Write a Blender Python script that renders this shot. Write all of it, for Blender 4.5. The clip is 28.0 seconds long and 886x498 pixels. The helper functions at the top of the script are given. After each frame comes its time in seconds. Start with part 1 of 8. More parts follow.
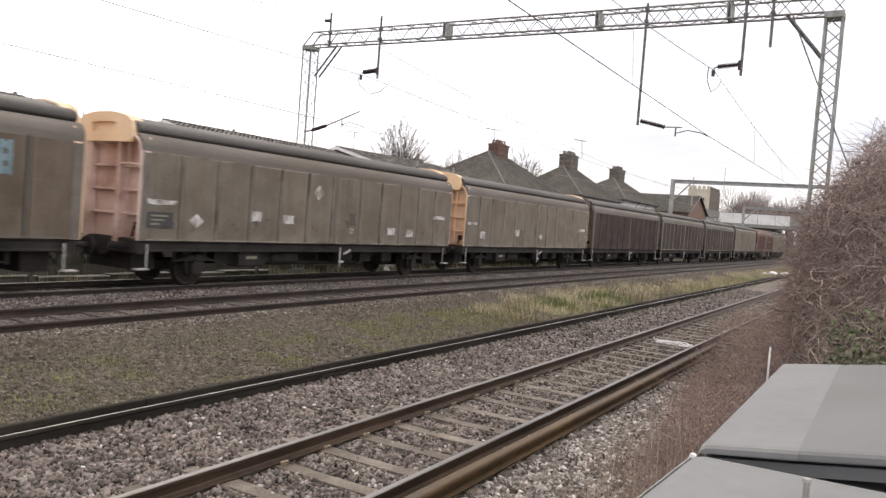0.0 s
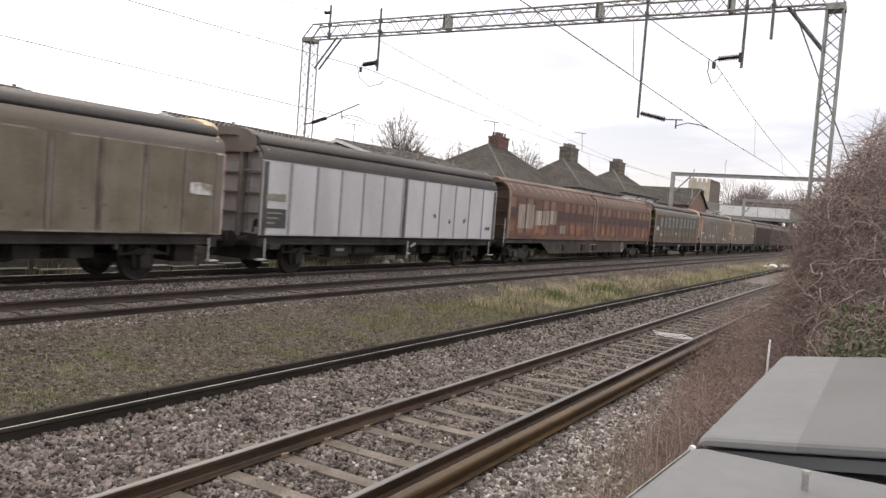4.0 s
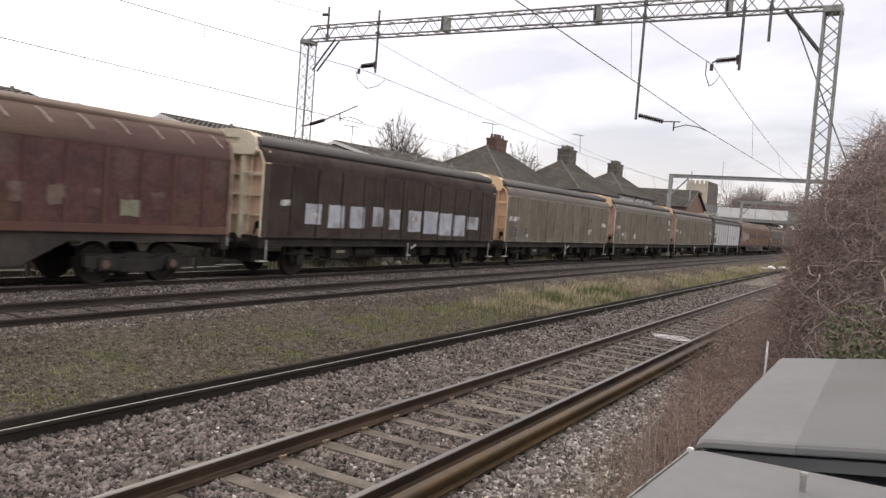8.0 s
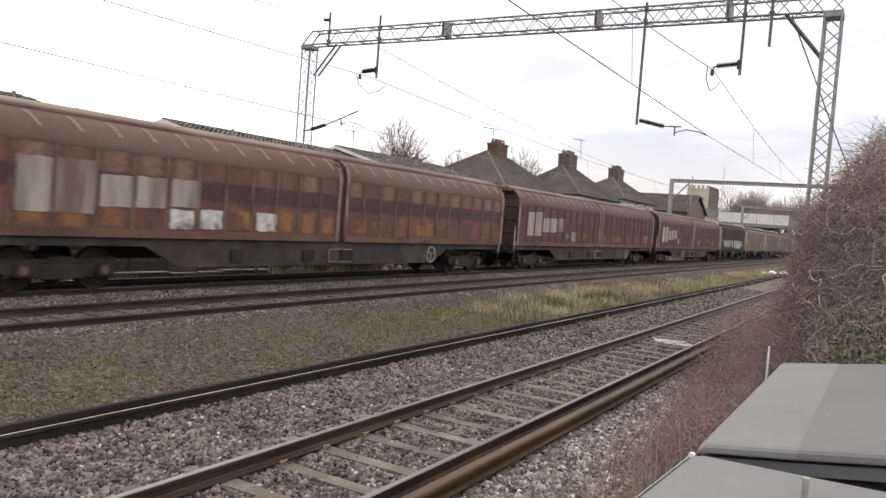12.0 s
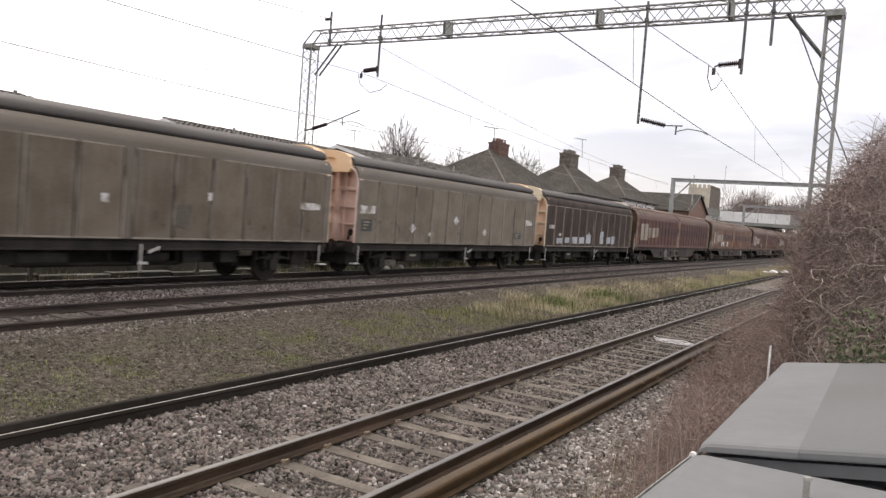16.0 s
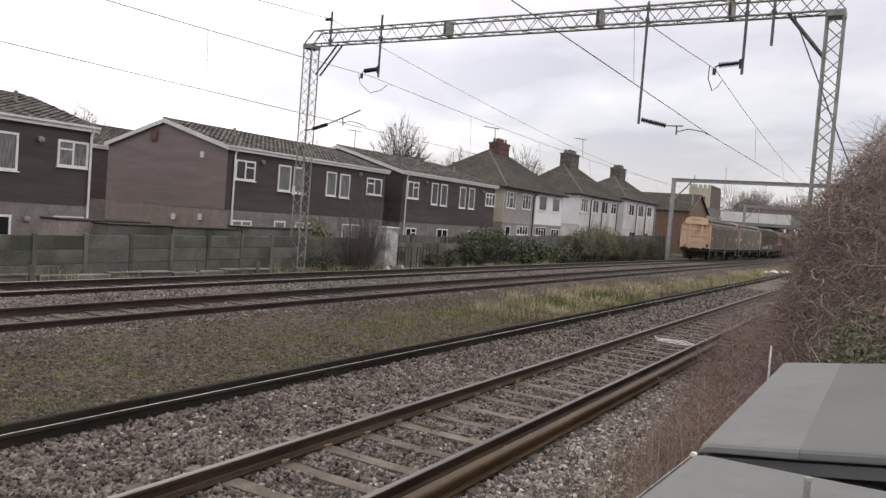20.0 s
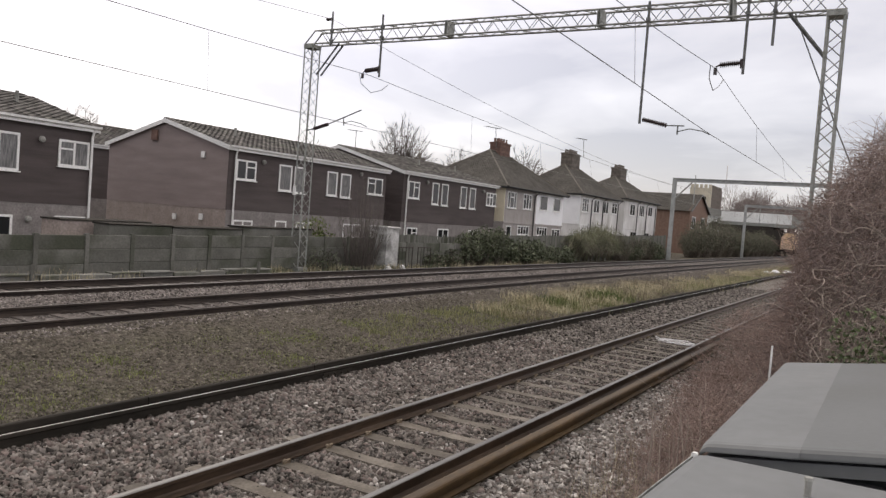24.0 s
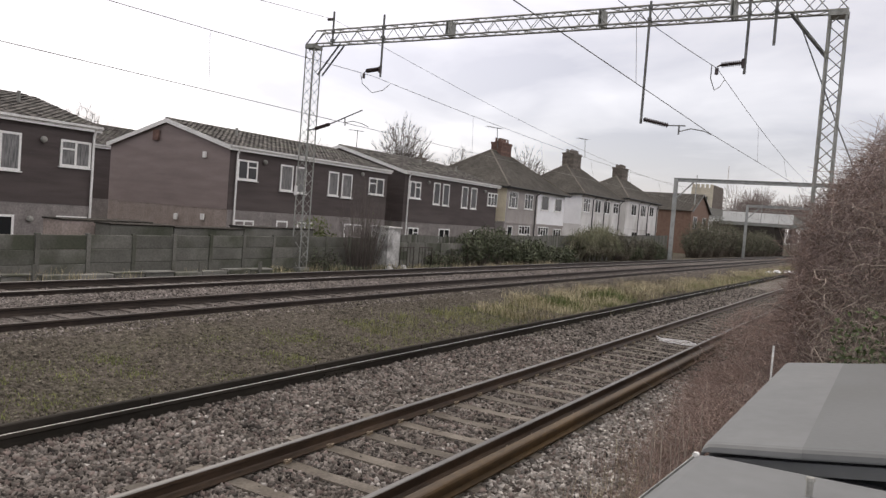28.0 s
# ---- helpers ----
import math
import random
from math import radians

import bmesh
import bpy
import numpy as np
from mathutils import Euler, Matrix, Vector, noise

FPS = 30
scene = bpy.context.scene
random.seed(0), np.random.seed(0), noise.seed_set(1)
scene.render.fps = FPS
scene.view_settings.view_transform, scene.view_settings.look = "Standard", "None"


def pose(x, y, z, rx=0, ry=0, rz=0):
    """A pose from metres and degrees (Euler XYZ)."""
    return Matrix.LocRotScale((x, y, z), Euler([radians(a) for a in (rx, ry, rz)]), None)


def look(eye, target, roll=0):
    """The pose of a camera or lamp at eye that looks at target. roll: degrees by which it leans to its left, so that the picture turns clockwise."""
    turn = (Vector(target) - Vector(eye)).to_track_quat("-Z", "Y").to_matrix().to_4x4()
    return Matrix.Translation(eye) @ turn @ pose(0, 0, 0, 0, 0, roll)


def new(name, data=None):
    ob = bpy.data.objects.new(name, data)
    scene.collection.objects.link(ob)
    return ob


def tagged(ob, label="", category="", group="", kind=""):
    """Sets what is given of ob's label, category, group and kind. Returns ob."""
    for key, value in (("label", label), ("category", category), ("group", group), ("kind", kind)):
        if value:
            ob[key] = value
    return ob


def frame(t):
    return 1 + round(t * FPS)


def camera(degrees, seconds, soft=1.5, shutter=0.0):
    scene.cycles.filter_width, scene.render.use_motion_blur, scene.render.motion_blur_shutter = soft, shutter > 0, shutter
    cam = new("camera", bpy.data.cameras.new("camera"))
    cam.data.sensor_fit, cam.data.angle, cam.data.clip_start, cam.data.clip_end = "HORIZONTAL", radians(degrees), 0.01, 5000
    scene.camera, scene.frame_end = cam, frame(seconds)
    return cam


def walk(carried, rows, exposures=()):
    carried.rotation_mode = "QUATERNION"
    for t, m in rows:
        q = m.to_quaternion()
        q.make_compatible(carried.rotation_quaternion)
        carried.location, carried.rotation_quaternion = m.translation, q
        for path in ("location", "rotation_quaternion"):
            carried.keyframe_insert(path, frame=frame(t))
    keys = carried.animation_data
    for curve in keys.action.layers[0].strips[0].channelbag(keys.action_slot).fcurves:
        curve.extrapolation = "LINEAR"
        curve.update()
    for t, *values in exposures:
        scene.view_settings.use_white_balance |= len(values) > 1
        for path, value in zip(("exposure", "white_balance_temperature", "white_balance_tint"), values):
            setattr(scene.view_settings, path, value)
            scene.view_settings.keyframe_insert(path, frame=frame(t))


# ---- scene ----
# ================= camera =================
# The camera stands 2.45 m over the near rails and only sways a little in its stand.
# x runs along the tracks, y across them, z up; 0 is the top of the near rails.
cam = camera(60.29, 28.0, soft=1.4, shutter=0.2)
STAND = Matrix(((0.5116815, -0.0038185, -0.8591667, 0.0),
                (-0.8557489, 0.0869520, -0.5100325, 0.0),
                (0.0766538, 0.9962052, 0.0412240, 2.45),
                (0.0, 0.0, 0.0, 1.0)))
SWAY = ((0.0, .106, -.191), (0.5, -.064, .064), (1.0, -.191, .191), (1.5, -.263, .127), (2.0, -.331, .064), (2.5, -.382, .0),
        (3.0, -.403, -.064), (3.5, -.437, -.127), (4.5, -.433, -.25), (5.5, -.412, -.331), (6.5, -.390, -.331), (7.5, -.331, -.331),
        (8.5, -.255, -.331), (9.0, -.149, -.331), (9.5, -.055, -.331), (10.0, .0, -.310), (11.0, .017, -.267), (12.0, .055, -.259),
        (12.5, .064, -.255), (13.5, .03, -.22), (14.5, .0, -.195), (16.0, .0, -.170), (17.0, .0, -.132), (20.0, .01, -.127),
        (21.0, .0, -.072), (24.0, .0, -.064), (25.0, .0, -.008), (28.0, .0, .03))
walk(cam, [(t, STAND @ pose(0, 0, 0, rx, ry, 0)) for t, rx, ry in SWAY],
     exposures=[(0.0, .22, 6900, 15), (3.0, .18, 6900, 15), (6.0, -.12, 6900, 15), (8.0, -.10, 6900, 15), (9.0, .0, 6900, 15), (12.0, .04, 6900, 15), (16.0, .03, 6900, 15), (18.0, -.20, 6850, 15), (21.0, -.34, 6850, 14), (28.0, -.35, 6850, 14)])

# ================= sky and sun =================
SUN_AZ, SUN_EL = radians(66), radians(38)
SUN_DIR = Vector((math.cos(SUN_AZ) * math.cos(SUN_EL), math.sin(SUN_AZ) * math.cos(SUN_EL), math.sin(SUN_EL)))
world = bpy.data.worlds.new("overcast_sky")
scene.world = world
world.use_nodes = True
wn, wl = world.node_tree.nodes, world.node_tree.links
wn.clear()
w_out = wn.new("ShaderNodeOutputWorld")
w_sky = wn.new("ShaderNodeTexSky")
w_sky.sky_type, w_sky.sun_disc = "NISHITA", False
w_sky.sun_elevation, w_sky.sun_rotation = SUN_EL, radians(90) - SUN_AZ
w_bg1 = wn.new("ShaderNodeBackground")
w_bg1.inputs[1].default_value = 0.05
wl.new(w_sky.outputs[0], w_bg1.inputs[0])
w_tc = wn.new("ShaderNodeTexCoord")
w_sep = wn.new("ShaderNodeSeparateXYZ")
wl.new(w_tc.outputs["Generated"], w_sep.inputs[0])
# cloud deck: directions projected on a flat layer
w_up = wn.new("ShaderNodeMath"); w_up.operation = "MAXIMUM"; w_up.inputs[1].default_value = 0.0
wl.new(w_sep.outputs[2], w_up.inputs[0])
w_add = wn.new("ShaderNodeMath"); w_add.inputs[1].default_value = 0.16
wl.new(w_up.outputs[0], w_add.inputs[0])
w_div = wn.new("ShaderNodeVectorMath"); w_div.operation = "DIVIDE"
wl.new(w_tc.outputs["Generated"], w_div.inputs[0])
wl.new(w_add.outputs[0], w_div.inputs[1])
w_n = wn.new("ShaderNodeTexNoise")
w_n.inputs["Scale"].default_value, w_n.inputs["Detail"].default_value, w_n.inputs["Roughness"].default_value = 1.15, 7, 0.52
w_n.inputs["Distortion"].default_value = 0.35
wl.new(w_div.outputs[0], w_n.inputs["Vector"])
w_r = wn.new("ShaderNodeValToRGB")
w_r.color_ramp.elements[0].position, w_r.color_ramp.elements[0].color = 0.36, (0.53, 0.52, 0.565, 1)
w_r.color_ramp.elements[1].position, w_r.color_ramp.elements[1].color = 0.64, (0.88, 0.87, 0.895, 1)
wl.new(w_n.outputs[0], w_r.inputs[0])
# the veiled sun brightens the cloud round it
w_dot = wn.new("ShaderNodeVectorMath"); w_dot.operation = "DOT_PRODUCT"
w_dot.inputs[1].default_value = SUN_DIR
wl.new(w_tc.outputs["Generated"], w_dot.inputs[0])
w_glow = wn.new("ShaderNodeMapRange")
w_glow.inputs[1].default_value, w_glow.inputs[2].default_value = 0.55, 1.0
w_glow.inputs[3].default_value, w_glow.inputs[4].default_value = 0.96, 1.7
w_glow.interpolation_type = "SMOOTHSTEP"
wl.new(w_dot.outputs["Value"], w_glow.inputs[0])
w_mul = wn.new("ShaderNodeVectorMath"); w_mul.operation = "MULTIPLY"
wl.new(w_r.outputs[0], w_mul.inputs[0])
wl.new(w_glow.outputs[0], w_mul.inputs[1])
# an overcast sky is brightest overhead
w_zen = wn.new("ShaderNodeMapRange")
w_zen.inputs[1].default_value, w_zen.inputs[2].default_value = 0.12, 1.0
w_zen.inputs[3].default_value, w_zen.inputs[4].default_value = 1.0, 2.25
wl.new(w_sep.outputs[2], w_zen.inputs[0])
w_mul2 = wn.new("ShaderNodeVectorMath"); w_mul2.operation = "MULTIPLY"
wl.new(w_mul.outputs[0], w_mul2.inputs[0])
wl.new(w_zen.outputs[0], w_mul2.inputs[1])
# unseen sky behind the camera, brightened to light the fronts; the light from high up is a little warmer
w_back = wn.new("ShaderNodeMapRange"); w_back.interpolation_type = "SMOOTHSTEP"
w_back.inputs[1].default_value, w_back.inputs[2].default_value = 0.1, -0.8
w_back.inputs[3].default_value, w_back.inputs[4].default_value = 1.0, 1.45
wl.new(w_sep.outputs[1], w_back.inputs[0])
w_mul4 = wn.new("ShaderNodeVectorMath"); w_mul4.operation = "MULTIPLY"
wl.new(w_mul2.outputs[0], w_mul4.inputs[0])
wl.new(w_back.outputs[0], w_mul4.inputs[1])
w_warm = wn.new("ShaderNodeValToRGB")
w_warm.color_ramp.elements[0].position, w_warm.color_ramp.elements[0].color = 0.30, (1, 1, 1, 1)
w_warm.color_ramp.elements[1].position, w_warm.color_ramp.elements[1].color = 0.75, (1.0, 0.97, 0.86, 1)
wl.new(w_sep.outputs[2], w_warm.inputs[0])
w_mul3 = wn.new("ShaderNodeVectorMath"); w_mul3.operation = "MULTIPLY"
wl.new(w_mul4.outputs[0], w_mul3.inputs[0])
wl.new(w_warm.outputs[0], w_mul3.inputs[1])
# the cloud looks paler and bluer low down, where it is seen through more air
w_low = wn.new("ShaderNodeValToRGB")
w_low.color_ramp.elements[0].position, w_low.color_ramp.elements[0].color = 0.0, (1.20, 1.22, 1.27, 1)
w_low.color_ramp.elements[1].position, w_low.color_ramp.elements[1].color = 0.24, (1.0, 1.0, 1.0, 1)
wl.new(w_sep.outputs[2], w_low.inputs[0])
w_mul5 = wn.new("ShaderNodeVectorMath"); w_mul5.operation = "MULTIPLY"
wl.new(w_mul3.outputs[0], w_mul5.inputs[0])
wl.new(w_low.outputs[0], w_mul5.inputs[1])
w_bg2 = wn.new("ShaderNodeBackground")
w_bg2.inputs[1].default_value = 0.95
wl.new(w_mul5.outputs[0], w_bg2.inputs[0])
w_sum = wn.new("ShaderNodeAddShader")
wl.new(w_bg1.outputs[0], w_sum.inputs[0])
wl.new(w_bg2.outputs[0], w_sum.inputs[1])
wl.new(w_sum.outputs[0], w_out.inputs[0])
sun = new("sun", bpy.data.lights.new("sun", "SUN"))
sun.data.energy, sun.data.angle, sun.data.color = 0.8, radians(22), (1.0, 0.94, 0.82)
sun.matrix_world = look(SUN_DIR * 100, (0, 0, 0))


# ================= materials =================
def surf(name, a, b, scale=3.0, rough=0.8, metal=0.0, bump=0.25, fine=30.0, rnd=0.0, island=0.0, stretch=(1, 1, 1), spec=0.4,
         third=None, third_at=0.62, dist=0.01, grain=0.22):
    """A surface whose colour wanders from a to b at two scales; third: a stain colour; rnd, island: spread from piece to piece."""
    m = bpy.data.materials.new(name)
    m.use_nodes = True
    n, l = m.node_tree.nodes, m.node_tree.links
    bs = n["Principled BSDF"]
    tc = n.new("ShaderNodeTexCoord")
    mp = n.new("ShaderNodeMapping")
    mp.inputs["Scale"].default_value = stretch
    l.new(tc.outputs["Object"], mp.inputs[0])
    vec = mp.outputs[0]
    if rnd:
        oi = n.new("ShaderNodeObjectInfo")
        off = n.new("ShaderNodeVectorMath"); off.operation = "MULTIPLY_ADD"
        l.new(oi.outputs["Random"], off.inputs[0])
        off.inputs[1].default_value = (37, 17, 29)
        l.new(vec, off.inputs[2])
        vec = off.outputs[0]
    n1 = n.new("ShaderNodeTexNoise")
    n1.inputs["Scale"].default_value, n1.inputs["Detail"].default_value = scale, 5
    l.new(vec, n1.inputs["Vector"])
    n2 = n.new("ShaderNodeTexNoise")
    n2.inputs["Scale"].default_value, n2.inputs["Detail"].default_value = fine, 3
    l.new(vec, n2.inputs["Vector"])
    ramp = n.new("ShaderNodeValToRGB")
    e = ramp.color_ramp.elements
    e[0].position, e[0].color = 0.33, (*a, 1)
    e[1].position, e[1].color = 0.67, (*b, 1)
    l.new(n1.outputs[0], ramp.inputs[0])
    col = ramp.outputs[0]
    if third:
        n3 = n.new("ShaderNodeTexNoise")
        n3.inputs["Scale"].default_value, n3.inputs["Detail"].default_value = scale * 0.45, 6
        sh = n.new("ShaderNodeVectorMath"); sh.inputs[1].default_value = (13.1, 7.7, 3.3)
        l.new(vec, sh.inputs[0]); l.new(sh.outputs[0], n3.inputs["Vector"])
        mr = n.new("ShaderNodeMapRange")
        mr.inputs[1].default_value, mr.inputs[2].default_value = third_at - 0.07, third_at + 0.07
        l.new(n3.outputs[0], mr.inputs[0])
        mx = n.new("ShaderNodeMix"); mx.data_type = "RGBA"
        l.new(mr.outputs[0], mx.inputs[0]); l.new(col, mx.inputs[6]); mx.inputs[7].default_value = (*third, 1)
        col = mx.outputs[2]
    # fine grain, and the spread between pieces
    gr = n.new("ShaderNodeMapRange")
    gr.inputs[1].default_value, gr.inputs[2].default_value, gr.inputs[3].default_value, gr.inputs[4].default_value = 0.3, 0.7, 1 - grain, 1 + grain
    l.new(n2.outputs[0], gr.inputs[0])
    val = gr.outputs[0]
    for amount, kind in ((rnd, "o"), (island, "i")):
        if amount:
            src = (n.new("ShaderNodeObjectInfo").outputs["Random"] if kind == "o" else n.new("ShaderNodeNewGeometry").outputs["Random Per Island"])
            r2 = n.new("ShaderNodeMapRange")
            r2.inputs[3].default_value, r2.inputs[4].default_value = 1 - amount, 1 + amount
            l.new(src, r2.inputs[0])
            mm = n.new("ShaderNodeMath"); mm.operation = "MULTIPLY"
            l.new(val, mm.inputs[0]); l.new(r2.outputs[0], mm.inputs[1])
            val = mm.outputs[0]
    vm = n.new("ShaderNodeVectorMath"); vm.operation = "MULTIPLY"
    l.new(col, vm.inputs[0]); l.new(val, vm.inputs[1])
    l.new(vm.outputs[0], bs.inputs["Base Color"])
    bs.inputs["Roughness"].default_value, bs.inputs["Metallic"].default_value = rough, metal
    bs.inputs["Specular IOR Level"].default_value = spec
    if bump:
        bp = n.new("ShaderNodeBump")
        bp.inputs["Strength"].default_value, bp.inputs["Distance"].default_value = bump, dist
        l.new(n2.outputs[0], bp.inputs["Height"])
        l.new(bp.outputs[0], bs.inputs["Normal"])
    return m


def ground_material():
    """Ballast, soil with moss and cinders, by strips across the line with ragged borders."""
    m = bpy.data.materials.new("trackside_ground")
    m.use_nodes = True
    n, l = m.node_tree.nodes, m.node_tree.links
    bs = n["Principled BSDF"]
    tc = n.new("ShaderNodeTexCoord")
    sep = n.new("ShaderNodeSeparateXYZ")
    l.new(tc.outputs["Object"], sep.inputs[0])
    wob = n.new("ShaderNodeTexNoise"); wob.inputs["Scale"].default_value, wob.inputs["Detail"].default_value = 0.9, 5
    l.new(tc.outputs["Object"], wob.inputs["Vector"])
    wy = n.new("ShaderNodeMath"); wy.operation = "MULTIPLY_ADD"; wy.inputs[1].default_value = 1.6
    l.new(wob.outputs[0], wy.inputs[0]); l.new(sep.outputs[1], wy.inputs[2])
    vo = n.new("ShaderNodeTexVoronoi"); vo.inputs["Scale"].default_value = 19
    l.new(tc.outputs["Object"], vo.inputs["Vector"])
    fine = n.new("ShaderNodeTexNoise"); fine.inputs["Scale"].default_value, fine.inputs["Detail"].default_value = 9, 6
    l.new(tc.outputs["Object"], fine.inputs["Vector"])
    big = n.new("ShaderNodeTexNoise"); big.inputs["Scale"].default_value, big.inputs["Detail"].default_value = 0.55, 5
    l.new(tc.outputs["Object"], big.inputs["Vector"])

    def ramp(src, *stops):
        r = n.new("ShaderNodeValToRGB")
        e = r.color_ramp.elements
        while len(e) < len(stops):
            e.new(0.5)
        for el, (p, c) in zip(e, stops):
            el.position, el.color = p, (*c, 1)
        l.new(src, r.inputs[0])
        return r.outputs[0]

    def mix(f, a, b):
        x = n.new("ShaderNodeMix"); x.data_type = "RGBA"
        l.new(f, x.inputs[0]); l.new(a, x.inputs[6]); l.new(b, x.inputs[7])
        return x.outputs[2]

    def band(lo, hi):
        r = n.new("ShaderNodeMapRange"); r.interpolation_type = "SMOOTHSTEP"
        r.inputs[1].default_value, r.inputs[2].default_value = lo, hi
        l.new(wy.outputs[0], r.inputs[0])
        return r.outputs[0]

    hsv = n.new("ShaderNodeSeparateColor")
    l.new(vo.outputs["Color"], hsv.inputs[0])
    ballast = ramp(hsv.outputs[0], (0.0, (0.06, 0.05, 0.044)), (0.5, (0.13, 0.115, 0.1)), (1.0, (0.26, 0.24, 0.22)))
    soil = ramp(fine.outputs[0], (0.3, (0.040, 0.034, 0.028)), (0.52, (0.075, 0.063, 0.052)), (0.72, (0.13, 0.112, 0.094)))
    moss = ramp(fine.outputs[0], (0.3, (0.04, 0.046, 0.018)), (0.7, (0.10, 0.102, 0.044)))
    mossy = n.new("ShaderNodeMapRange")
    mossy.inputs[1].default_value, mossy.inputs[2].default_value, mossy.inputs[4].default_value = 0.58, 0.72, 0.5
    l.new(big.outputs[0], mossy.inputs[0])
    verge = mix(mossy.outputs[0], soil, moss)
    pink = ramp(hsv.outputs[0], (0.0, (0.045, 0.039, 0.036)), (0.5, (0.09, 0.079, 0.073)), (1.0, (0.18, 0.163, 0.153)))
    dark = ramp(fine.outputs[0], (0.3, (0.045, 0.04, 0.03)), (0.7, (0.12, 0.105, 0.08)))
    c1 = mix(band(2.3, 2.8), verge, ballast)
    c2 = mix(band(8.0, 8.5), c1, verge)
    c3 = mix(band(11.9, 12.5), c2, pink)
    c4 = mix(band(17.9, 18.9), c3, dark)
    l.new(c4, bs.inputs["Base Color"])
    bs.inputs["Roughness"].default_value = 0.95
    bs.inputs["Specular IOR Level"].default_value = 0.2
    bp = n.new("ShaderNodeBump"); bp.inputs["Strength"].default_value, bp.inputs["Distance"].default_value = 0.7, 0.03
    l.new(vo.outputs["Distance"], bp.inputs["Height"])
    l.new(bp.outputs[0], bs.inputs["Normal"])
    return m


def glass_material(name="window_glass"):
    m = bpy.data.materials.new(name)
    m.use_nodes = True
    bs = m.node_tree.nodes["Principled BSDF"]
    bs.inputs["Base Color"].default_value = (0.02, 0.021, 0.023, 1)
    bs.inputs["Roughness"].default_value = 0.08
    bs.inputs["Specular IOR Level"].default_value = 0.35
    return m


M_GROUND = ground_material()
M_STONE = surf("ballast_stone", (0.087, 0.077, 0.069), (0.180, 0.163, 0.151), scale=4.0, island=0.82, rough=0.95, bump=0.15, spec=0.2, grain=0.1)
M_STONE_PINK = surf("pinkish_ballast_stone", (0.118, 0.094, 0.086), (0.18, 0.148, 0.137), scale=4.0, island=0.55, rough=0.95, bump=0.15, spec=0.2, grain=0.1)
M_GRAVEL = surf("dark_verge_gravel", (0.070, 0.062, 0.049), (0.150, 0.136, 0.111), scale=9.0, island=0.55, rough=0.95, bump=0.2, spec=0.2)
M_STONE_FAR = surf("ballast_stone_far_lines", (0.102, 0.089, 0.082), (0.215, 0.193, 0.182), scale=2.0, island=0.7, rough=0.95, bump=0.2, spec=0.2)
M_STONE_PALE = surf("fresh_ballast_stone", (0.19, 0.178, 0.168), (0.42, 0.40, 0.38), scale=9.0, island=0.6, rough=0.95, bump=0.2, spec=0.2)
M_RAIL = surf("rusty_rail_steel", (0.036, 0.024, 0.017), (0.08, 0.054, 0.036), scale=2.5, rough=0.55, metal=0.3, bump=0.15, stretch=(0.3, 1, 1))
M_RAIL_TOP = surf("worn_rail_head", (0.11, 0.105, 0.10), (0.20, 0.195, 0.187), scale=2, rough=0.48, metal=0.6, bump=0.05, stretch=(0.15, 4, 4))
M_RAIL_DULL = surf("dark_rail_steel", (0.021, 0.016, 0.014), (0.046, 0.034, 0.028), scale=2.5, rough=0.6, metal=0.3, bump=0.15, stretch=(0.3, 1, 1))
M_RAIL_BROWN = surf("brown_conductor_rail", (0.052, 0.032, 0.014), (0.105, 0.064, 0.025), scale=2.5, rough=0.6, metal=0.3, bump=0.1, stretch=(0.25, 1, 1), third=(0.045, 0.03, 0.018), third_at=0.6)
M_BLACK_RAIL = surf("black_rail", (0.02, 0.018, 0.015), (0.042, 0.037, 0.031), scale=2, rough=0.9, metal=0.0, spec=0.15, bump=0.1, stretch=(0.2, 1, 1))
M_SHINE = surf("dull_polished_steel", (0.42, 0.415, 0.405), (0.64, 0.63, 0.62), scale=2, rough=0.32, metal=0.8, bump=0.03, stretch=(0.1, 2, 2))
M_SLEEPER = surf("concrete_sleeper", (0.095, 0.082, 0.068), (0.165, 0.147, 0.125), scale=4, rough=0.9, rnd=0.22, bump=0.3, third=(0.10, 0.085, 0.07))
M_SLEEPER_FAR = surf("grimy_sleeper", (0.06, 0.05, 0.044), (0.10, 0.086, 0.078), scale=4, rough=0.9, rnd=0.2, bump=0.3)
M_CLIP = surf("rusty_clip", (0.24, 0.19, 0.13), (0.42, 0.35, 0.27), scale=20, rough=0.7, metal=0.3, bump=0.1)
M_GALV = surf("galvanised_steel", (0.225, 0.235, 0.222), (0.36, 0.37, 0.352), scale=5, rough=0.6, metal=0.35, bump=0.1, third=(0.22, 0.22, 0.19))
M_GALV_PALE = surf("pale_galvanised_steel", (0.30, 0.315, 0.31), (0.45, 0.465, 0.455), scale=2, rough=0.6, metal=0.25, bump=0.05)
M_STEEL_DARK = surf("dark_galvanised_steel", (0.10, 0.105, 0.105), (0.19, 0.195, 0.19), scale=5, rough=0.6, metal=0.35, bump=0.1)
M_INSUL = surf("brown_porcelain", (0.035, 0.025, 0.025), (0.06, 0.045, 0.045), scale=8, rough=0.25, bump=0.0)
M_WIRE = surf("copper_wire", (0.11, 0.105, 0.10), (0.18, 0.17, 0.16), scale=5, rough=0.5, metal=0.5, bump=0.0)
M_WALL = surf("weathered_concrete_panel", (0.105, 0.105, 0.092), (0.165, 0.163, 0.147), scale=1.1, rough=0.92, rnd=0.12, bump=0.3, fine=18, third=(0.066, 0.072, 0.052), third_at=0.54, grain=0.16)
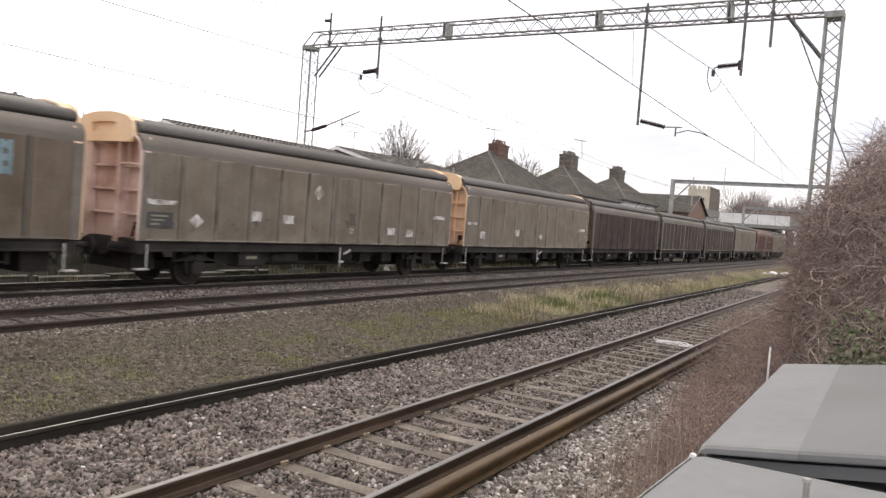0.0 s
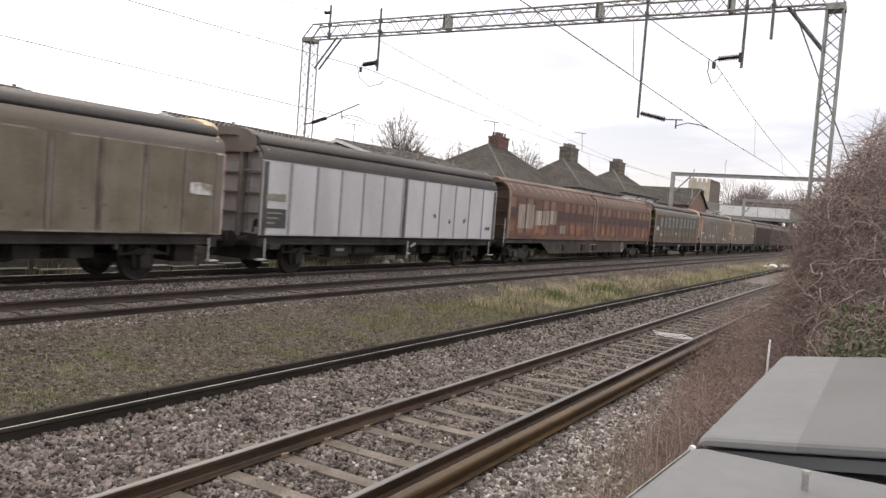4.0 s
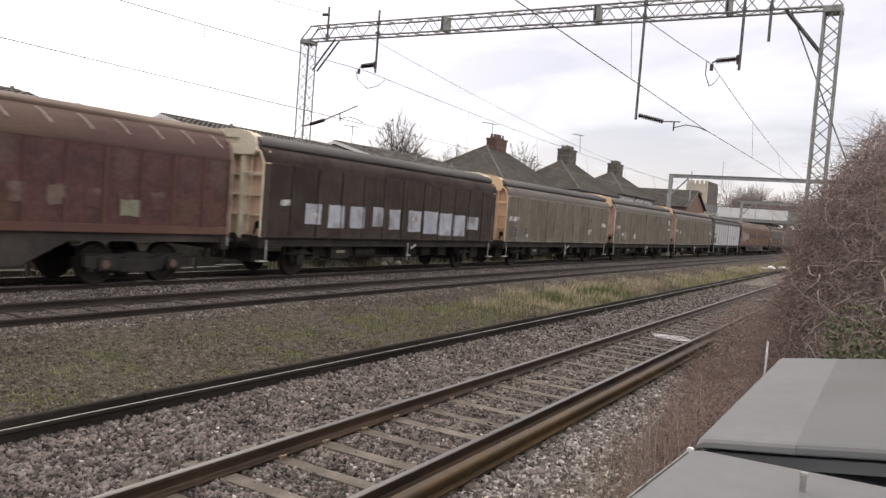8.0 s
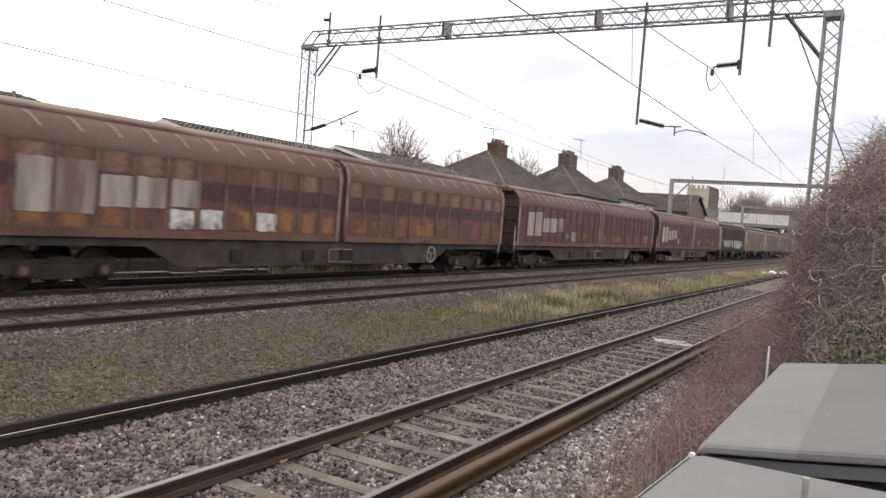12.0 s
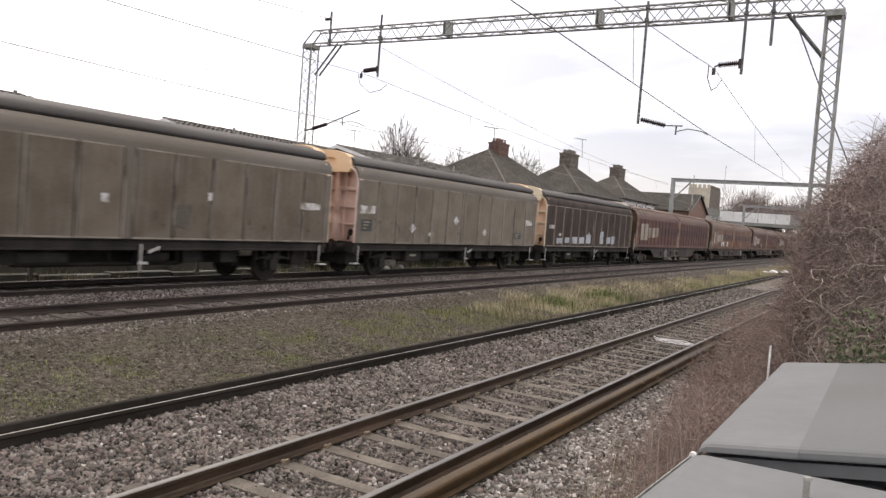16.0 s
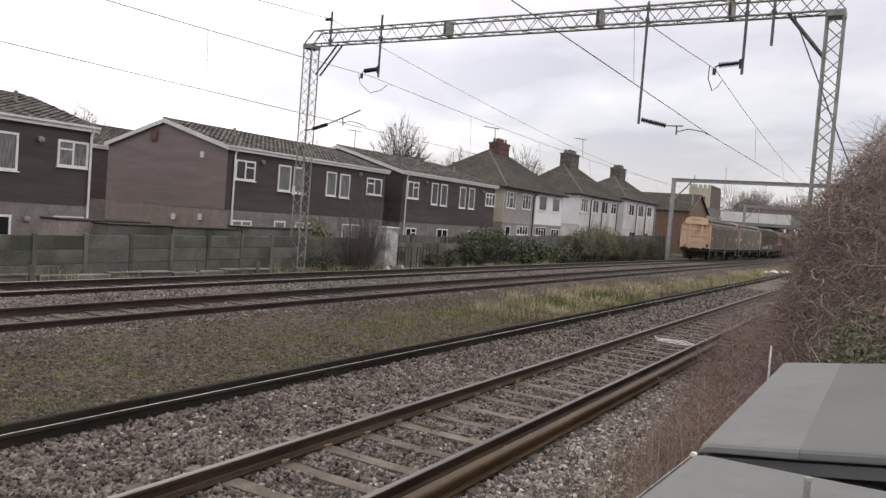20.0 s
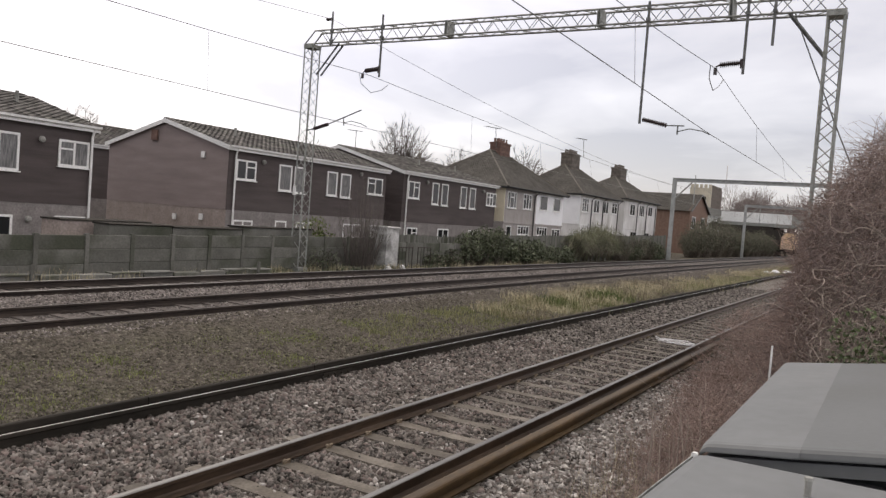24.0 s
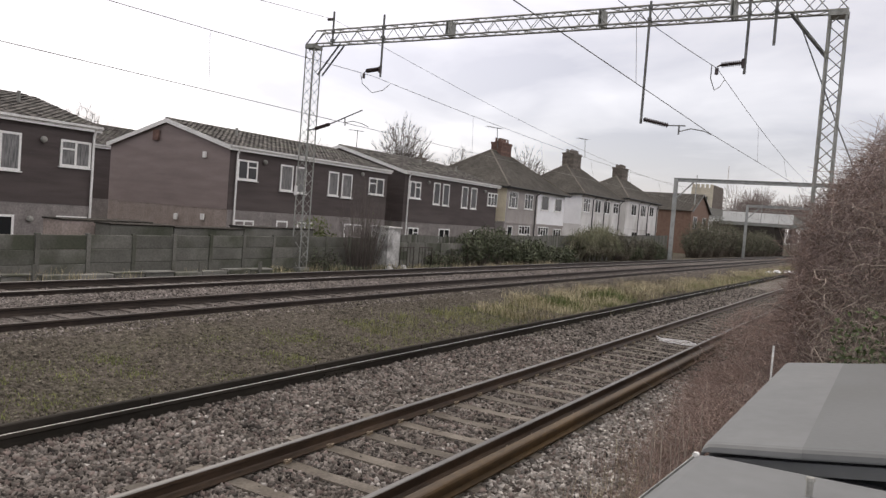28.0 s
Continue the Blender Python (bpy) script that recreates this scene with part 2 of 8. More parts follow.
M_TROUGH_OLD = surf("mossy_concrete_trough", (0.13, 0.13, 0.118), (0.20, 0.20, 0.185), scale=2, rough=0.92, rnd=0.2, bump=0.3, third=(0.085, 0.088, 0.065), third_at=0.55)
M_TROUGH = surf("concrete_trough", (0.20, 0.20, 0.185), (0.32, 0.32, 0.30), scale=2, rough=0.9, rnd=0.15, bump=0.3)
M_WHITE = surf("white_paint", (0.70, 0.70, 0.69), (0.80, 0.80, 0.79), scale=2, rough=0.5, bump=0.05)
M_DRIRT_WHITE = surf("peeling_white_paint", (0.36, 0.36, 0.35), (0.62, 0.62, 0.61), scale=3.5, rough=0.85, bump=0.3, third=(0.22, 0.22, 0.21), third_at=0.55)
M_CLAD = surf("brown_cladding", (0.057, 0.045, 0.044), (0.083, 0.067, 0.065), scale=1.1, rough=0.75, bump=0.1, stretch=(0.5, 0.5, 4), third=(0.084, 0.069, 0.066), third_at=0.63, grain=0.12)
M_CLAD_GABLE = surf("paler_plum_cladding", (0.215, 0.175, 0.168), (0.275, 0.226, 0.217), scale=0.8, rough=0.75, bump=0.1, stretch=(0.5, 0.5, 3), grain=0.12)
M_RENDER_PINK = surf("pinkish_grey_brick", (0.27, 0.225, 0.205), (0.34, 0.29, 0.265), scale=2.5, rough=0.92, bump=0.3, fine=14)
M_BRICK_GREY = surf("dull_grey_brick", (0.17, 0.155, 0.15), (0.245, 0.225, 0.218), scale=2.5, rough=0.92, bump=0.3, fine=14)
M_TILE = surf("grey_brown_roof_tile", (0.055, 0.051, 0.048), (0.12, 0.112, 0.105), scale=1.6, rough=0.9, bump=0.3, island=0.6, fine=12, third=(0.10, 0.10, 0.085), third_at=0.6)
M_TILE_BROWN = surf("brown_plain_tile", (0.064, 0.059, 0.052), (0.092, 0.086, 0.076), scale=0.8, rough=0.9, bump=0.3, island=0.22, fine=12)
M_PEBBLE = surf("grey_pebbledash", (0.31, 0.288, 0.276), (0.38, 0.355, 0.34), scale=2, rough=0.95, bump=0.5, fine=60)
M_OFF_WHITE = surf("dirty_off_white_pebbledash", (0.58, 0.575, 0.565), (0.74, 0.735, 0.725), scale=0.9, rough=0.95, bump=0.4, fine=60, third=(0.42, 0.41, 0.385), third_at=0.58, grain=0.1, stretch=(1, 1, 0.4))
M_PEBBLE_WHITE = surf("white_pebbledash", (0.80, 0.81, 0.83), (0.87, 0.88, 0.90), scale=1.2, rough=0.9, bump=0.4, fine=60, third=(0.72, 0.72, 0.72), grain=0.08)
M_CREAM = surf("cream_wall", (0.66, 0.60, 0.46), (0.75, 0.69, 0.54), scale=1.5, rough=0.9, bump=0.3)
M_ORANGE_BRICK = surf("dull_orange_brick", (0.165, 0.105, 0.08), (0.225, 0.148, 0.114), scale=3, rough=0.9, bump=0.3, fine=20)
M_RED_BRICK = surf("red_chimney_brick", (0.12, 0.072, 0.058), (0.175, 0.108, 0.09), scale=4, rough=0.9, bump=0.3, fine=20, island=0.2)
M_SOOT_BRICK = surf("sooty_brick", (0.10, 0.086, 0.074), (0.17, 0.15, 0.13), scale=4, rough=0.9, bump=0.3, fine=20, island=0.2)
M_PIPE_DARK = surf("black_drainpipe", (0.015, 0.015, 0.015), (0.03, 0.03, 0.03), scale=4, rough=0.5, bump=0.0)
M_GLASS = glass_material()
M_CURTAIN = surf("net_curtain", (0.09, 0.09, 0.092), (0.26, 0.26, 0.26), scale=6, rough=0.9, bump=0.0, stretch=(4, 1, 0.4))
M_TRUNK = surf("grey_bark", (0.07, 0.06, 0.052), (0.13, 0.115, 0.10), scale=3, rough=0.95, bump=0.4)
M_TWIG_FAR = surf("bare_twigs", (0.085, 0.072, 0.065), (0.14, 0.12, 0.11), scale=1, rough=0.95, bump=0.0, island=0.25)
M_TWIG_RED = surf("reddish_twigs", (0.205, 0.148, 0.128), (0.33, 0.25, 0.22), scale=1.2, rough=0.95, bump=0.0, island=0.35)
M_TWIG = surf("brown_bramble_stems", (0.19, 0.148, 0.137), (0.32, 0.26, 0.242), scale=0.9, rough=0.9, bump=0.0, island=0.45)
M_TWIG_PALE = surf("pale_dry_stems", (0.28, 0.235, 0.20), (0.43, 0.37, 0.325), scale=1, rough=0.9, bump=0.0, island=0.3)
M_DEAD_LEAF = surf("dead_leaves", (0.15, 0.108, 0.09), (0.25, 0.185, 0.155), scale=1.2, rough=0.9, bump=0.0, island=0.4)
M_LEAF = surf("bramble_leaves", (0.040, 0.058, 0.020), (0.088, 0.115, 0.045), scale=2, rough=0.6, bump=0.0, island=0.45)
M_IVY = surf("dark_ivy", (0.046, 0.057, 0.034), (0.118, 0.136, 0.080), scale=2, rough=0.7, bump=0.0, island=0.55)
M_LAUREL = surf("yellow_green_leaves", (0.075, 0.10, 0.025), (0.16, 0.19, 0.06), scale=1, rough=0.6, bump=0.0, island=0.4)
M_GRASS = surf("grass_blades", (0.150, 0.160, 0.068), (0.29, 0.285, 0.145), scale=0.8, rough=0.8, bump=0.0, island=0.4)
M_MOSS = surf("moss_and_low_grass", (0.13, 0.155, 0.05), (0.23, 0.25, 0.095), scale=1.5, rough=0.9, bump=0.0, island=0.4)
M_GRASS_DRY = surf("dry_grass", (0.30, 0.262, 0.165), (0.48, 0.43, 0.295), scale=0.8, rough=0.85, bump=0.0, island=0.35)
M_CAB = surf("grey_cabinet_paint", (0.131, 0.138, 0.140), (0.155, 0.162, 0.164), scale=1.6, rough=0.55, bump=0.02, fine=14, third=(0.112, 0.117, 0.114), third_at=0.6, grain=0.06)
# darker copy of the cabinet grey: weaker sky light put into the colour
M_CAB_LID_SHADED = surf("grey_cabinet_lid_shaded_half", (0.112, 0.119, 0.121), (0.128, 0.135, 0.137), scale=1.1, rough=0.6, bump=0.03, fine=40, third=(0.10, 0.104, 0.102), third_at=0.6, grain=0.04)
# grey of the cabinet bodies, darkened for the shade under the lids
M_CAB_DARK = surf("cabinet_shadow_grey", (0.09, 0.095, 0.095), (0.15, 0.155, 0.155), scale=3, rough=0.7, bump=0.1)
M_RUBBISH = surf("white_rubbish", (0.55, 0.56, 0.58), (0.80, 0.80, 0.82), scale=5, rough=0.6, bump=0.1)
M_PALE_METAL = surf("pale_metal_sheet", (0.68, 0.70, 0.69), (0.80, 0.82, 0.81), scale=0.3, rough=0.5, bump=0.05)
M_STONE_TOWER = surf("pale_tower_stone", (0.50, 0.46, 0.37), (0.60, 0.56, 0.46), scale=0.3, rough=0.9, bump=0.1)
M_WALL_RIB = surf("worn_greenish_rib_paint", (0.125, 0.095, 0.068), (0.185, 0.15, 0.112), scale=2, rough=0.65, rnd=0.15, bump=0.05, third=(0.085, 0.05, 0.04), third_at=0.56)
M_HUB = surf("rust_red_hub", (0.085, 0.052, 0.045), (0.14, 0.085, 0.072), scale=6, rough=0.7, bump=0.1)
M_WOOD = surf("pale_winter_twigs", (0.165, 0.132, 0.122), (0.255, 0.212, 0.198), scale=0.2, rough=0.95, bump=0.0, island=0.35)
M_TAN_BAND = surf("dusty_grey_beige_paint", (0.118, 0.106, 0.091), (0.165, 0.150, 0.131), scale=0.9, rough=0.7, bump=0.06, stretch=(0.4, 1, 2), third=(0.125, 0.11, 0.09), third_at=0.57, grain=0.12)
M_TAN_RIB = surf("grimy_rib_paint", (0.185, 0.165, 0.135), (0.265, 0.24, 0.20), scale=2, rough=0.6, rnd=0.15, bump=0.05, third=(0.11, 0.09, 0.07), third_at=0.56)
M_ROOF = surf("sooty_dark_roof", (0.050, 0.048, 0.046), (0.085, 0.081, 0.077), scale=0.7, rough=0.75, bump=0.1, stretch=(0.4, 1, 1))
M_SILVER = surf("pale_silver_grey_paint", (0.40, 0.405, 0.42), (0.47, 0.475, 0.49), scale=0.9, rough=0.5, rnd=0.04, bump=0.05, third=(0.36, 0.365, 0.37), third_at=0.6, stretch=(1, 1, 0.4), grain=0.07)
M_SILVER_RIB = surf("silver_grey_rib", (0.30, 0.30, 0.305), (0.38, 0.38, 0.385), scale=2, rough=0.5, bump=0.05)
M_OCHRE = surf("ochre_end_paint", (0.70, 0.50, 0.31), (0.80, 0.61, 0.41), scale=1.2, rough=0.6, bump=0.08, third=(0.40, 0.285, 0.185), third_at=0.63, grain=0.1)
M_PEACH = surf("faded_peach_end_paint", (0.71, 0.51, 0.37), (0.81, 0.63, 0.49), scale=1.4, rough=0.65, bump=0.08, third=(0.33, 0.205, 0.135), third_at=0.62, grain=0.1)
M_MAROON = surf("weathered_maroon_paint", (0.072, 0.034, 0.029), (0.115, 0.054, 0.043), scale=0.9, rough=0.65, rnd=0.13, bump=0.08, stretch=(1, 1, 0.4), third=(0.135, 0.072, 0.045), third_at=0.58, grain=0.12)
M_MAROON_DEEP = surf("deep_maroon_paint", (0.062, 0.022, 0.020), (0.092, 0.034, 0.029), scale=0.9, rough=0.6, rnd=0.08, bump=0.08, stretch=(1, 1, 0.4), grain=0.12)
M_MAROON_ROOF = surf("dusty_maroon_roof", (0.072, 0.038, 0.034), (0.108, 0.060, 0.052), scale=0.8, rough=0.7, bump=0.06, stretch=(0.5, 1, 1), third=(0.11, 0.07, 0.052), third_at=0.6, grain=0.15)
M_BROWN_ROOF = surf("dusty_red_brown_roof", (0.095, 0.051, 0.040), (0.14, 0.079, 0.062), scale=0.8, rough=0.72, bump=0.06, stretch=(0.5, 1, 1), third=(0.12, 0.085, 0.065), third_at=0.6, grain=0.15)
M_RUST_ROOF = surf("dusty_brown_roof", (0.115, 0.082, 0.062), (0.175, 0.13, 0.10), scale=0.8, rough=0.75, bump=0.06, stretch=(0.5, 1, 1), third=(0.085, 0.05, 0.04), third_at=0.6, grain=0.15)
M_RED_TRIM = surf("faded_pinkish_trim", (0.21, 0.16, 0.125), (0.33, 0.265, 0.21), scale=2.4, rough=0.75, rnd=0.1, bump=0.06, third=(0.13, 0.08, 0.06), third_at=0.6)
M_RED_END = surf("brown_end_paint", (0.065, 0.046, 0.033), (0.115, 0.083, 0.056), scale=1.5, rough=0.7, bump=0.1, third=(0.045, 0.03, 0.024))
M_FELT = surf("weathered_roofing_felt", (0.022, 0.020, 0.018), (0.05, 0.046, 0.040), scale=1.6, rough=0.95, bump=0.3, third=(0.048, 0.050, 0.034), third_at=0.58, spec=0.15)
# near-black that paints in shade in gaps and openings, with some seam grime
M_GAP_DARK = surf("dark_gap_shade_and_grime", (0.028, 0.024, 0.020), (0.046, 0.040, 0.033), scale=3, rough=0.8, bump=0.0)
# pale colour paints the highlights on the pressed roof ribs
M_ROOF_RIB = surf("roof_rib_highlight", (0.34, 0.29, 0.25), (0.46, 0.40, 0.36), scale=2, rough=0.7, bump=0.0)
M_FRAME = surf("black_greasy_underframe", (0.018, 0.016, 0.015), (0.034, 0.030, 0.028), scale=2, rough=0.85, bump=0.15, third=(0.045, 0.038, 0.034), third_at=0.62, spec=0.25)
M_SOLEBAR = surf("dusty_black_solebar", (0.034, 0.030, 0.028), (0.062, 0.055, 0.050), scale=1.6, rough=0.85, bump=0.12, third=(0.080, 0.068, 0.058), third_at=0.6, spec=0.25)
M_WHEEL = surf("rusty_wheel", (0.016, 0.012, 0.011), (0.032, 0.024, 0.021), scale=4, rough=0.75, metal=0.2, bump=0.1)
M_BLUE_PAINT = surf("faded_blue_paint", (0.125, 0.20, 0.23), (0.19, 0.275, 0.305), scale=5, rough=0.65, bump=0.05, third=(0.125, 0.125, 0.115), third_at=0.66)
M_PATCH_WHITE = surf("dirty_white_label", (0.40, 0.40, 0.39), (0.60, 0.60, 0.59), scale=6, rough=0.7, bump=0.05, third=(0.20, 0.18, 0.15), third_at=0.53)
M_STEP_WHITE = surf("worn_white_paint", (0.27, 0.265, 0.255), (0.44, 0.435, 0.42), scale=6, rough=0.7, bump=0.05)
M_PATCH_BLUE = surf("bluish_white_overpaint", (0.31, 0.335, 0.375), (0.41, 0.435, 0.475), scale=3, rough=0.65, rnd=0.08, bump=0.05, third=(0.20, 0.195, 0.19), third_at=0.62)
M_PATCH_PALE = surf("worn_pale_overpaint", (0.22, 0.19, 0.155), (0.37, 0.34, 0.30), scale=1.4, rough=0.7, rnd=0.10, bump=0.03, third=(0.15, 0.105, 0.082), third_at=0.55, stretch=(2.2, 1, 0.35), grain=0.08)
M_PATCH_GREEN = surf("greenish_grey_overpaint", (0.17, 0.17, 0.125), (0.24, 0.235, 0.18), scale=3, rough=0.7, bump=0.05)
M_PATCH_ORANGE = surf("orange_rust_overpaint", (0.165, 0.080, 0.036), (0.26, 0.13, 0.055), scale=2.4, rough=0.75, rnd=0.2, bump=0.05, third=(0.10, 0.05, 0.034), third_at=0.55)
M_SILL = surf("rusty_tan_sill", (0.105, 0.058, 0.039), (0.16, 0.096, 0.064), scale=2.0, rough=0.75, bump=0.06, stretch=(0.4, 1, 1), third=(0.075, 0.04, 0.031), third_at=0.58)
M_BOGIE = surf("greasy_black_bogie", (0.014, 0.013, 0.012), (0.030, 0.027, 0.024), scale=3, rough=0.8, bump=0.15)
M_PATCH_DARK = surf("dark_data_panel", (0.035, 0.036, 0.038), (0.06, 0.06, 0.062), scale=5, rough=0.6, bump=0.02)
M_PATCH_SCUFF = surf("dark_scuff", (0.075, 0.068, 0.055), (0.10, 0.09, 0.075), scale=6, rough=0.7, bump=0.02)


def stained_panel(name, base, deep, tan, orange, band=None, amount=0.6):
    """Old van paint: tan bleaching high on each panel, rusty wear low down, sometimes a worn dark stripe across."""
    m = bpy.data.materials.new(name)
    m.use_nodes = True
    n, l = m.node_tree.nodes, m.node_tree.links
    bs = n["Principled BSDF"]
    tc, oi, sep = n.new("ShaderNodeTexCoord"), n.new("ShaderNodeObjectInfo"), n.new("ShaderNodeSeparateXYZ")
    l.new(tc.outputs["Object"], sep.inputs[0])
    off = n.new("ShaderNodeVectorMath"); off.operation = "MULTIPLY_ADD"
    l.new(oi.outputs["Random"], off.inputs[0]); off.inputs[1].default_value = (37, 17, 29); l.new(tc.outputs["Object"], off.inputs[2])

    def noise_tex(scale, detail=4):
        t = n.new("ShaderNodeTexNoise"); t.inputs["Scale"].default_value, t.inputs["Detail"].default_value = scale, detail
        l.new(off.outputs[0], t.inputs["Vector"])
        return t.outputs[0]

    def ramp01(src, lo, hi, top=1.0):
        r = n.new("ShaderNodeMapRange"); r.interpolation_type = "SMOOTHSTEP"
        r.inputs[1].default_value, r.inputs[2].default_value, r.inputs[4].default_value = lo, hi, top
        l.new(src, r.inputs[0])
        return r.outputs[0]

    def op(kind, a, b):
        x = n.new("ShaderNodeMath"); x.operation = kind
        for k, s in ((0, a), (1, b)):
            if isinstance(s, (int, float)):
                x.inputs[k].default_value = s
            else:
                l.new(s, x.inputs[k])
        return x.outputs[0]

    def mix(f, a, b):
        x = n.new("ShaderNodeMix"); x.data_type = "RGBA"
        l.new(f, x.inputs[0])
        for k, s in ((6, a), (7, b)):
            if isinstance(s, tuple):
                x.inputs[k].default_value = (*s, 1)
            else:
                l.new(s, x.inputs[k])
        return x.outputs[2]
    big, fine = noise_tex(1.6), noise_tex(9.0, 5)
    z = op("ADD", sep.outputs[2], op("MULTIPLY", op("SUBTRACT", big, 0.5), 0.55))
    zf = op("ADD", sep.outputs[2], op("MULTIPLY", op("SUBTRACT", big, 0.5), 0.12))
    # worn in the middle of the panel, not beside the ribs
    mid = op("MULTIPLY", ramp01(sep.outputs[0], 0.08, 0.32), ramp01(op("SUBTRACT", 0.88, sep.outputs[0]), 0.06, 0.30))
    col = mix(ramp01(big, 0.35, 0.65), base, deep)
    high = op("MULTIPLY", op("MULTIPLY", ramp01(z, 0.85, 1.15), mid), ramp01(oi.outputs["Random"], 0.1, 0.8, amount))
    col = mix(high, col, tan)
    rnd2 = op("FRACT", op("MULTIPLY", oi.outputs["Random"], 7.31), 0.0)
    low = op("MULTIPLY", op("MULTIPLY", op("MULTIPLY", ramp01(z, 0.02, 0.14), ramp01(op("SUBTRACT", 0.72, z), 0.0, 0.22)), mid), ramp01(rnd2, 0.15, 0.85, amount * 1.2))
    col = mix(low, col, orange)
    if band:
        st = op("MULTIPLY", ramp01(zf, 0.70, 0.80), ramp01(op("SUBTRACT", 1.26, zf), 0.0, 0.08))
        col = mix(op("MULTIPLY", st, 0.85), col, band)
    g = ramp01(fine, 0.3, 0.7, 0.36)
    vm = n.new("ShaderNodeVectorMath"); vm.operation = "MULTIPLY"
    l.new(col, vm.inputs[0]); l.new(op("ADD", g, 0.82), vm.inputs[1])
    l.new(vm.outputs[0], bs.inputs["Base Color"])
    bs.inputs["Roughness"].default_value = 0.68
    bs.inputs["Specular IOR Level"].default_value = 0.35
    bp = n.new("ShaderNodeBump"); bp.inputs["Strength"].default_value, bp.inputs["Distance"].default_value = 0.12, 0.01
    l.new(fine, bp.inputs["Height"]); l.new(bp.outputs[0], bs.inputs["Normal"])
    return m


def grimy_panel(name, base, worn, dust, scuff):
    """Dull paint of the sliding doors: clouded colour, dust along the edges of each panel, dark scuffs and runs low down."""
    m = bpy.data.materials.new(name)
    m.use_nodes = True
    n, l = m.node_tree.nodes, m.node_tree.links
    bs = n["Principled BSDF"]
    tc, oi, sep = n.new("ShaderNodeTexCoord"), n.new("ShaderNodeObjectInfo"), n.new("ShaderNodeSeparateXYZ")
    l.new(tc.outputs["Object"], sep.inputs[0])
    off = n.new("ShaderNodeVectorMath"); off.operation = "MULTIPLY_ADD"
    l.new(oi.outputs["Random"], off.inputs[0]); off.inputs[1].default_value = (37, 17, 29); l.new(tc.outputs["Object"], off.inputs[2])

    def noise_tex(scale, detail, stretch=(1, 1, 1)):
        mp = n.new("ShaderNodeMapping"); mp.inputs["Scale"].default_value = stretch
        l.new(off.outputs[0], mp.inputs[0])
        t = n.new("ShaderNodeTexNoise"); t.inputs["Scale"].default_value, t.inputs["Detail"].default_value = scale, detail
        l.new(mp.outputs[0], t.inputs["Vector"])
        return t.outputs[0]

    def ramp01(src, lo, hi, top=1.0):
        r = n.new("ShaderNodeMapRange"); r.interpolation_type = "SMOOTHSTEP"
        r.inputs[1].default_value, r.inputs[2].default_value, r.inputs[4].default_value = lo, hi, top
        l.new(src, r.inputs[0])
        return r.outputs[0]

    def op(kind, a, b):
        x = n.new("ShaderNodeMath"); x.operation = kind
        for k, v in ((0, a), (1, b)):
            if isinstance(v, (int, float)):
                x.inputs[k].default_value = v
            else:
                l.new(v, x.inputs[k])
        return x.outputs[0]

    def mix(f, a, b):
        x = n.new("ShaderNodeMix"); x.data_type = "RGBA"
        l.new(f, x.inputs[0])
        for k, v in ((6, a), (7, b)):
            if isinstance(v, tuple):
                x.inputs[k].default_value = (*v, 1)
            else:
                l.new(v, x.inputs[k])
        return x.outputs[2]
    cloud, runs, spots, fine = noise_tex(1.3, 5), noise_tex(5.0, 3, (1, 1, .12)), noise_tex(4.2, 4), noise_tex(16.0, 4)
    col = mix(ramp01(cloud, .32, .68), base, worn)
    col = mix(ramp01(runs, .50, .72, .45), col, dust)
    # dust along the upright edges and the foot, uneven
    rim = op("ADD", ramp01(op("SUBTRACT", .20, sep.outputs[0]), 0, .16, .7), ramp01(sep.outputs[0], .90, 1.06, .7))
    foot = ramp01(op("SUBTRACT", .22, sep.outputs[2]), 0, .2, .6)
    col = mix(op("MULTIPLY", op("MAXIMUM", rim, foot), ramp01(cloud, .30, .60)), col, dust)
    low = op("MULTIPLY", ramp01(sep.outputs[2], .12, .35), ramp01(op("SUBTRACT", .95, sep.outputs[2]), 0, .35))
    col = mix(op("MULTIPLY", low, ramp01(spots, .60, .72, .75)), col, scuff)
    tone = op("ADD", op("MULTIPLY", oi.outputs["Random"], .16), op("ADD", ramp01(fine, .3, .7, .12), .86))
    vm = n.new("ShaderNodeVectorMath"); vm.operation = "MULTIPLY"
    l.new(col, vm.inputs[0]); l.new(tone, vm.inputs[1])
    l.new(vm.outputs[0], bs.inputs["Base Color"])
    bs.inputs["Roughness"].default_value, bs.inputs["Specular IOR Level"].default_value = .75, .15
    bp = n.new("ShaderNodeBump"); bp.inputs["Strength"].default_value, bp.inputs["Distance"].default_value = .06, .01
    l.new(fine, bp.inputs["Height"]); l.new(bp.outputs[0], bs.inputs["Normal"])
    return m


M_TAN = grimy_panel("grimy_tan_paint", (0.142, 0.124, 0.098), (0.180, 0.160, 0.130), (0.205, 0.188, 0.160), (0.085, 0.072, 0.056))
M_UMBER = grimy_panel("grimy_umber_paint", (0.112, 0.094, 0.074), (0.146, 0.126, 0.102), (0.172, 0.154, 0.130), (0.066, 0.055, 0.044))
M_TAN_OLIVE = grimy_panel("grimy_olive_paint", (0.126, 0.110, 0.082), (0.162, 0.145, 0.112), (0.185, 0.170, 0.142), (0.075, 0.064, 0.048))
M_LOGO_WAGON = grimy_panel("olive_brown_paint", (0.098, 0.079, 0.058), (0.133, 0.109, 0.083), (0.148, 0.127, 0.103), (0.085, 0.060, 0.042))
M_CHOC = grimy_panel("dark_chocolate_paint", (0.038, 0.028, 0.024), (0.059, 0.045, 0.038), (0.070, 0.057, 0.049), (0.028, 0.021, 0.019))
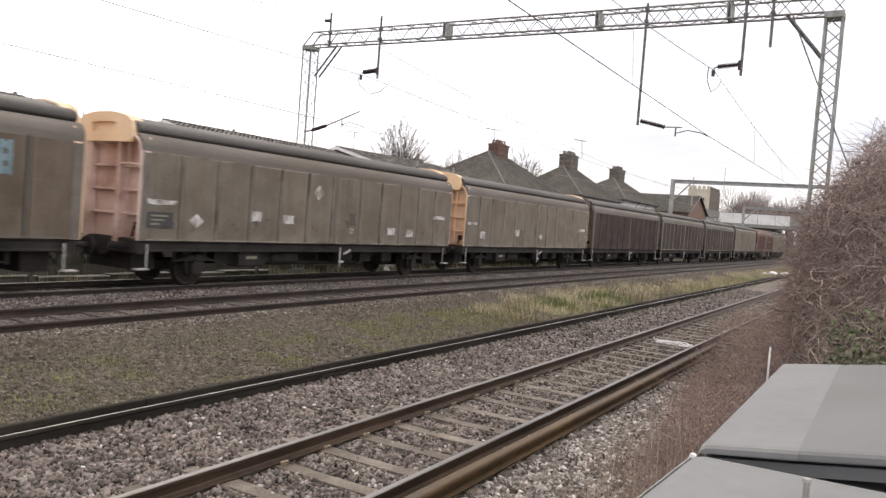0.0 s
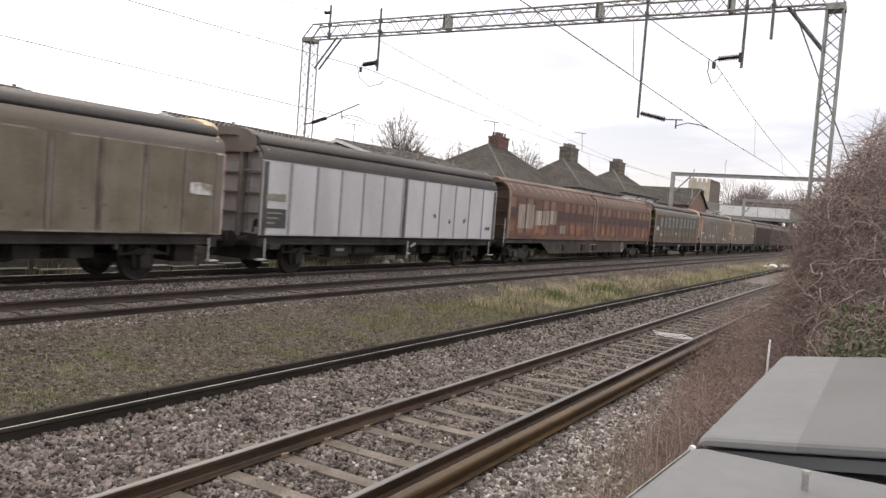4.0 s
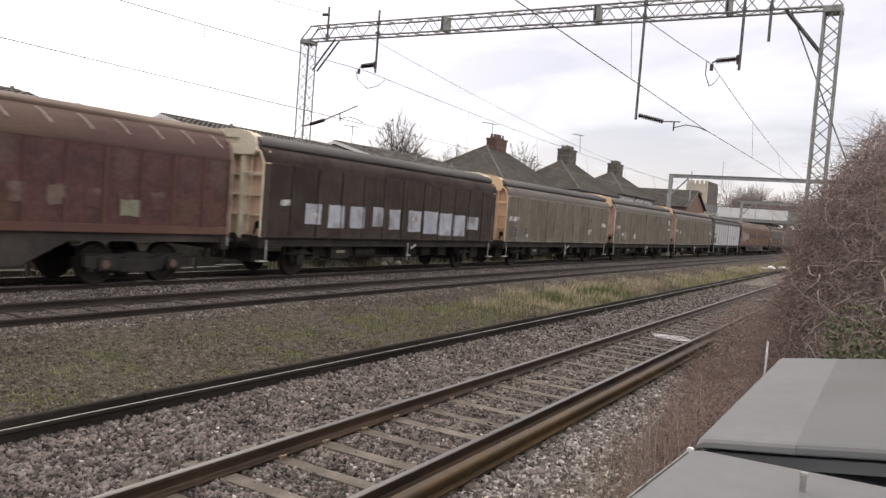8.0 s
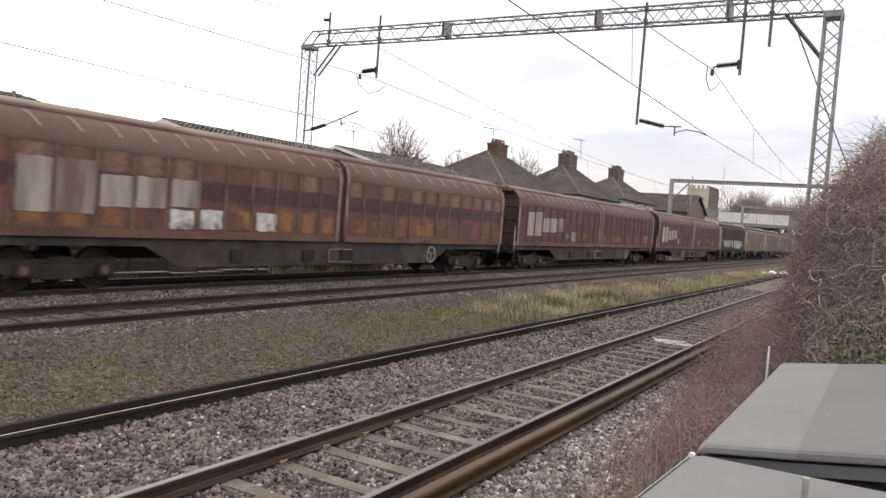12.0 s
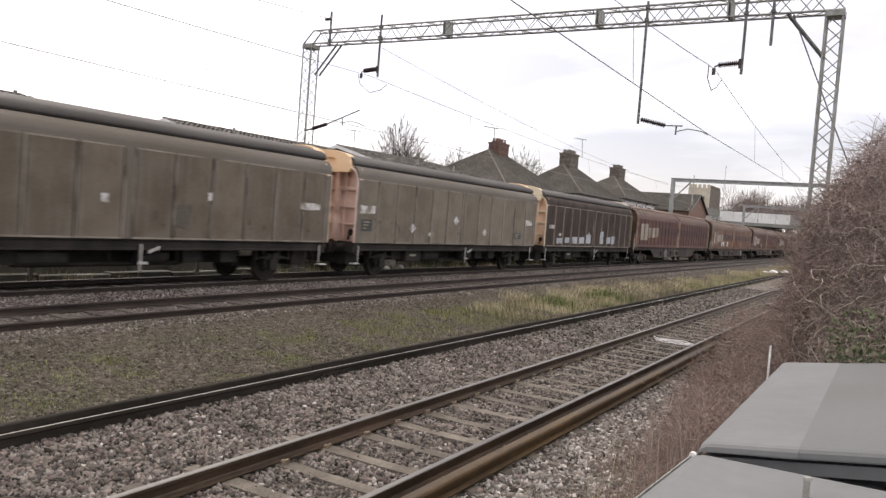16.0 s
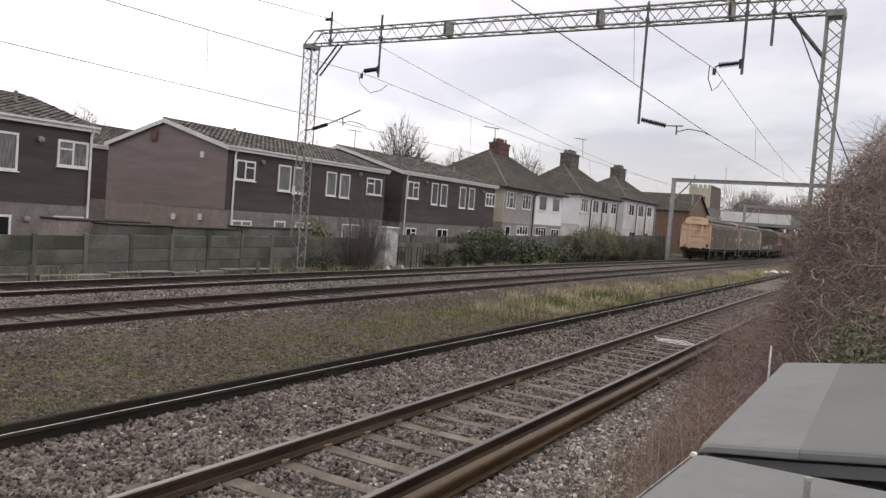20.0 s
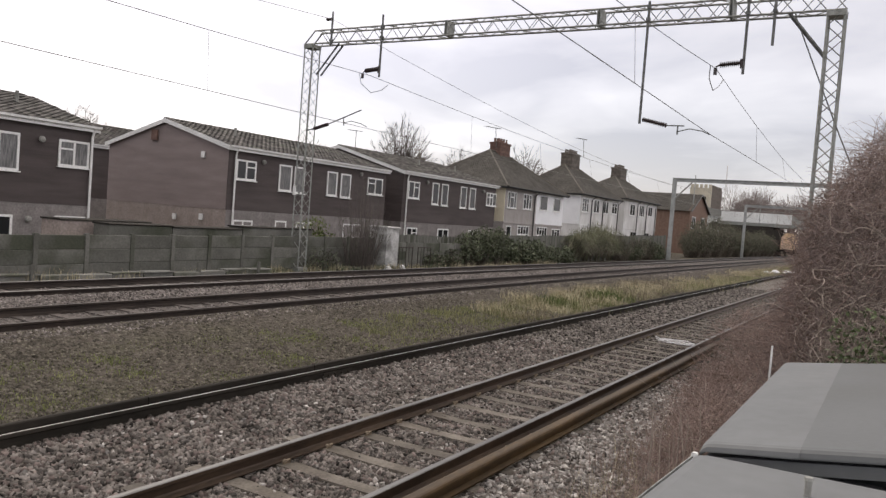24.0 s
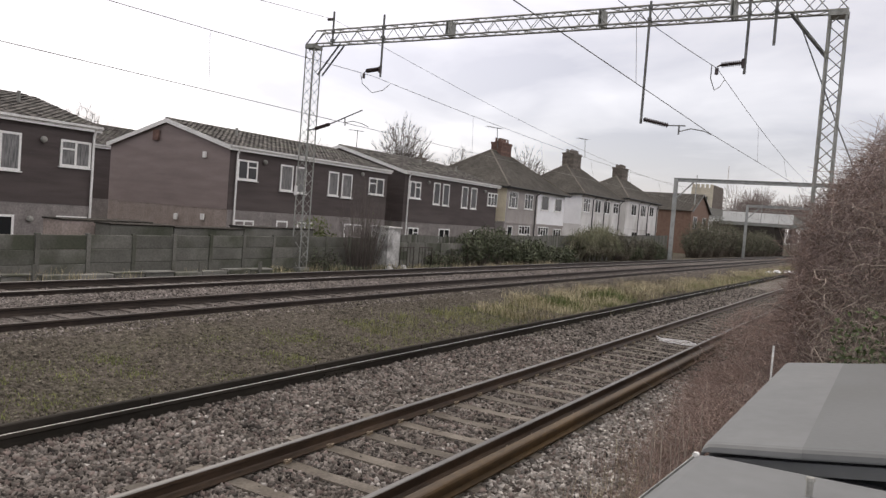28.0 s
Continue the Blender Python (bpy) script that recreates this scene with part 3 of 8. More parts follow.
M_PINK_END = surf("faded_pinkish_end_paint", (0.58, 0.44, 0.39), (0.72, 0.585, 0.53), scale=1.4, rough=0.7, bump=0.08, third=(0.36, 0.23, 0.18), third_at=0.57, grain=0.1)
M_PANEL_RUST = stained_panel("stained_rusty_panel", (0.138, 0.062, 0.047), (0.100, 0.047, 0.039), (0.20, 0.130, 0.085), (0.235, 0.11, 0.055), (0.054, 0.030, 0.030), 0.85)
M_GHOST_BLUE = surf("faded_blue_grey_ghost_lettering", (0.125, 0.118, 0.102), (0.175, 0.178, 0.165), scale=5, rough=0.65, bump=0.0, third=(0.115, 0.095, 0.07), third_at=0.5)
M_GHOST = surf("faded_ghost_lettering", (0.11, 0.075, 0.062), (0.155, 0.115, 0.095), scale=4, rough=0.7, bump=0.0, third=(0.085, 0.04, 0.033), third_at=0.52)
M_PANEL_MAROON = stained_panel("stained_maroon_panel", (0.090, 0.041, 0.036), (0.064, 0.031, 0.029), (0.115, 0.082, 0.068), (0.105, 0.058, 0.038), None, 0.5)
M_PANEL_DEEP = stained_panel("stained_deep_maroon_panel", (0.078, 0.033, 0.030), (0.056, 0.025, 0.024), (0.12, 0.058, 0.042), (0.15, 0.066, 0.033), (0.042, 0.022, 0.022), 0.4)
M_SCRUB = surf("grey_green_scrub_leaves", (0.07, 0.077, 0.05), (0.155, 0.162, 0.11), scale=0.6, rough=0.8, bump=0.0, island=0.5)
M_PAMPAS = surf("olive_drooping_blades", (0.10, 0.11, 0.06), (0.25, 0.255, 0.165), scale=1.0, rough=0.7, bump=0.0, island=0.5)
M_WEED = surf("brown_dead_weeds", (0.10, 0.085, 0.07), (0.2, 0.17, 0.14), scale=1.0, rough=0.9, bump=0.0, island=0.4)


# ================= mesh helpers =================
class Mesh:
    """Collects corners and faces; kinds of faces go by the material's number."""

    def __init__(self):
        self.v, self.f, self.k = [], [], []

    def add(self, verts, faces, kind=0):
        o = len(self.v)
        self.v.extend(verts)
        self.f.extend([tuple(i + o for i in f) for f in faces])
        self.k.extend([kind] * len(faces))
        return self

    def box(self, x0, x1, y0, y1, z0, z1, kind=0):
        v = [(x, y, z) for z in (z0, z1) for x, y in ((x0, y0), (x1, y0), (x1, y1), (x0, y1))]
        return self.add(v, [(3, 2, 1, 0), (4, 5, 6, 7), (0, 1, 5, 4), (1, 2, 6, 5), (2, 3, 7, 6), (3, 0, 4, 7)], kind)

    def cham(self, x0, x1, y0, y1, z0, z1, c=0.01, axis=0, kind=0):
        """A box with the four edges along one axis cut off."""
        lo, hi = [(x0, y0, z0)[a] for a in range(3)], [(x1, y1, z1)[a] for a in range(3)]
        a, b = [i for i in range(3) if i != axis]
        p = [(lo[a] + c, lo[b]), (hi[a] - c, lo[b]), (hi[a], lo[b] + c), (hi[a], hi[b] - c), (hi[a] - c, hi[b]), (lo[a] + c, hi[b]), (lo[a], hi[b] - c), (lo[a], lo[b] + c)]
        return self.prism(p, lo[axis], hi[axis], axis, kind)

    def prism(self, prof, a, b, axis=0, kind=0, kinds=None, caps=True):
        n = len(prof)

        def at(s, p):
            q = [p[0], p[1]]
            q.insert(axis, s)
            return tuple(q)
        v = [at(a, p) for p in prof] + [at(b, p) for p in prof]
        for i in range(n):
            j = (i + 1) % n
            self.f.append(tuple(len(self.v) + q for q in (i, j, n + j, n + i)))
            self.k.append(kinds[i] if kinds else kind)
        if caps:
            self.f += [tuple(len(self.v) + i for i in range(n))[::-1], tuple(len(self.v) + n + i for i in range(n))]
            self.k += [kind, kind]
        self.v.extend(v)
        return self

    def tube(self, pts, r, n=6, kind=0, r1=None):
        pts = [Vector(p) for p in pts]
        rings = []
        for i, p in enumerate(pts):
            d = (pts[min(i + 1, len(pts) - 1)] - pts[max(i - 1, 0)]).normalized()
            s = Vector((0, 0, 1)) if abs(d.z) < 0.9 else Vector((1, 0, 0))
            u = d.cross(s).normalized()
            w = d.cross(u)
            rr = r if r1 is None else r + (r1 - r) * i / (len(pts) - 1)
            rings.append([p + (u * math.cos(2 * math.pi * k / n) + w * math.sin(2 * math.pi * k / n)) * rr for k in range(n)])
        v = [tuple(q) for ring in rings for q in ring]
        f = [(i * n + k, i * n + (k + 1) % n, (i + 1) * n + (k + 1) % n, (i + 1) * n + k) for i in range(len(pts) - 1) for k in range(n)]
        f += [tuple(range(n))[::-1], tuple((len(pts) - 1) * n + k for k in range(n))]
        return self.add(v, f, kind)

    def lathe(self, prof, origin, axis=2, n=16, kind=0):
        """prof: (along the axis, radius)."""
        a, b = [i for i in range(3) if i != axis]
        v = []
        for s, r in prof:
            for k in range(n):
                q = [0, 0, 0]
                q[axis], q[a], q[b] = s, r * math.cos(2 * math.pi * k / n), r * math.sin(2 * math.pi * k / n)
                v.append(tuple(q[i] + origin[i] for i in range(3)))
        m = len(prof)
        f = [(i * n + k, i * n + (k + 1) % n, (i + 1) * n + (k + 1) % n, (i + 1) * n + k) for i in range(m - 1) for k in range(n)]
        f += [tuple(range(n)), tuple((m - 1) * n + k for k in range(n))]
        return self.add(v, f, kind)

    def bar(self, p, q, w=0.03, kind=0):
        return self.tube([p, q], w * 0.7, 4, kind)

    def data(self, name, *mats, smooth=False):
        me = bpy.data.meshes.new(name)
        me.from_pydata(self.v, [], self.f)
        for m in mats:
            me.materials.append(m)
        if any(self.k):
            me.polygons.foreach_set("material_index", self.k)
        if smooth:
            me.polygons.foreach_set("use_smooth", [True] * len(self.f))
        bm = bmesh.new()
        bm.from_mesh(me)
        bmesh.ops.recalc_face_normals(bm, faces=bm.faces)
        bm.to_mesh(me)
        bm.free()
        return me


def thing(name, x, y, z, label, category, group="", kind="", rz=0.0):
    ob = new(name)
    ob.empty_display_size = 0.2
    ob.matrix_basis = pose(x, y, z, 0, 0, rz)
    return tagged(ob, label, category, group, kind)


def part(name, mesh, mats, parent, label="", smooth=False, at=None, kind=""):
    """Links a mesh as one object under a thing or a part."""
    if isinstance(mesh, Mesh):
        mesh = mesh.data(name, *(mats if isinstance(mats, (list, tuple)) else (mats,)), smooth=smooth)
    ob = new(name, mesh)
    ob.parent = parent
    if at is not None:
        ob.matrix_basis = at if isinstance(at, Matrix) else pose(*at)
    if label:
        ob["label"] = label
    if kind:
        ob["kind"] = kind
    return ob


def solo(name, mesh, mats, label, category, group="", kind="", smooth=False, at=(0, 0, 0)):
    ob = part(name, mesh, mats, None, smooth=smooth, at=at)
    return tagged(ob, label, category, group, kind)


def fast_mesh(name, verts, faces, mat, smooth=False):
    """verts: (n, 3) array, faces: (m, 3 or 4) array of equal size."""
    me = bpy.data.meshes.new(name)
    k = faces.shape[1]
    me.vertices.add(len(verts))
    me.vertices.foreach_set("co", np.ascontiguousarray(verts, dtype=np.float32).ravel())
    me.loops.add(faces.size)
    me.loops.foreach_set("vertex_index", np.ascontiguousarray(faces, dtype=np.int32).ravel())
    me.polygons.add(len(faces))
    me.polygons.foreach_set("loop_start", np.arange(0, faces.size, k, dtype=np.int32))
    if smooth:
        me.polygons.foreach_set("use_smooth", np.ones(len(faces), dtype=bool))
    me.materials.append(mat)
    me.update(calc_edges=True)
    return me


RNG = np.random.default_rng(11)

# ================= ground =================
PROFILE = ((-3000, .2), (-40, .2), (-6, .2), (-1, .2), (0.9, .2), (1.5, .12), (2.1, -.06), (2.6, -.18), (3.2, -.195), (4.5, -.20), (5.9, -.195), (6.6, -.19),
           (7.3, -.155), (7.5, -.07), (8.4, 0.0), (9.2, .05), (10.0, .09), (10.7, .14), (11.2, .195), (11.45, .21), (11.7, .150), (12.3, .150), (12.9, .150), (13.3, .20), (14.05, .225), (14.9, .225), (15.15, .16), (16.4, .15), (16.7, .16),
           (17.3, .12), (18.0, .08), (19.5, .05), (22, 0.0), (26, -.1), (40, -.1), (120, 0), (3000, 0))


def ground_z(y):
    return float(np.interp(y, [p[0] for p in PROFILE], [p[1] for p in PROFILE]))


def build_ground():
    xs = [-3000, -600, -120, -40, -15] + [x for x in np.arange(-5, 90, 0.8)] + [95, 105, 120, 150, 200, 300, 600, 1500, 4000]
    ys = sorted([p[0] for p in PROFILE] + [7.45, 8.05, 8.8, 9.6, 10.35, 1.2, 1.8])
    g = Mesh()
    for x in xs:
        for y in ys:
            rough = 0.012
            z = ground_z(y) + (rough * noise.noise((x * 0.7, y * 0.9, 0.3)) if -20 < x < 120 and -2 < y < 25 else 0)
            g.v.append((float(x), float(y), z))
    n = len(ys)
    g.f = [(i * n + j, (i + 1) * n + j, (i + 1) * n + j + 1, i * n + j + 1) for i in range(len(xs) - 1) for j in range(n - 1)]
    g.k = [0] * len(g.f)
    solo("ground", g, M_GROUND, "grey ballast and mossy brown soil beside the railway", "ground", kind="structure", smooth=True)


build_ground()

# ================= tracks =================
NEAR_Y, MID_Y, FAR_Y, FAR_Z = 4.487, 12.3, 15.8, 0.32
SLEEPER_PITCH = 0.70


def rail_profile(h=0.159, head=0.07, foot=0.14, web=0.018):
    hh, fh = 0.045, 0.018
    right = [(foot / 2, -h), (foot / 2, -h + fh * 0.6), (web / 2 + 0.012, -h + fh * 1.6), (web / 2, -h + 0.045), (web / 2, -hh - 0.008), (head / 2, -hh + 0.008), (head / 2, -0.008), (head / 2 - 0.010, 0.0)]
    return right + [(-y, z) for y, z in right[::-1]]


def rail(name, parent, y, mat, top, x0=-265.0, x1=620.0, label="", **kw):
    p = rail_profile(**kw)
    kinds = [0] * len(p)
    kinds[7] = 1
    kinds[6] = kinds[8] = 1
    m = Mesh().prism(p, x0, x1, 0, 0, kinds)
    return part(name, m, (mat, top), parent, label, at=(0, y, 0))


def sleeper_mesh(name, mat):
    m = Mesh()
    # a bar, waisted in the middle, with sloping sides
    st = ((-1.25, -.172), (-1.2, -.163), (-.5, -.163), (-.3, -.168), (.3, -.168), (.5, -.163), (1.2, -.163), (1.25, -.172))
    for y, z in st:
        w = 0.10 if abs(y) > 0.4 else 0.09
        m.v += [(-w - .03, y, -.36), (w + .03, y, -.36), (w, y, z), (-w, y, z)]
    for i in range(len(st) - 1):
        a = i * 4
        for q in range(4):
            m.f.append((a + q, a + (q + 1) % 4, a + 4 + (q + 1) % 4, a + 4 + q))
    m.f += [(0, 1, 2, 3), (28, 31, 30, 29)]
    m.k = [0] * len(m.f)
    return m.data(name, mat)


def clip_mesh():
    m = Mesh().tube([(-.05, .100, -.155), (-.02, .12, -.120), (.03, .13, -.118), (.05, .095, -.128), (.0, .075, -.134), (-.03, .10, -.15)], 0.010, 5)
    m.box(-.05, .05, .088, .112, -.165, -.138)
    return m.data("rail_clip", M_CLIP)


def build_track(label, y, z, near, first):
    tr = thing("railway_track", 0, y, z, label, "railway track", "railway tracks")
    if near:
        rail("rail", tr, -.7525, M_RAIL, M_RAIL_TOP, label="rusty running rail with a worn bright head")
        rail("rail", tr, .7525, M_RAIL, M_RAIL_TOP, label="rusty running rail with a worn bright head")
    else:
        top = M_RAIL_TOP if y > 14 else M_RAIL_DULL
        rail("rail", tr, -.7525, M_RAIL_DULL, top)
        rail("rail", tr, .7525, M_RAIL_DULL, top)
    me = sleeper_mesh("sleeper", M_SLEEPER if near else M_SLEEPER_FAR)
    clip = clip_mesh()
    count = 105 if near else 70
    for k in range(-24 if near else -20, count):
        x = first + SLEEPER_PITCH * k
        s = part("sleeper", me, None, tr, at=pose(x, random.uniform(-.02, .02), random.uniform(-.004, .004) + (0 if near else .016), 0, 0, random.uniform(-.6, .6)))
        if near and -2 < k < 24:
            for yy in (-.7525, .7525):
                part("rail_clip", clip, None, s, at=(0, yy, 0))
                part("rail_clip", clip, None, s, at=(0, yy, 0, 0, 0, 180))
    far = Mesh()
    for k in list(range(-390, -24 if near else -20)) + list(range(count, 880)):
        x = first + SLEEPER_PITCH * k
        far.box(x - .11, x + .11, -1.25, 1.25, -.3, -.166)
    part("sleeper_row", far, M_SLEEPER if near else M_SLEEPER_FAR, tr, "rows of distant sleepers", kind="stuff")
    return tr


build_track("single railway track with rusty rails on concrete sleepers in grey ballast", NEAR_Y, 0.0, True, 6.57)
build_track("dull rusty railway track on grimy sleepers in pinkish ballast", MID_Y, FAR_Z, False, 6.2)
build_track("dull rusty railway track on grimy sleepers beside the concrete wall", FAR_Y, FAR_Z, False, 6.4)


def build_conductor_rails():
    # brown rail on low insulators outside the near rail
    c = thing("conductor_rail", 0, 3.40, 0.03, "brown conductor rail on insulators beside the near track", "conductor rail", "conductor rails")
    p = [(-.06, -.17), (.06, -.17), (.065, -.15), (.02, -.125), (.02, -.075), (.055, -.055), (.06, -.02), (.05, -.004), (.03, 0), (-.03, 0), (-.05, -.006), (-.062, -.022), (-.062, -.05), (-.022, -.075), (-.022, -.125), (-.065, -.15)]
    part("rail_bar", Mesh().prism(p, -60, 18.6, 0), M_RAIL_BROWN, c)
    ins = Mesh().lathe([(0, .05), (.03, .06), (.05, .045), (.07, .05)], (0, 0, -.235), 2, 10).data("insulator", M_SLEEPER)
    for k in range(9):
        part("insulator", ins, None, c, at=(0.6 + 2.1 * k, 0, 0))
    b = thing("conductor_rail", 0, 7.36, 0.05, "deep black rail with a polished line along its top edge", "conductor rail", "conductor rails")
    p = [(-.085, -.235), (.02, -.235), (.02, -.06), (-.005, -.052), (-.022, -.046), (-.052, -.044), (-.066, -.05), (-.07, -.08), (-.045, -.10), (-.045, -.19), (-.085, -.21)]
    kinds = [0] * len(p)
    kinds[4] = 1
    xs = (-60, 9.4, 21.6, 39.9, 58.2, 76.5, 330)
    for k in range(6):
        part("rail_bar", Mesh().prism(p, xs[k] + .003, xs[k + 1] - .003, 0, 0, kinds), (M_BLACK_RAIL, M_SHINE), b)
    # a black board stands along the far side of the rail
    for k in range(-18, 90):
        part("guard_board", Mesh().cham(3.0 * k + .008, 3.0 * k + 2.992, .075, .15, -.22, .008 + random.uniform(-.004, .004), .012, 0), M_BLACK_RAIL, b)
    plate = Mesh().cham(-.35, .35, -.068, -.052, -.18, -.105, .006, 1)
    for x in (-.24, -.08, .08, .24):
        plate.lathe([(-.092, .012), (-.068, .014)], (x, 0, -.14), 1, 6)
    plate = plate.data("joint_plate", M_BLACK_RAIL)
    for x in xs[1:5]:
        part("joint_plate", plate, None, b, at=(x, 0, 0))


build_conductor_rails()

# ================= overhead line =================
GX = 21.46


def lattice(m, p, q, wx, wy, wz, n, chord=0.035, lace=0.02):
    """A box lattice from p to q: four chords and zigzag lacing on all sides."""
    p, q = Vector(p), Vector(q)
    d = (q - p).normalized()
    if abs(d.z) > 0.5:
        u, w = Vector((wx / 2, 0, 0)), Vector((0, wy / 2, 0))
    else:
        u, w = Vector((wx / 2, 0, 0)), Vector((0, 0, wz / 2))
    cs = [u + w, u - w, -u - w, -u + w]
    for c in cs:
        m.bar(p + c, q + c, chord)
    for k in range(n):
        a, b = p + (q - p) * (k / n), p + (q - p) * ((k + 1) / n)
        for i in range(4):
            c0, c1 = cs[i], cs[(i + 1) % 4]
            if k % 2:
                c0, c1 = c1, c0
            m.bar(a + c0, b + c1, lace)
    return m


def insulator(m, p, q, r=0.08, sheds=11):
    p, q = Vector(p), Vector(q)
    prof = [(0, .03)]
    n = sheds
    for k in range(n):
        a = (k + .15) / n
        prof += [(a, .035), (a + .25 / n, r), (a + .5 / n, r * .95), (a + .7 / n, .035)]
    prof += [(1, .03)]
    L = (q - p).length
    t = Mesh().lathe([(s * L, rr) for s, rr in prof], (0, 0, 0), 2, 10)
    rot = (q - p).to_track_quat("Z", "Y")
    m.add([tuple(p + rot @ Vector(v)) for v in t.v], t.f)


def build_gantry():
    g = thing("catenary_gantry", GX, 18.87, 0.1, "grey lattice steel gantry spanning all the tracks", "gantry")
    o = Vector((GX, 18.87, 0.1))

    def P(y, z, x=0.0):
        return (x, y - o.y, z - o.z)
    for y, y1 in ((18.87, 18.87), (1.78, 1.78)):
        m = Mesh()
        lattice(m, P(y, 0.15 if y > 5 else 0.2), P(y1, 8.33), .40, .38, 0, 22, .045, .020)
        m.box(-.26, .26, y - o.y - .26, y - o.y + .26, -.1, .12)
        m.cham(-.24, .24, y - o.y - .23, y - o.y + .23, 8.20 - o.z, 8.33 - o.z, .02, 2)
        part("post", m, M_GALV, g)
    m = Mesh()
    lattice(m, P(18.62, 8.57), P(1.55, 8.57), .40, 0, .46, 44, .045, .020)
    for s in (-.2, .2):
        m.bar(P(19.08, 8.33, s), P(18.62, 8.80, s), .045)
        m.bar(P(19.08, 8.33, s), P(18.62, 8.34, s), .045)
    m.bar(P(19.08, 8.33, -.2), P(19.08, 8.33, .2), .045)
    for y in (13.1, 7.95, 4.3):
        m.box(-.23, .23, y - o.y - .06, y - o.y - .03, 8.33 - o.z, 8.82 - o.z)
        m.box(-.23, .23, y - o.y + .03, y - o.y + .06, 8.33 - o.z, 8.82 - o.z)
    part("beam", m, M_GALV, g)
    for (ya, za), (yb, zb) in (((17.56, 8.30), (18.50, 7.25)), ((2.88, 8.36), (2.0, 7.25))):
        m = Mesh()
        for x in (-.12, .12):
            m.bar(P(ya, za, x), P(yb, zb, x), .06)
        part("brace", m, M_STEEL_DARK, g)
    # hangers
    for y, z0, z1 in ((17.82, 8.2, 9.42), (15.62, 7.05, 9.16), (6.49, 5.50, 8.9), (3.86, 6.80, 8.9), (3.2, 7.52, 8.9)):
        m = Mesh().tube([P(y, z0, -.24), P(y, z1, -.24)], .038, 8)
        m.box(-.30, -.18, y - o.y - .05, y - o.y + .05, 8.36 - o.z, 8.44 - o.z)
        m.box(-.30, -.18, y - o.y - .05, y - o.y + .05, 8.70 - o.z, 8.78 - o.z)
        part("drop_tube", m, M_STEEL_DARK, g)
    ins = (((15.66, 7.33), (16.22, 7.28)), ((3.92, 7.10), (4.46, 7.06)))
    for a, b in ins:
        m = Mesh()
        insulator(m, P(*a, -.24), P(*b, -.24))
        m.box(-.28, -.20, a[0] - o.y - .06, a[0] - o.y + .02, a[1] - .14 - o.z, a[1] + .10 - o.z)
        m.bar(P(b[0], b[1], -.24), P(b[0] + .1, b[1] - .05, -.24), .03)
        m.tube([P(b[0] + .1, b[1] - .08, -.24), P(b[0] + .1, b[1] - .25, -.24)], .05, 8)
        part("insulator", m, M_INSUL, g, "dark ribbed insulator")
    # registration arms
    m = Mesh()
    insulator(m, P(6.42, 5.62, -.24), P(5.72, 5.45, -.24), .07)
    part("insulator", m, M_INSUL, g, "dark ribbed insulator")
    m = Mesh().tube([P(5.72, 5.45, -.24), P(5.25, 5.44, -.24)], .018, 6)
    m.tube([P(5.42, 5.46, -.24), P(5.42, 5.20, -.24)], .022, 6)
    m.tube([P(5.42, 5.28, -.24), P(5.1, 5.36, -.24), P(4.75, 5.30, -.24), P(4.55, 5.21, -.24)], .014, 5)
    part("registration_arm", m, M_STEEL_DARK, g)
    m = Mesh()
    insulator(m, P(18.38, 5.28, -.2), P(17.72, 5.45, -.2), .07)
    part("insulator", m, M_INSUL, g, "dark ribbed insulator")
    m = Mesh().tube([P(18.75, 5.22, -.2), P(18.38, 5.28, -.2)], .03, 6)
    m.tube([P(17.72, 5.45, -.2), P(16.30, 5.94, -.2)], .022, 6)
    m.tube([P(17.05, 5.68, -.2), P(17.02, 5.40, -.2)], .022, 6)
    m.tube([P(17.02, 5.50, -.2), P(16.7, 5.56, -.2), P(16.3, 5.48, -.2), P(16.0, 5.36, -.2)], .014, 5)
    part("registration_arm", m, M_STEEL_DARK, g)
    # stay wire of the near post, and the small white plate of the far one
    part("stay_wire", Mesh().tube([P(2.75, 8.33), P(1.62, 5.6), P(1.1, 4.4)], .018, 5), M_STEEL_DARK, g)
    part("number_plate", Mesh().cham(-.26, -.245, 18.98 - o.y, 19.12 - o.y, 2.75, 3.10, .004, 0), M_WHITE, g, "blank white post plate")


def build_plain_gantry(x, z, mat, y0=18.3, y1=1.6):
    g = thing("catenary_gantry", x, y0, 0.1, "distant plain steel gantry over the tracks", "gantry", "distant gantries")
    for y in (y0, y1):
        m = Mesh()
        m.box(-.16, .16, y - y0 - .02, y - y0 + .02, -.1, z - .1)
        m.box(-.18, -.14, y - y0 - .16, y - y0 + .16, -.1, z - .1)
        m.box(.14, .18, y - y0 - .16, y - y0 + .16, -.1, z - .1)
        part("post", m, mat, g)
    m = Mesh()
    m.box(-.17, .17, y1 - y0 - .2, .2, z - .36, z - .32)
    m.box(-.17, .17, y1 - y0 - .2, .2, z - .06, z - .02)
    m.box(-.03, .03, y1 - y0 - .2, .2, z - .32, z - .06)
    for y in (-2, -4.5, -9, -13):
        m.box(-.16, .16, y - .03, y + .03, z - .32, z - .06)
    part("beam", m, mat, g)
    for s in (0, 1):
        ya, yb = (-.15, -1.6) if s == 0 else (y1 - y0 + .15, y1 - y0 + 1.6)
        part("brace", Mesh().bar((0, ya, z - 1.9), (0, yb, z - .36), .10), mat, g)
    for y in (FAR_Y + .6 - y0, NEAR_Y - .6 - y0):
        part("drop_tube", Mesh().tube([(-.2, y, z - 2.4), (-.2, y, z + .3)], .045, 6), mat, g)


build_gantry()
build_plain_gantry(72.4, 7.72, M_GALV_PALE)
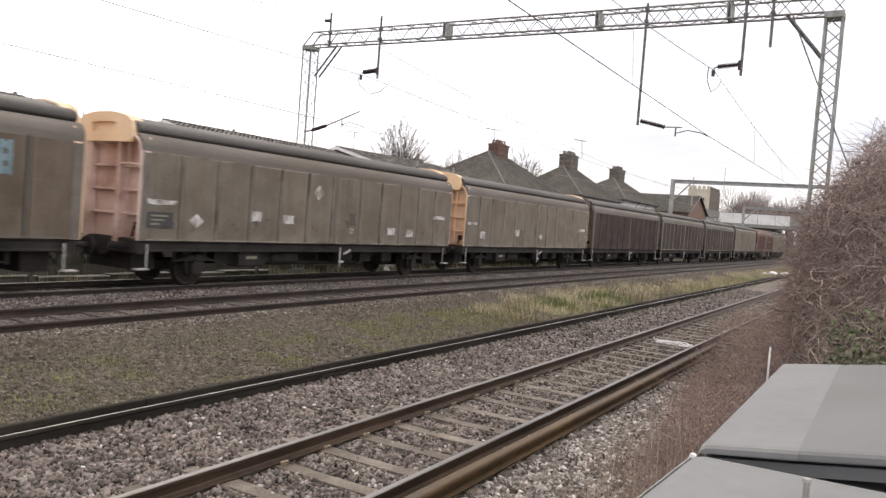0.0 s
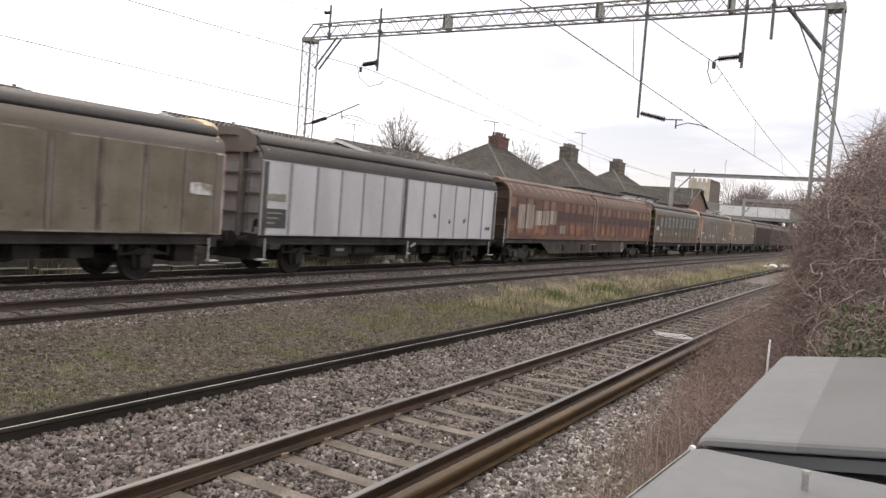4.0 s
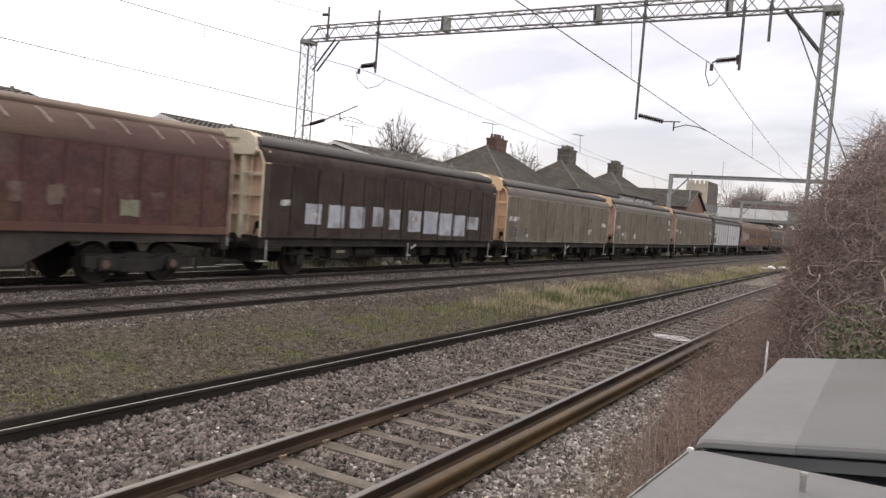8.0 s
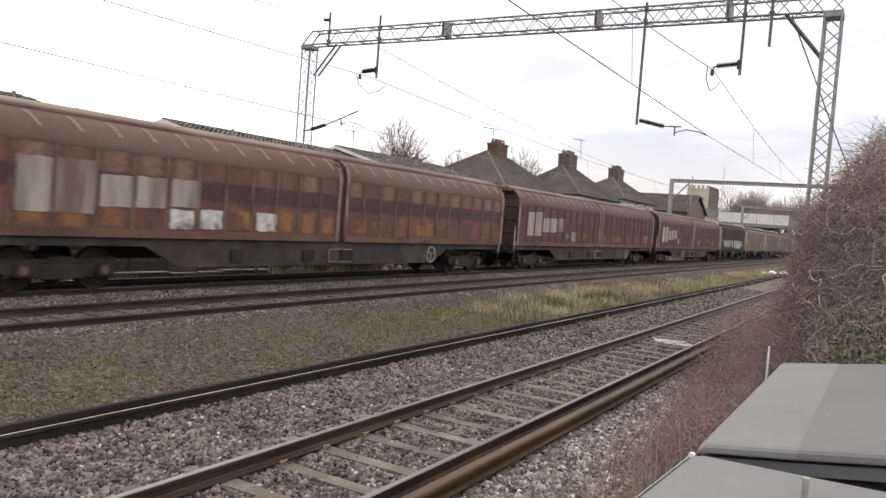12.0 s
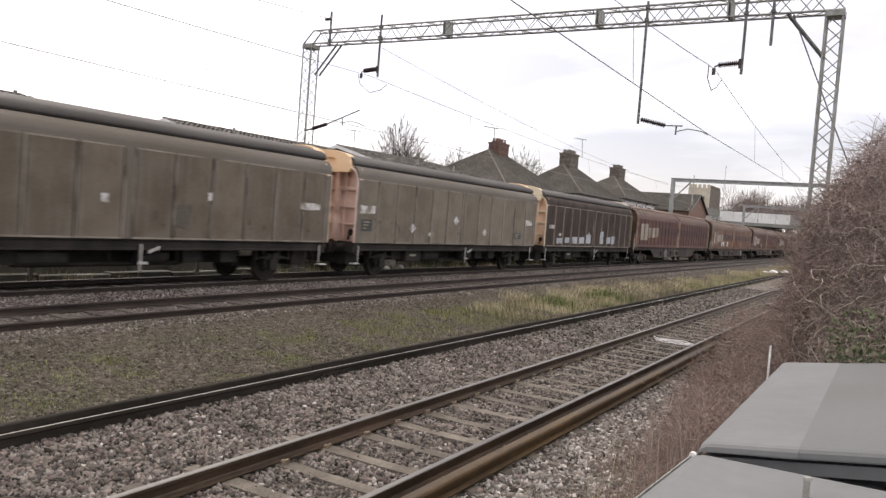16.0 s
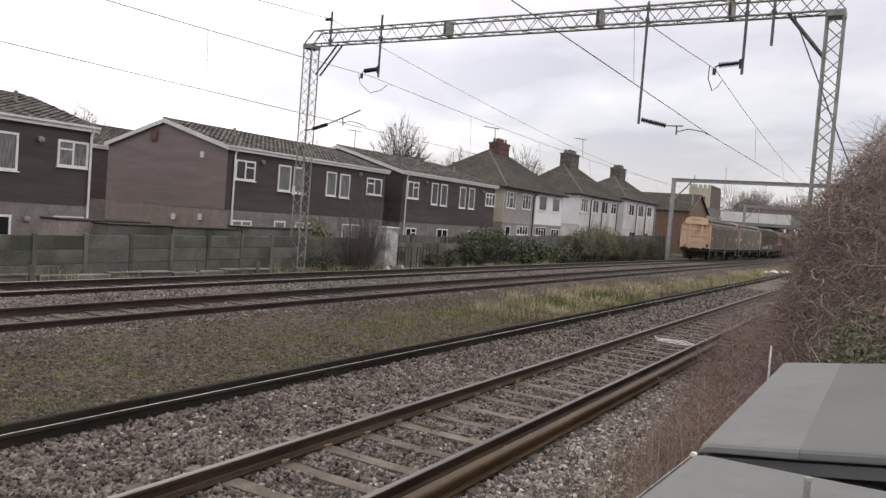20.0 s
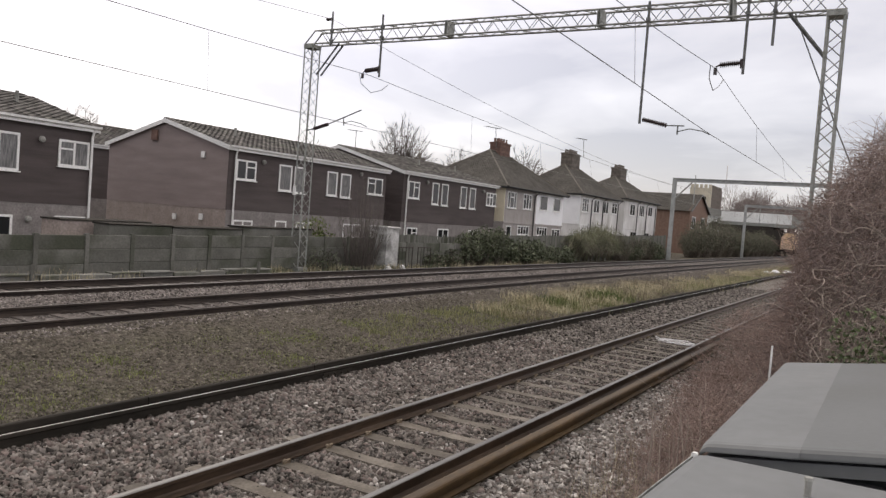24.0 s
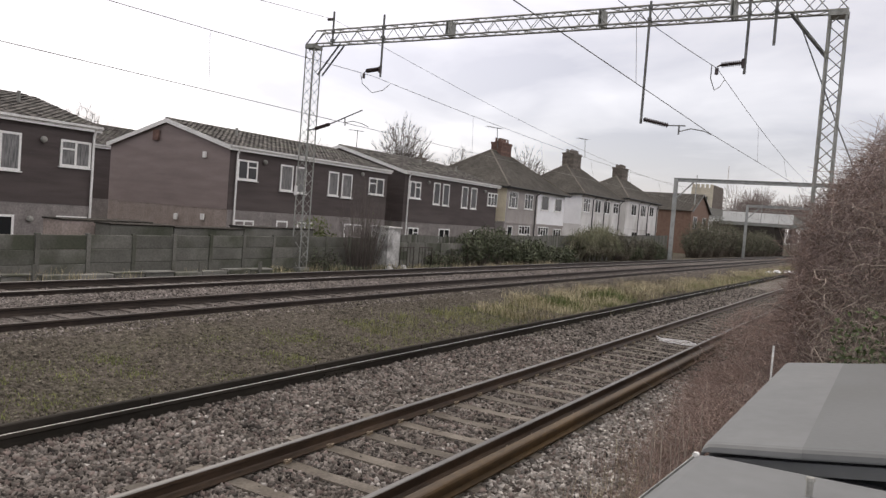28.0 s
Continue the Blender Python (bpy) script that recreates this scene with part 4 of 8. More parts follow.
build_plain_gantry(112.0, 7.35, M_GALV_PALE)


def span(p, q, sag, n=14):
    p, q = Vector(p), Vector(q)
    return [p.lerp(q, k / n) - Vector((0, 0, 4 * sag * (k / n) * (1 - k / n))) for k in range(n + 1)]


def build_wires():
    for y, zc, zm, sag, lab in ((4.55, 5.22, 6.97, .95, "overhead contact line above the near track"), (15.95, 5.30, 7.10, .44, "overhead contact line above the far track")):
        w = thing("overhead_line", 0, y, zc, lab + ", hanging on droppers", "overhead wire", "overhead wires")
        xs = (-29, GX - .24, 72.2, 111.8, 170)
        for k in range(4):
            a, b = xs[k], xs[k + 1]
            top = span((a, 0, zm - zc), (b, 0, zm - zc if k != 1 else 1.45), sag if k < 2 else .7)
            part("messenger_wire", Mesh().tube(top, .0095, 4), M_WIRE, w)
            stag = (-.7, 0, -.6, 0, -.5)
            part("contact_wire", Mesh().tube([(a, stag[k], 0), (b, stag[k + 1], 0)], .0095, 4), M_WIRE, w)
            for j in range(1, 7):
                x = a + (b - a) * j / 7
                zt = float(np.interp(x, [p.x for p in top], [p.z for p in top]))
                part("dropper", Mesh().tube([(x, stag[k] + (stag[k + 1] - stag[k]) * j / 7, 0), (x, 0, zt)], .006, 3), M_WIRE, w)
        # jumper loop at the gantry
        loop = [(GX - .9, 0, zm - zc - .05), (GX - .7, .05, zm - zc - .35), (GX - .1, .06, zm - zc - .55), (GX + .5, .05, zm - zc - .35), (GX + .8, 0, zm - zc - .1)]
        part("jumper", Mesh().tube(loop, .012, 4), M_WIRE, w)
    r = thing("return_wire", 0, 17.82, 9.0, "single return wire along the gantry tops", "overhead wire", "overhead wires")
    part("wire", Mesh().tube(span((-29, 0, .1), (GX - .24, 0, .15), 1.25) + span((GX - .24, 0, .15), (72.2, .3, -2.0), .62)[1:], .009, 4), M_WIRE, r)
    m = Mesh()
    insulator(m, (GX - .24, -.02, .16), (GX - .24, .28, .16), .06, 4)
    part("insulator", m, M_INSUL, r)


build_wires()

# ================= wall beside the line =================


def build_wall():
    w = thing("concrete_wall", 9.0, 18.95, 0.0, "weathered grey concrete panel fence with moss along the railway", "fence")
    panel = Mesh().cham(0.06, 1.38, -.035, .035, 0.0, .385, .012, 0).data("panel", M_WALL)
    post = Mesh().prism([(-.06, -.05), (.06, -.05), (.06, .06), (-.06, .06)], 0, 1.0, 2).data("fence_post", M_WALL)
    for k in range(-8, 18):
        x = 2.48 + 1.44 * k
        top = 3
        rise = .02 + .035 * min(max(x / 2.6, 0), 5) if x + 9 < 26 else .03
        for j in range(top):
            part("panel", panel, None, w, at=pose(x, random.uniform(-.012, .012), rise + .39 * j, random.uniform(-1.2, 1.2), 0, 0))
        p = part("fence_post", post, None, w, at=pose(x, -.02, 0))
        p.scale = (1, 1, rise + .39 * top + .03)
    # cable trough and low stakes in front
    t = thing("cable_trough", 8.0, 18.0, 0.1, "pale concrete cable trough beside the far track", "cable trough")
    seg = Mesh().cham(0.01, .97, -.16, .16, 0, .17, .012, 0).data("trough_unit", M_TROUGH_OLD)
    lid = Mesh().cham(0.005, .975, -.18, .18, .172, .215, .01, 0).data("trough_lid", M_TROUGH_OLD)
    for k in range(12):
        u = part("trough_unit", seg, None, t, at=pose(-1 + k, random.uniform(-.02, .02), random.uniform(-.02, .01), 0, 0, random.uniform(-1, 1)))
        if k not in (0, 4, 5, 8, 9):
            part("trough_lid", lid, None, u, at=(0, random.uniform(-.02, .02), 0, 0, 0, random.uniform(-2, 2)))
    st = Mesh().cham(-.05, .05, -.05, .05, 0, .48, .012, 2)
    st = st.data("marker_post", M_WALL)
    for x, y in ((10.75, 17.75), (15.95, 17.9), (18.35, 17.8)):
        solo("marker_post", st, None, "short grey concrete stake beside the far track", "marker post", "marker posts", at=(x, y, .08, random.uniform(-4, 4), random.uniform(-4, 4), 0))


build_wall()


def build_wallside():
    # brick outhouse roofs behind the wall
    for x, y, width, deep, top, wall, lab in ((12.95, 20.2, 3.0, .9, 1.60, M_RENDER_PINK, "low pinkish brick garden shed with a dark felt roof"),
                                              (13.85, 19.3, 2.2, .7, 1.56, M_WALL, "stained concrete shed wall with a mossy coping behind the fence"),
                                              (16.1, 19.3, 2.9, .7, 1.53, M_WALL, "stained concrete shed wall with a mossy coping behind the fence"),
                                              (19.05, 19.3, 3.6, .7, 1.62, M_WALL, "stained concrete shed wall with a mossy coping behind the fence")):
        b = thing("garden_shed", x, y, 0.0, lab, "shed", "sheds behind the wall")
        part("wall", Mesh().box(0, width, 0, deep, 0, top - .05), wall, b)
        part("roof", Mesh().cham(-.03, width + .03, -.04, deep + .04, top - .046, top, .012, 0), M_FELT, b)
    # white painted pillar
    p = thing("brick_pillar", 26.7, 18.75, 0.05, "peeling white-painted brick pillar beside a railing gate", "pillar")
    m = Mesh()
    for k in range(22):
        m.cham(-.45, .45, -.45 + (k % 2) * .006, .45, k * .08, k * .08 + .072, .008, 0)
    m.box(-.435, .435, -.435, .435, 0, 1.76)
    part("brickwork", m, M_DRIRT_WHITE, p)
    part("coping", Mesh().cham(-.5, .5, -.5, .5, 1.76, 1.84, .02, 0), M_DRIRT_WHITE, p)
    g = thing("railing_gate", 27.0, 18.15, 0.08, "thin rusty metal railing gate before the wall", "gate")
    fr = Mesh()
    for x in (0, 1.05, 1.5, 2.55):
        fr.bar((x, 0, 0), (x, 0, .98), .03)
    fr.bar((0, 0, .96), (1.05, 0, .96), .03); fr.bar((1.5, 0, .96), (2.55, 0, .96), .03)
    part("gate_frame", fr, M_RAIL_DULL, g)
    for k in range(1, 4):
        part("rail_bar", Mesh().bar((k * .26, 0, 0), (k * .26, 0, .95), .016), M_RAIL_DULL, g)
        part("rail_bar", Mesh().bar((1.5 + k * .26, 0, 0), (1.5 + k * .26, 0, .95), .016), M_RAIL_DULL, g)
    # low fence behind, towards the semis
    f = thing("timber_fence", 28.2, 19.6, 0.0, "weathered grey board fence overgrown with ivy", "fence")
    pale = Mesh().cham(0, .161, -.012, .012, 0, 1.0, .006, 2).data("pale", M_WALL)
    for k in range(290):
        x = .165 * k
        q = part("pale", pale, None, f, at=pose(x, random.uniform(-.01, .01), 0, 0, random.uniform(-.6, .6), 0))
        q.scale = (1, 1, 1.45 + .019 * x + .10 * noise.noise((x * .3, 0, 0)) + random.uniform(-.02, .02))
    for k in range(20):
        part("fence_post", Mesh().box(-.05, .05, .02, .10, 0, 1.5 + .047 * k), M_WALL, f, at=(k * 2.5, 0, 0))


build_wallside()

# ================= houses =================


def tile_slope(m, el, er, rl, rr, course=0.30, wide=0.30, thick=0.035):
    """Overlapping tiles on the slope from the eave el-er to the ridge rl-rr."""
    el, er, rl, rr = (Vector(p) for p in (el, er, rl, rr))
    up = ((rl + rr) / 2 - (el + er) / 2)
    nrm = (er - el).cross(up).normalized()
    if nrm.z < 0:
        nrm = -nrm
    n = max(2, int(up.length / course))
    for r in range(n):
        s0, s1 = r / n, (r + 1.12) / n
        a0, b0 = el.lerp(rl, s0), er.lerp(rr, s0)
        a1, b1 = el.lerp(rl, min(s1, 1)), er.lerp(rr, min(s1, 1))
        k = max(1, int((b0 - a0).length / wide + .5))
        for i in range(k):
            j = random.uniform(-.012, .012)
            lift = nrm * (thick + random.uniform(-.004, .008))
            f0, f1 = (i + .06) / k, (i + .94) / k
            mid = (f0 + f1) / 2
            # each tile bulges a little, so that the ribs of the roof show
            p = [a0.lerp(b0, f0) + lift * .6, a0.lerp(b0, mid) + lift * 1.9, a0.lerp(b0, f1) + lift * .6, a1.lerp(b1, f1) + nrm * .004, a1.lerp(b1, mid) + nrm * .018, a1.lerp(b1, f0) + nrm * .004]
            q = [a0.lerp(b0, f0), a0.lerp(b0, f1)]
            o = len(m.v)
            m.v += [tuple(v + up.normalized() * j) for v in p] + [tuple(v) for v in q]
            m.f += [(o, o + 1, o + 4, o + 5), (o + 1, o + 2, o + 3, o + 4), (o + 6, o + 7, o + 2, o + 1, o)]
            m.k += [0] * 3
    # the deck below
    o = len(m.v)
    m.v += [tuple(v - nrm * .05) for v in (el, er, rr, rl)]
    m.f.append((o, o + 1, o + 2, o + 3))
    m.k.append(0)


def raw(mesh, name, mat):
    """Mesh data without turning any face round (open tile work)."""
    me = bpy.data.meshes.new(name)
    me.from_pydata(mesh.v, [], mesh.f)
    me.materials.append(mat)
    return me


def window(house, x0, x1, z0, z1, y=0.0, split=(0.5,), transom=None, blind=None, frame=M_WHITE, proud=0.03):
    w = part("window", Mesh().box(x0, x1, y - proud, y + .02, z0, z0 + .08).box(x0, x1, y - proud, y + .02, z1 - .08, z1)
             .box(x0, x0 + .08, y - proud, y + .02, z0 + .08, z1 - .08).box(x1 - .08, x1, y - proud, y + .02, z0 + .08, z1 - .08), frame, house, "white-framed window")
    xs = [x0 + .08] + [x0 + (x1 - x0) * s for s in split] + [x1 - .08]
    for k in range(len(xs) - 1):
        a, b = xs[k], xs[k + 1]
        if k:
            part("mullion", Mesh().box(a - .04, a + .04, y - proud, y + .02, z0 + .08, z1 - .08), frame, w)
            a += .04
        if k < len(xs) - 2:
            b -= .04
        mat = blind if blind else M_GLASS
        part("pane", Mesh().box(a, b, y - .004, y + .01, z0 + .08, z1 - .08), mat, w)
        if transom and k in transom:
            zt = z0 + (z1 - z0) * .66
            part("transom", Mesh().box(a, b, y - proud + .004, y - .004, zt - .03, zt + .03), frame, w)
    part("sill", Mesh().cham(x0 - .05, x1 + .05, y - proud - .05, y, z0 - .05, z0 - .004, .01, 0), frame, w)
    return w


def clapboards(m, p0, p1, z0, z1, out, board=0.15):
    """Lapped boards on a vertical face from p0 to p1 (plan points); out: the plan direction they face; z1 may be a function of the share along."""
    p0, p1, out = Vector(p0), Vector(p1), Vector(out)
    top = z1 if callable(z1) else (lambda s: z1)
    L = (p1 - p0).length
    zmax = max(top(k / 40) for k in range(41))
    n = int((zmax - z0) / board + .999)
    for k in range(n):
        za, zb = z0 + k * board, z0 + (k + 1) * board
        # share of the length under the roof line at this height
        ok = [s / 80 for s in range(81) if top(s / 80) >= za + .02]
        if not ok:
            continue
        s0, s1 = ok[0], ok[-1]
        e0 = [s / 80 for s in range(81) if top(s / 80) >= zb]
        t0, t1 = (e0[0], e0[-1]) if e0 else ((s0 + s1) / 2, (s0 + s1) / 2)
        zt = min(zb, zmax)
        o = len(m.v)
        for s, z, d in ((s0, za, .020), (s1, za, .020), (t1, zt, .008), (t0, zt, .008), (s0, za, .0), (s1, za, .0)):
            q = p0 + (p1 - p0) * s + out * d
            m.v.append((q.x, q.y, z))
        m.f += [(o, o + 1, o + 2, o + 3), (o + 4, o + 5, o + 1, o)]
        m.k += [0, 0]


def terrace(x0, x1, y0, y1, base, clad_z, eave, ridge, label, gable, windows, pipes, extras=()):
    """A two-storey clad terrace with its ridge along the line; local x from 0, front at y 0."""
    h = thing("terrace_house", x0, y0, base, label, "house", "clad terrace houses")
    L, D = x1 - x0, y1 - y0
    cz, ez, rz = clad_z - base, eave - base, ridge - base
    ry = D * .5
    # the gabled house gets paler brick and boards on its end than in front
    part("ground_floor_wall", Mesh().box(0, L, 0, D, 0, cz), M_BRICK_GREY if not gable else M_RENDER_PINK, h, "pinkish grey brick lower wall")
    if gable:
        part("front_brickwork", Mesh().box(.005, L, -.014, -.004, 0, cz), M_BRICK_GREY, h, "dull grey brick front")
    core = Mesh().prism([(0, cz + .003), (D, cz + .003), (D, ez), (ry, rz - .08), (0, ez)], 0.0, L, 0)
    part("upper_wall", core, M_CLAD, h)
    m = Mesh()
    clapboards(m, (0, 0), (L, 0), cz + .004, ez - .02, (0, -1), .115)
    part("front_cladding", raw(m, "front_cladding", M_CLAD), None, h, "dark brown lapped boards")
    m = Mesh()
    slope = lambda s: ez + (rz - .1 - ez) * (1 - abs(s * 2 - 1))
    clapboards(m, (0, D), (0, 0), cz + .004, slope, (-1, 0), .105)
    part("gable_cladding", raw(m, "gable_cladding", M_CLAD_GABLE if gable else M_CLAD), None, h, "plum-brown lapped boards")
    # roof
    ov, side = .16, .16
    drop = (rz - ez) / ry * ov
    m = Mesh()
    tile_slope(m, (-side, -ov, ez - drop + .1), (L + side, -ov, ez - drop + .1), (-side, ry, rz + .06), (L + side, ry, rz + .06))
    part("roof", raw(m, "roof", M_TILE), None, h, "dark ribbed tile roof")
    m = Mesh()
    tile_slope(m, (L + side, D + ov, ez - drop + .1), (-side, D + ov, ez - drop + .1), (L + side, ry, rz + .06), (-side, ry, rz + .06), .6, 1.2)
    part("roof", raw(m, "roof", M_TILE), None, h, "dark ribbed tile roof")
    cap = Mesh()
    for k in range(int(L / .45)):
        cap.prism([(ry - .13, rz + .04), (ry - .09, rz + .10), (ry, rz + .12), (ry + .09, rz + .10), (ry + .13, rz + .04)], -side + k * .45, -side + k * .45 + .44, 0)
    part("ridge_tiles", cap, M_TILE, h)
    part("fascia", Mesh().cham(-side, L + side, -ov - .03, -ov, ez - drop - .12, ez - drop + .09, .008, 0), M_WHITE, h, "white fascia board")
    part("gutter", Mesh().prism([(-ov - .13, ez - drop + .10), (-ov - .12, ez - drop + .02), (-ov - .08, ez - drop - .01), (-ov - .035, ez - drop + .02), (-ov - .035, ez - drop + .10)], -side, L + side, 0), M_WHITE, h, "white gutter")
    for xs in (-side - .025, L + side):
        for a, b in ((-ov, ry), (D + ov, ry)):
            za, zb = ez - drop + .08, rz + .06
            part("bargeboard", Mesh().prism([(a, za - .20), (a, za), (b, zb), (b, zb - .20)], xs, xs + .025, 0), M_WHITE, h, "white bargeboard")
    for wdw in windows:
        a, b, c, d, *rest = wdw
        opt = rest[0] if rest else {}
        window(h, a - x0, b - x0, c - base, d - base, -.03 if c > clad_z else 0.0, **opt)
    for x in pipes:
        part("drainpipe", Mesh().tube([(x - x0, -ov - .06, ez - drop), (x - x0, -.10, ez - drop - .3), (x - x0, -.10, 0.1)], .045, 7), M_WHITE, h, "white drainpipe")
    for kind, x, z in extras:
        if kind == "light":
            part("wall_lamp", Mesh().lathe([(-.03, .05), (-.10, .12), (-.18, .10), (-.22, .03)], (x - x0, 0, z - base), 1, 10), M_TROUGH, h, "round white wall lamp")
        elif kind == "vent":
            part("roof_vent", Mesh().tube([(x - x0, ry * .55, ez + (rz - ez) * .55), (x - x0, ry * .55, ez + (rz - ez) * .55 + .5)], .07, 8), M_TROUGH, h, "grey roof vent pipe")
        elif kind == "aerial":
            m = Mesh().tube([(x - x0, ry, rz), (x - x0, ry, z - base)], .025, 5).tube([(x - x0 - .5, ry + .3, z - base - .05), (x - x0 + .4, ry - .2, z - base - .05)], .018, 4)
            for k in range(5):
                m.tube([(x - x0 - .45 + .2 * k - .08, ry + .27 - .11 * k - .2, z - base - .05), (x - x0 - .45 + .2 * k + .08, ry + .27 - .11 * k + .2, z - base - .05)], .010, 3)
            part("television_aerial", m, M_STEEL_DARK, h)
        elif kind == "stack":
            part("roof_stack", Mesh().cham(x - x0 - .35, x - x0 + .35, ry + .3, ry + .9, rz - .5, rz + .35, .03, 2).lathe([(rz + .35, .12), (rz + .6, .10), (rz + .62, .14), (rz + .7, .05)], (x - x0, ry + .6, 0), 2, 8), M_SOOT_BRICK, h, "small brick flue on the ridge")
        elif kind == "box":
            part("alarm_box", Mesh().cham(-.14, -.03, ry + x, ry + x + .42, z - base, z - base + .5, .02, 2), M_RED_BRICK, h, "dark red alarm box")
        elif kind == "hatch":
            part("wall_vent", Mesh().cham(-.10, -.02, x - y0 - .12, x - y0 + .12, z - base, z - base + .28, .02, 2), M_WHITE, h, "small white wall vent")
    return h


terrace(20.0, 45.0, 41.0, 49.0, -.1, 2.0, 5.15, 6.65, "dark terrace house in the next row behind", False, [(26.5, 28.0, 3.2, 4.3, {})], ())
terrace(2.0, 17.78, 26.0, 34.6, -.1, 1.86, 4.76, 5.96, "dark brown clad terrace house with white windows behind the wall", False,
        [(13.6, 15.0, 2.92, 4.22, {"split": (.5,), "blind": M_CURTAIN}), (16.42, 17.62, 3.24, 4.20, {"transom": (0,), "blind": M_CURTAIN}), (13.2, 14.9, .6, 1.42, {}), (16.42, 17.62, .7, 1.45, {"transom": (0,)})], (17.68,),
        (("light", 15.75, 4.1), ("vent", 16.2, 0), ("light", 15.4, 1.3)))
terrace(24.5, 36.75, 26.0, 34.45, -.1, 2.05, 4.90, 6.08, "plum-brown clad terrace house with a white-edged gable", True,
        [(24.95, 26.2, 3.46, 4.38, {"transom": (1,)}), (27.75, 28.65, 3.14, 4.42, {"split": (), "blind": M_CURTAIN}), (28.85, 29.6, 3.10, 4.42, {"split": (), "blind": M_CURTAIN}), (31.38, 32.22, 3.14, 4.42, {"split": (), "blind": M_CURTAIN}),
         (32.52, 33.4, 3.10, 4.40, {"split": (), "blind": M_CURTAIN}), (34.95, 36.4, 3.44, 4.40, {"transom": (0,)}), (24.95, 26.2, .85, 1.62, {"transom": (0, 1)}), (27.7, 28.5, .9, 1.68, {"split": ()}), (29.2, 30.4, .9, 1.66, {}), (33.0, 34.6, .9, 1.7, {})], (24.85,),
        (("box", .55, 5.1), ("hatch", 29.3, 1.4), ("hatch", 27.5, 1.5), ("hatch", 27.6, 4.35), ("light", 26.6, 4.4), ("light", 34.2, 4.5), ("vent", 27.0, 0)))
terrace(38.6, 51.0, 26.0, 36.2, -.1, 2.0, 5.06, 6.50, "dark brown clad terrace house with paired white windows", False,
        [(39.15, 40.4, 3.48, 4.54, {"transom": (1,)}), (41.95, 42.75, 3.24, 4.66, {"split": ()}), (43.12, 43.95, 3.22, 4.66, {"split": ()}), (45.65, 46.5, 3.2, 4.68, {"split": ()}),
         (46.95, 47.8, 3.2, 4.68, {"split": ()}), (49.5, 51.05, 3.56, 4.52, {"transom": (0, 1), "split": (.35, .65)}), (39.3, 40.5, .75, 1.68, {"transom": (1,)}), (43.0, 44.4, .8, 1.7, {}), (47.2, 48.6, .8, 1.7, {})], (38.95,),
        (("light", 41.2, 4.6), ("light", 48.9, 4.55), ("vent", 44.5, 0), ("vent", 49.5, 0), ("stack", 49.0, 0), ("aerial", 40.2, 7.75)))


def chimney(house, x, y, z0, z1, w, d, mat, pots=4):
    c = part("chimney", Mesh().box(x - w / 2, x + w / 2, y - d / 2, y + d / 2, z0, z1 - .28), mat, house, "brick chimney stack")
    m = Mesh()
    for k in range(int((z1 - .3 - z0) / .09)):
        z = z0 + k * .09
        m.cham(x - w / 2 - .008, x + w / 2 + .008, y - d / 2 - .008, y + d / 2 + .008, z, z + .075, .006, 2)
    part("brickwork", m, mat, c, kind="stuff")
    part("corbel", Mesh().cham(x - w / 2 - .07, x + w / 2 + .07, y - d / 2 - .07, y + d / 2 + .07, z1 - .28, z1 - .12, .02, 2), mat, c)
    pot = Mesh().lathe([(0, .10), (.05, .12), (.10, .10), (.30, .062), (.34, .105), (.38, .10), (.38, .07)], (0, 0, 0), 2, 10).data("chimney_pot", M_RED_BRICK if mat is M_RED_BRICK else M_SOOT_BRICK)
    for k in range(pots):
        part("chimney_pot", pot, None, c, at=(x - w / 2 + w * (k + .5) / pots, y - d / 5, z1 - .13))
        part("chimney_pot", pot, None, c, at=(x - w / 2 + w * (k + .5) / pots, y + d / 5, z1 - .13))


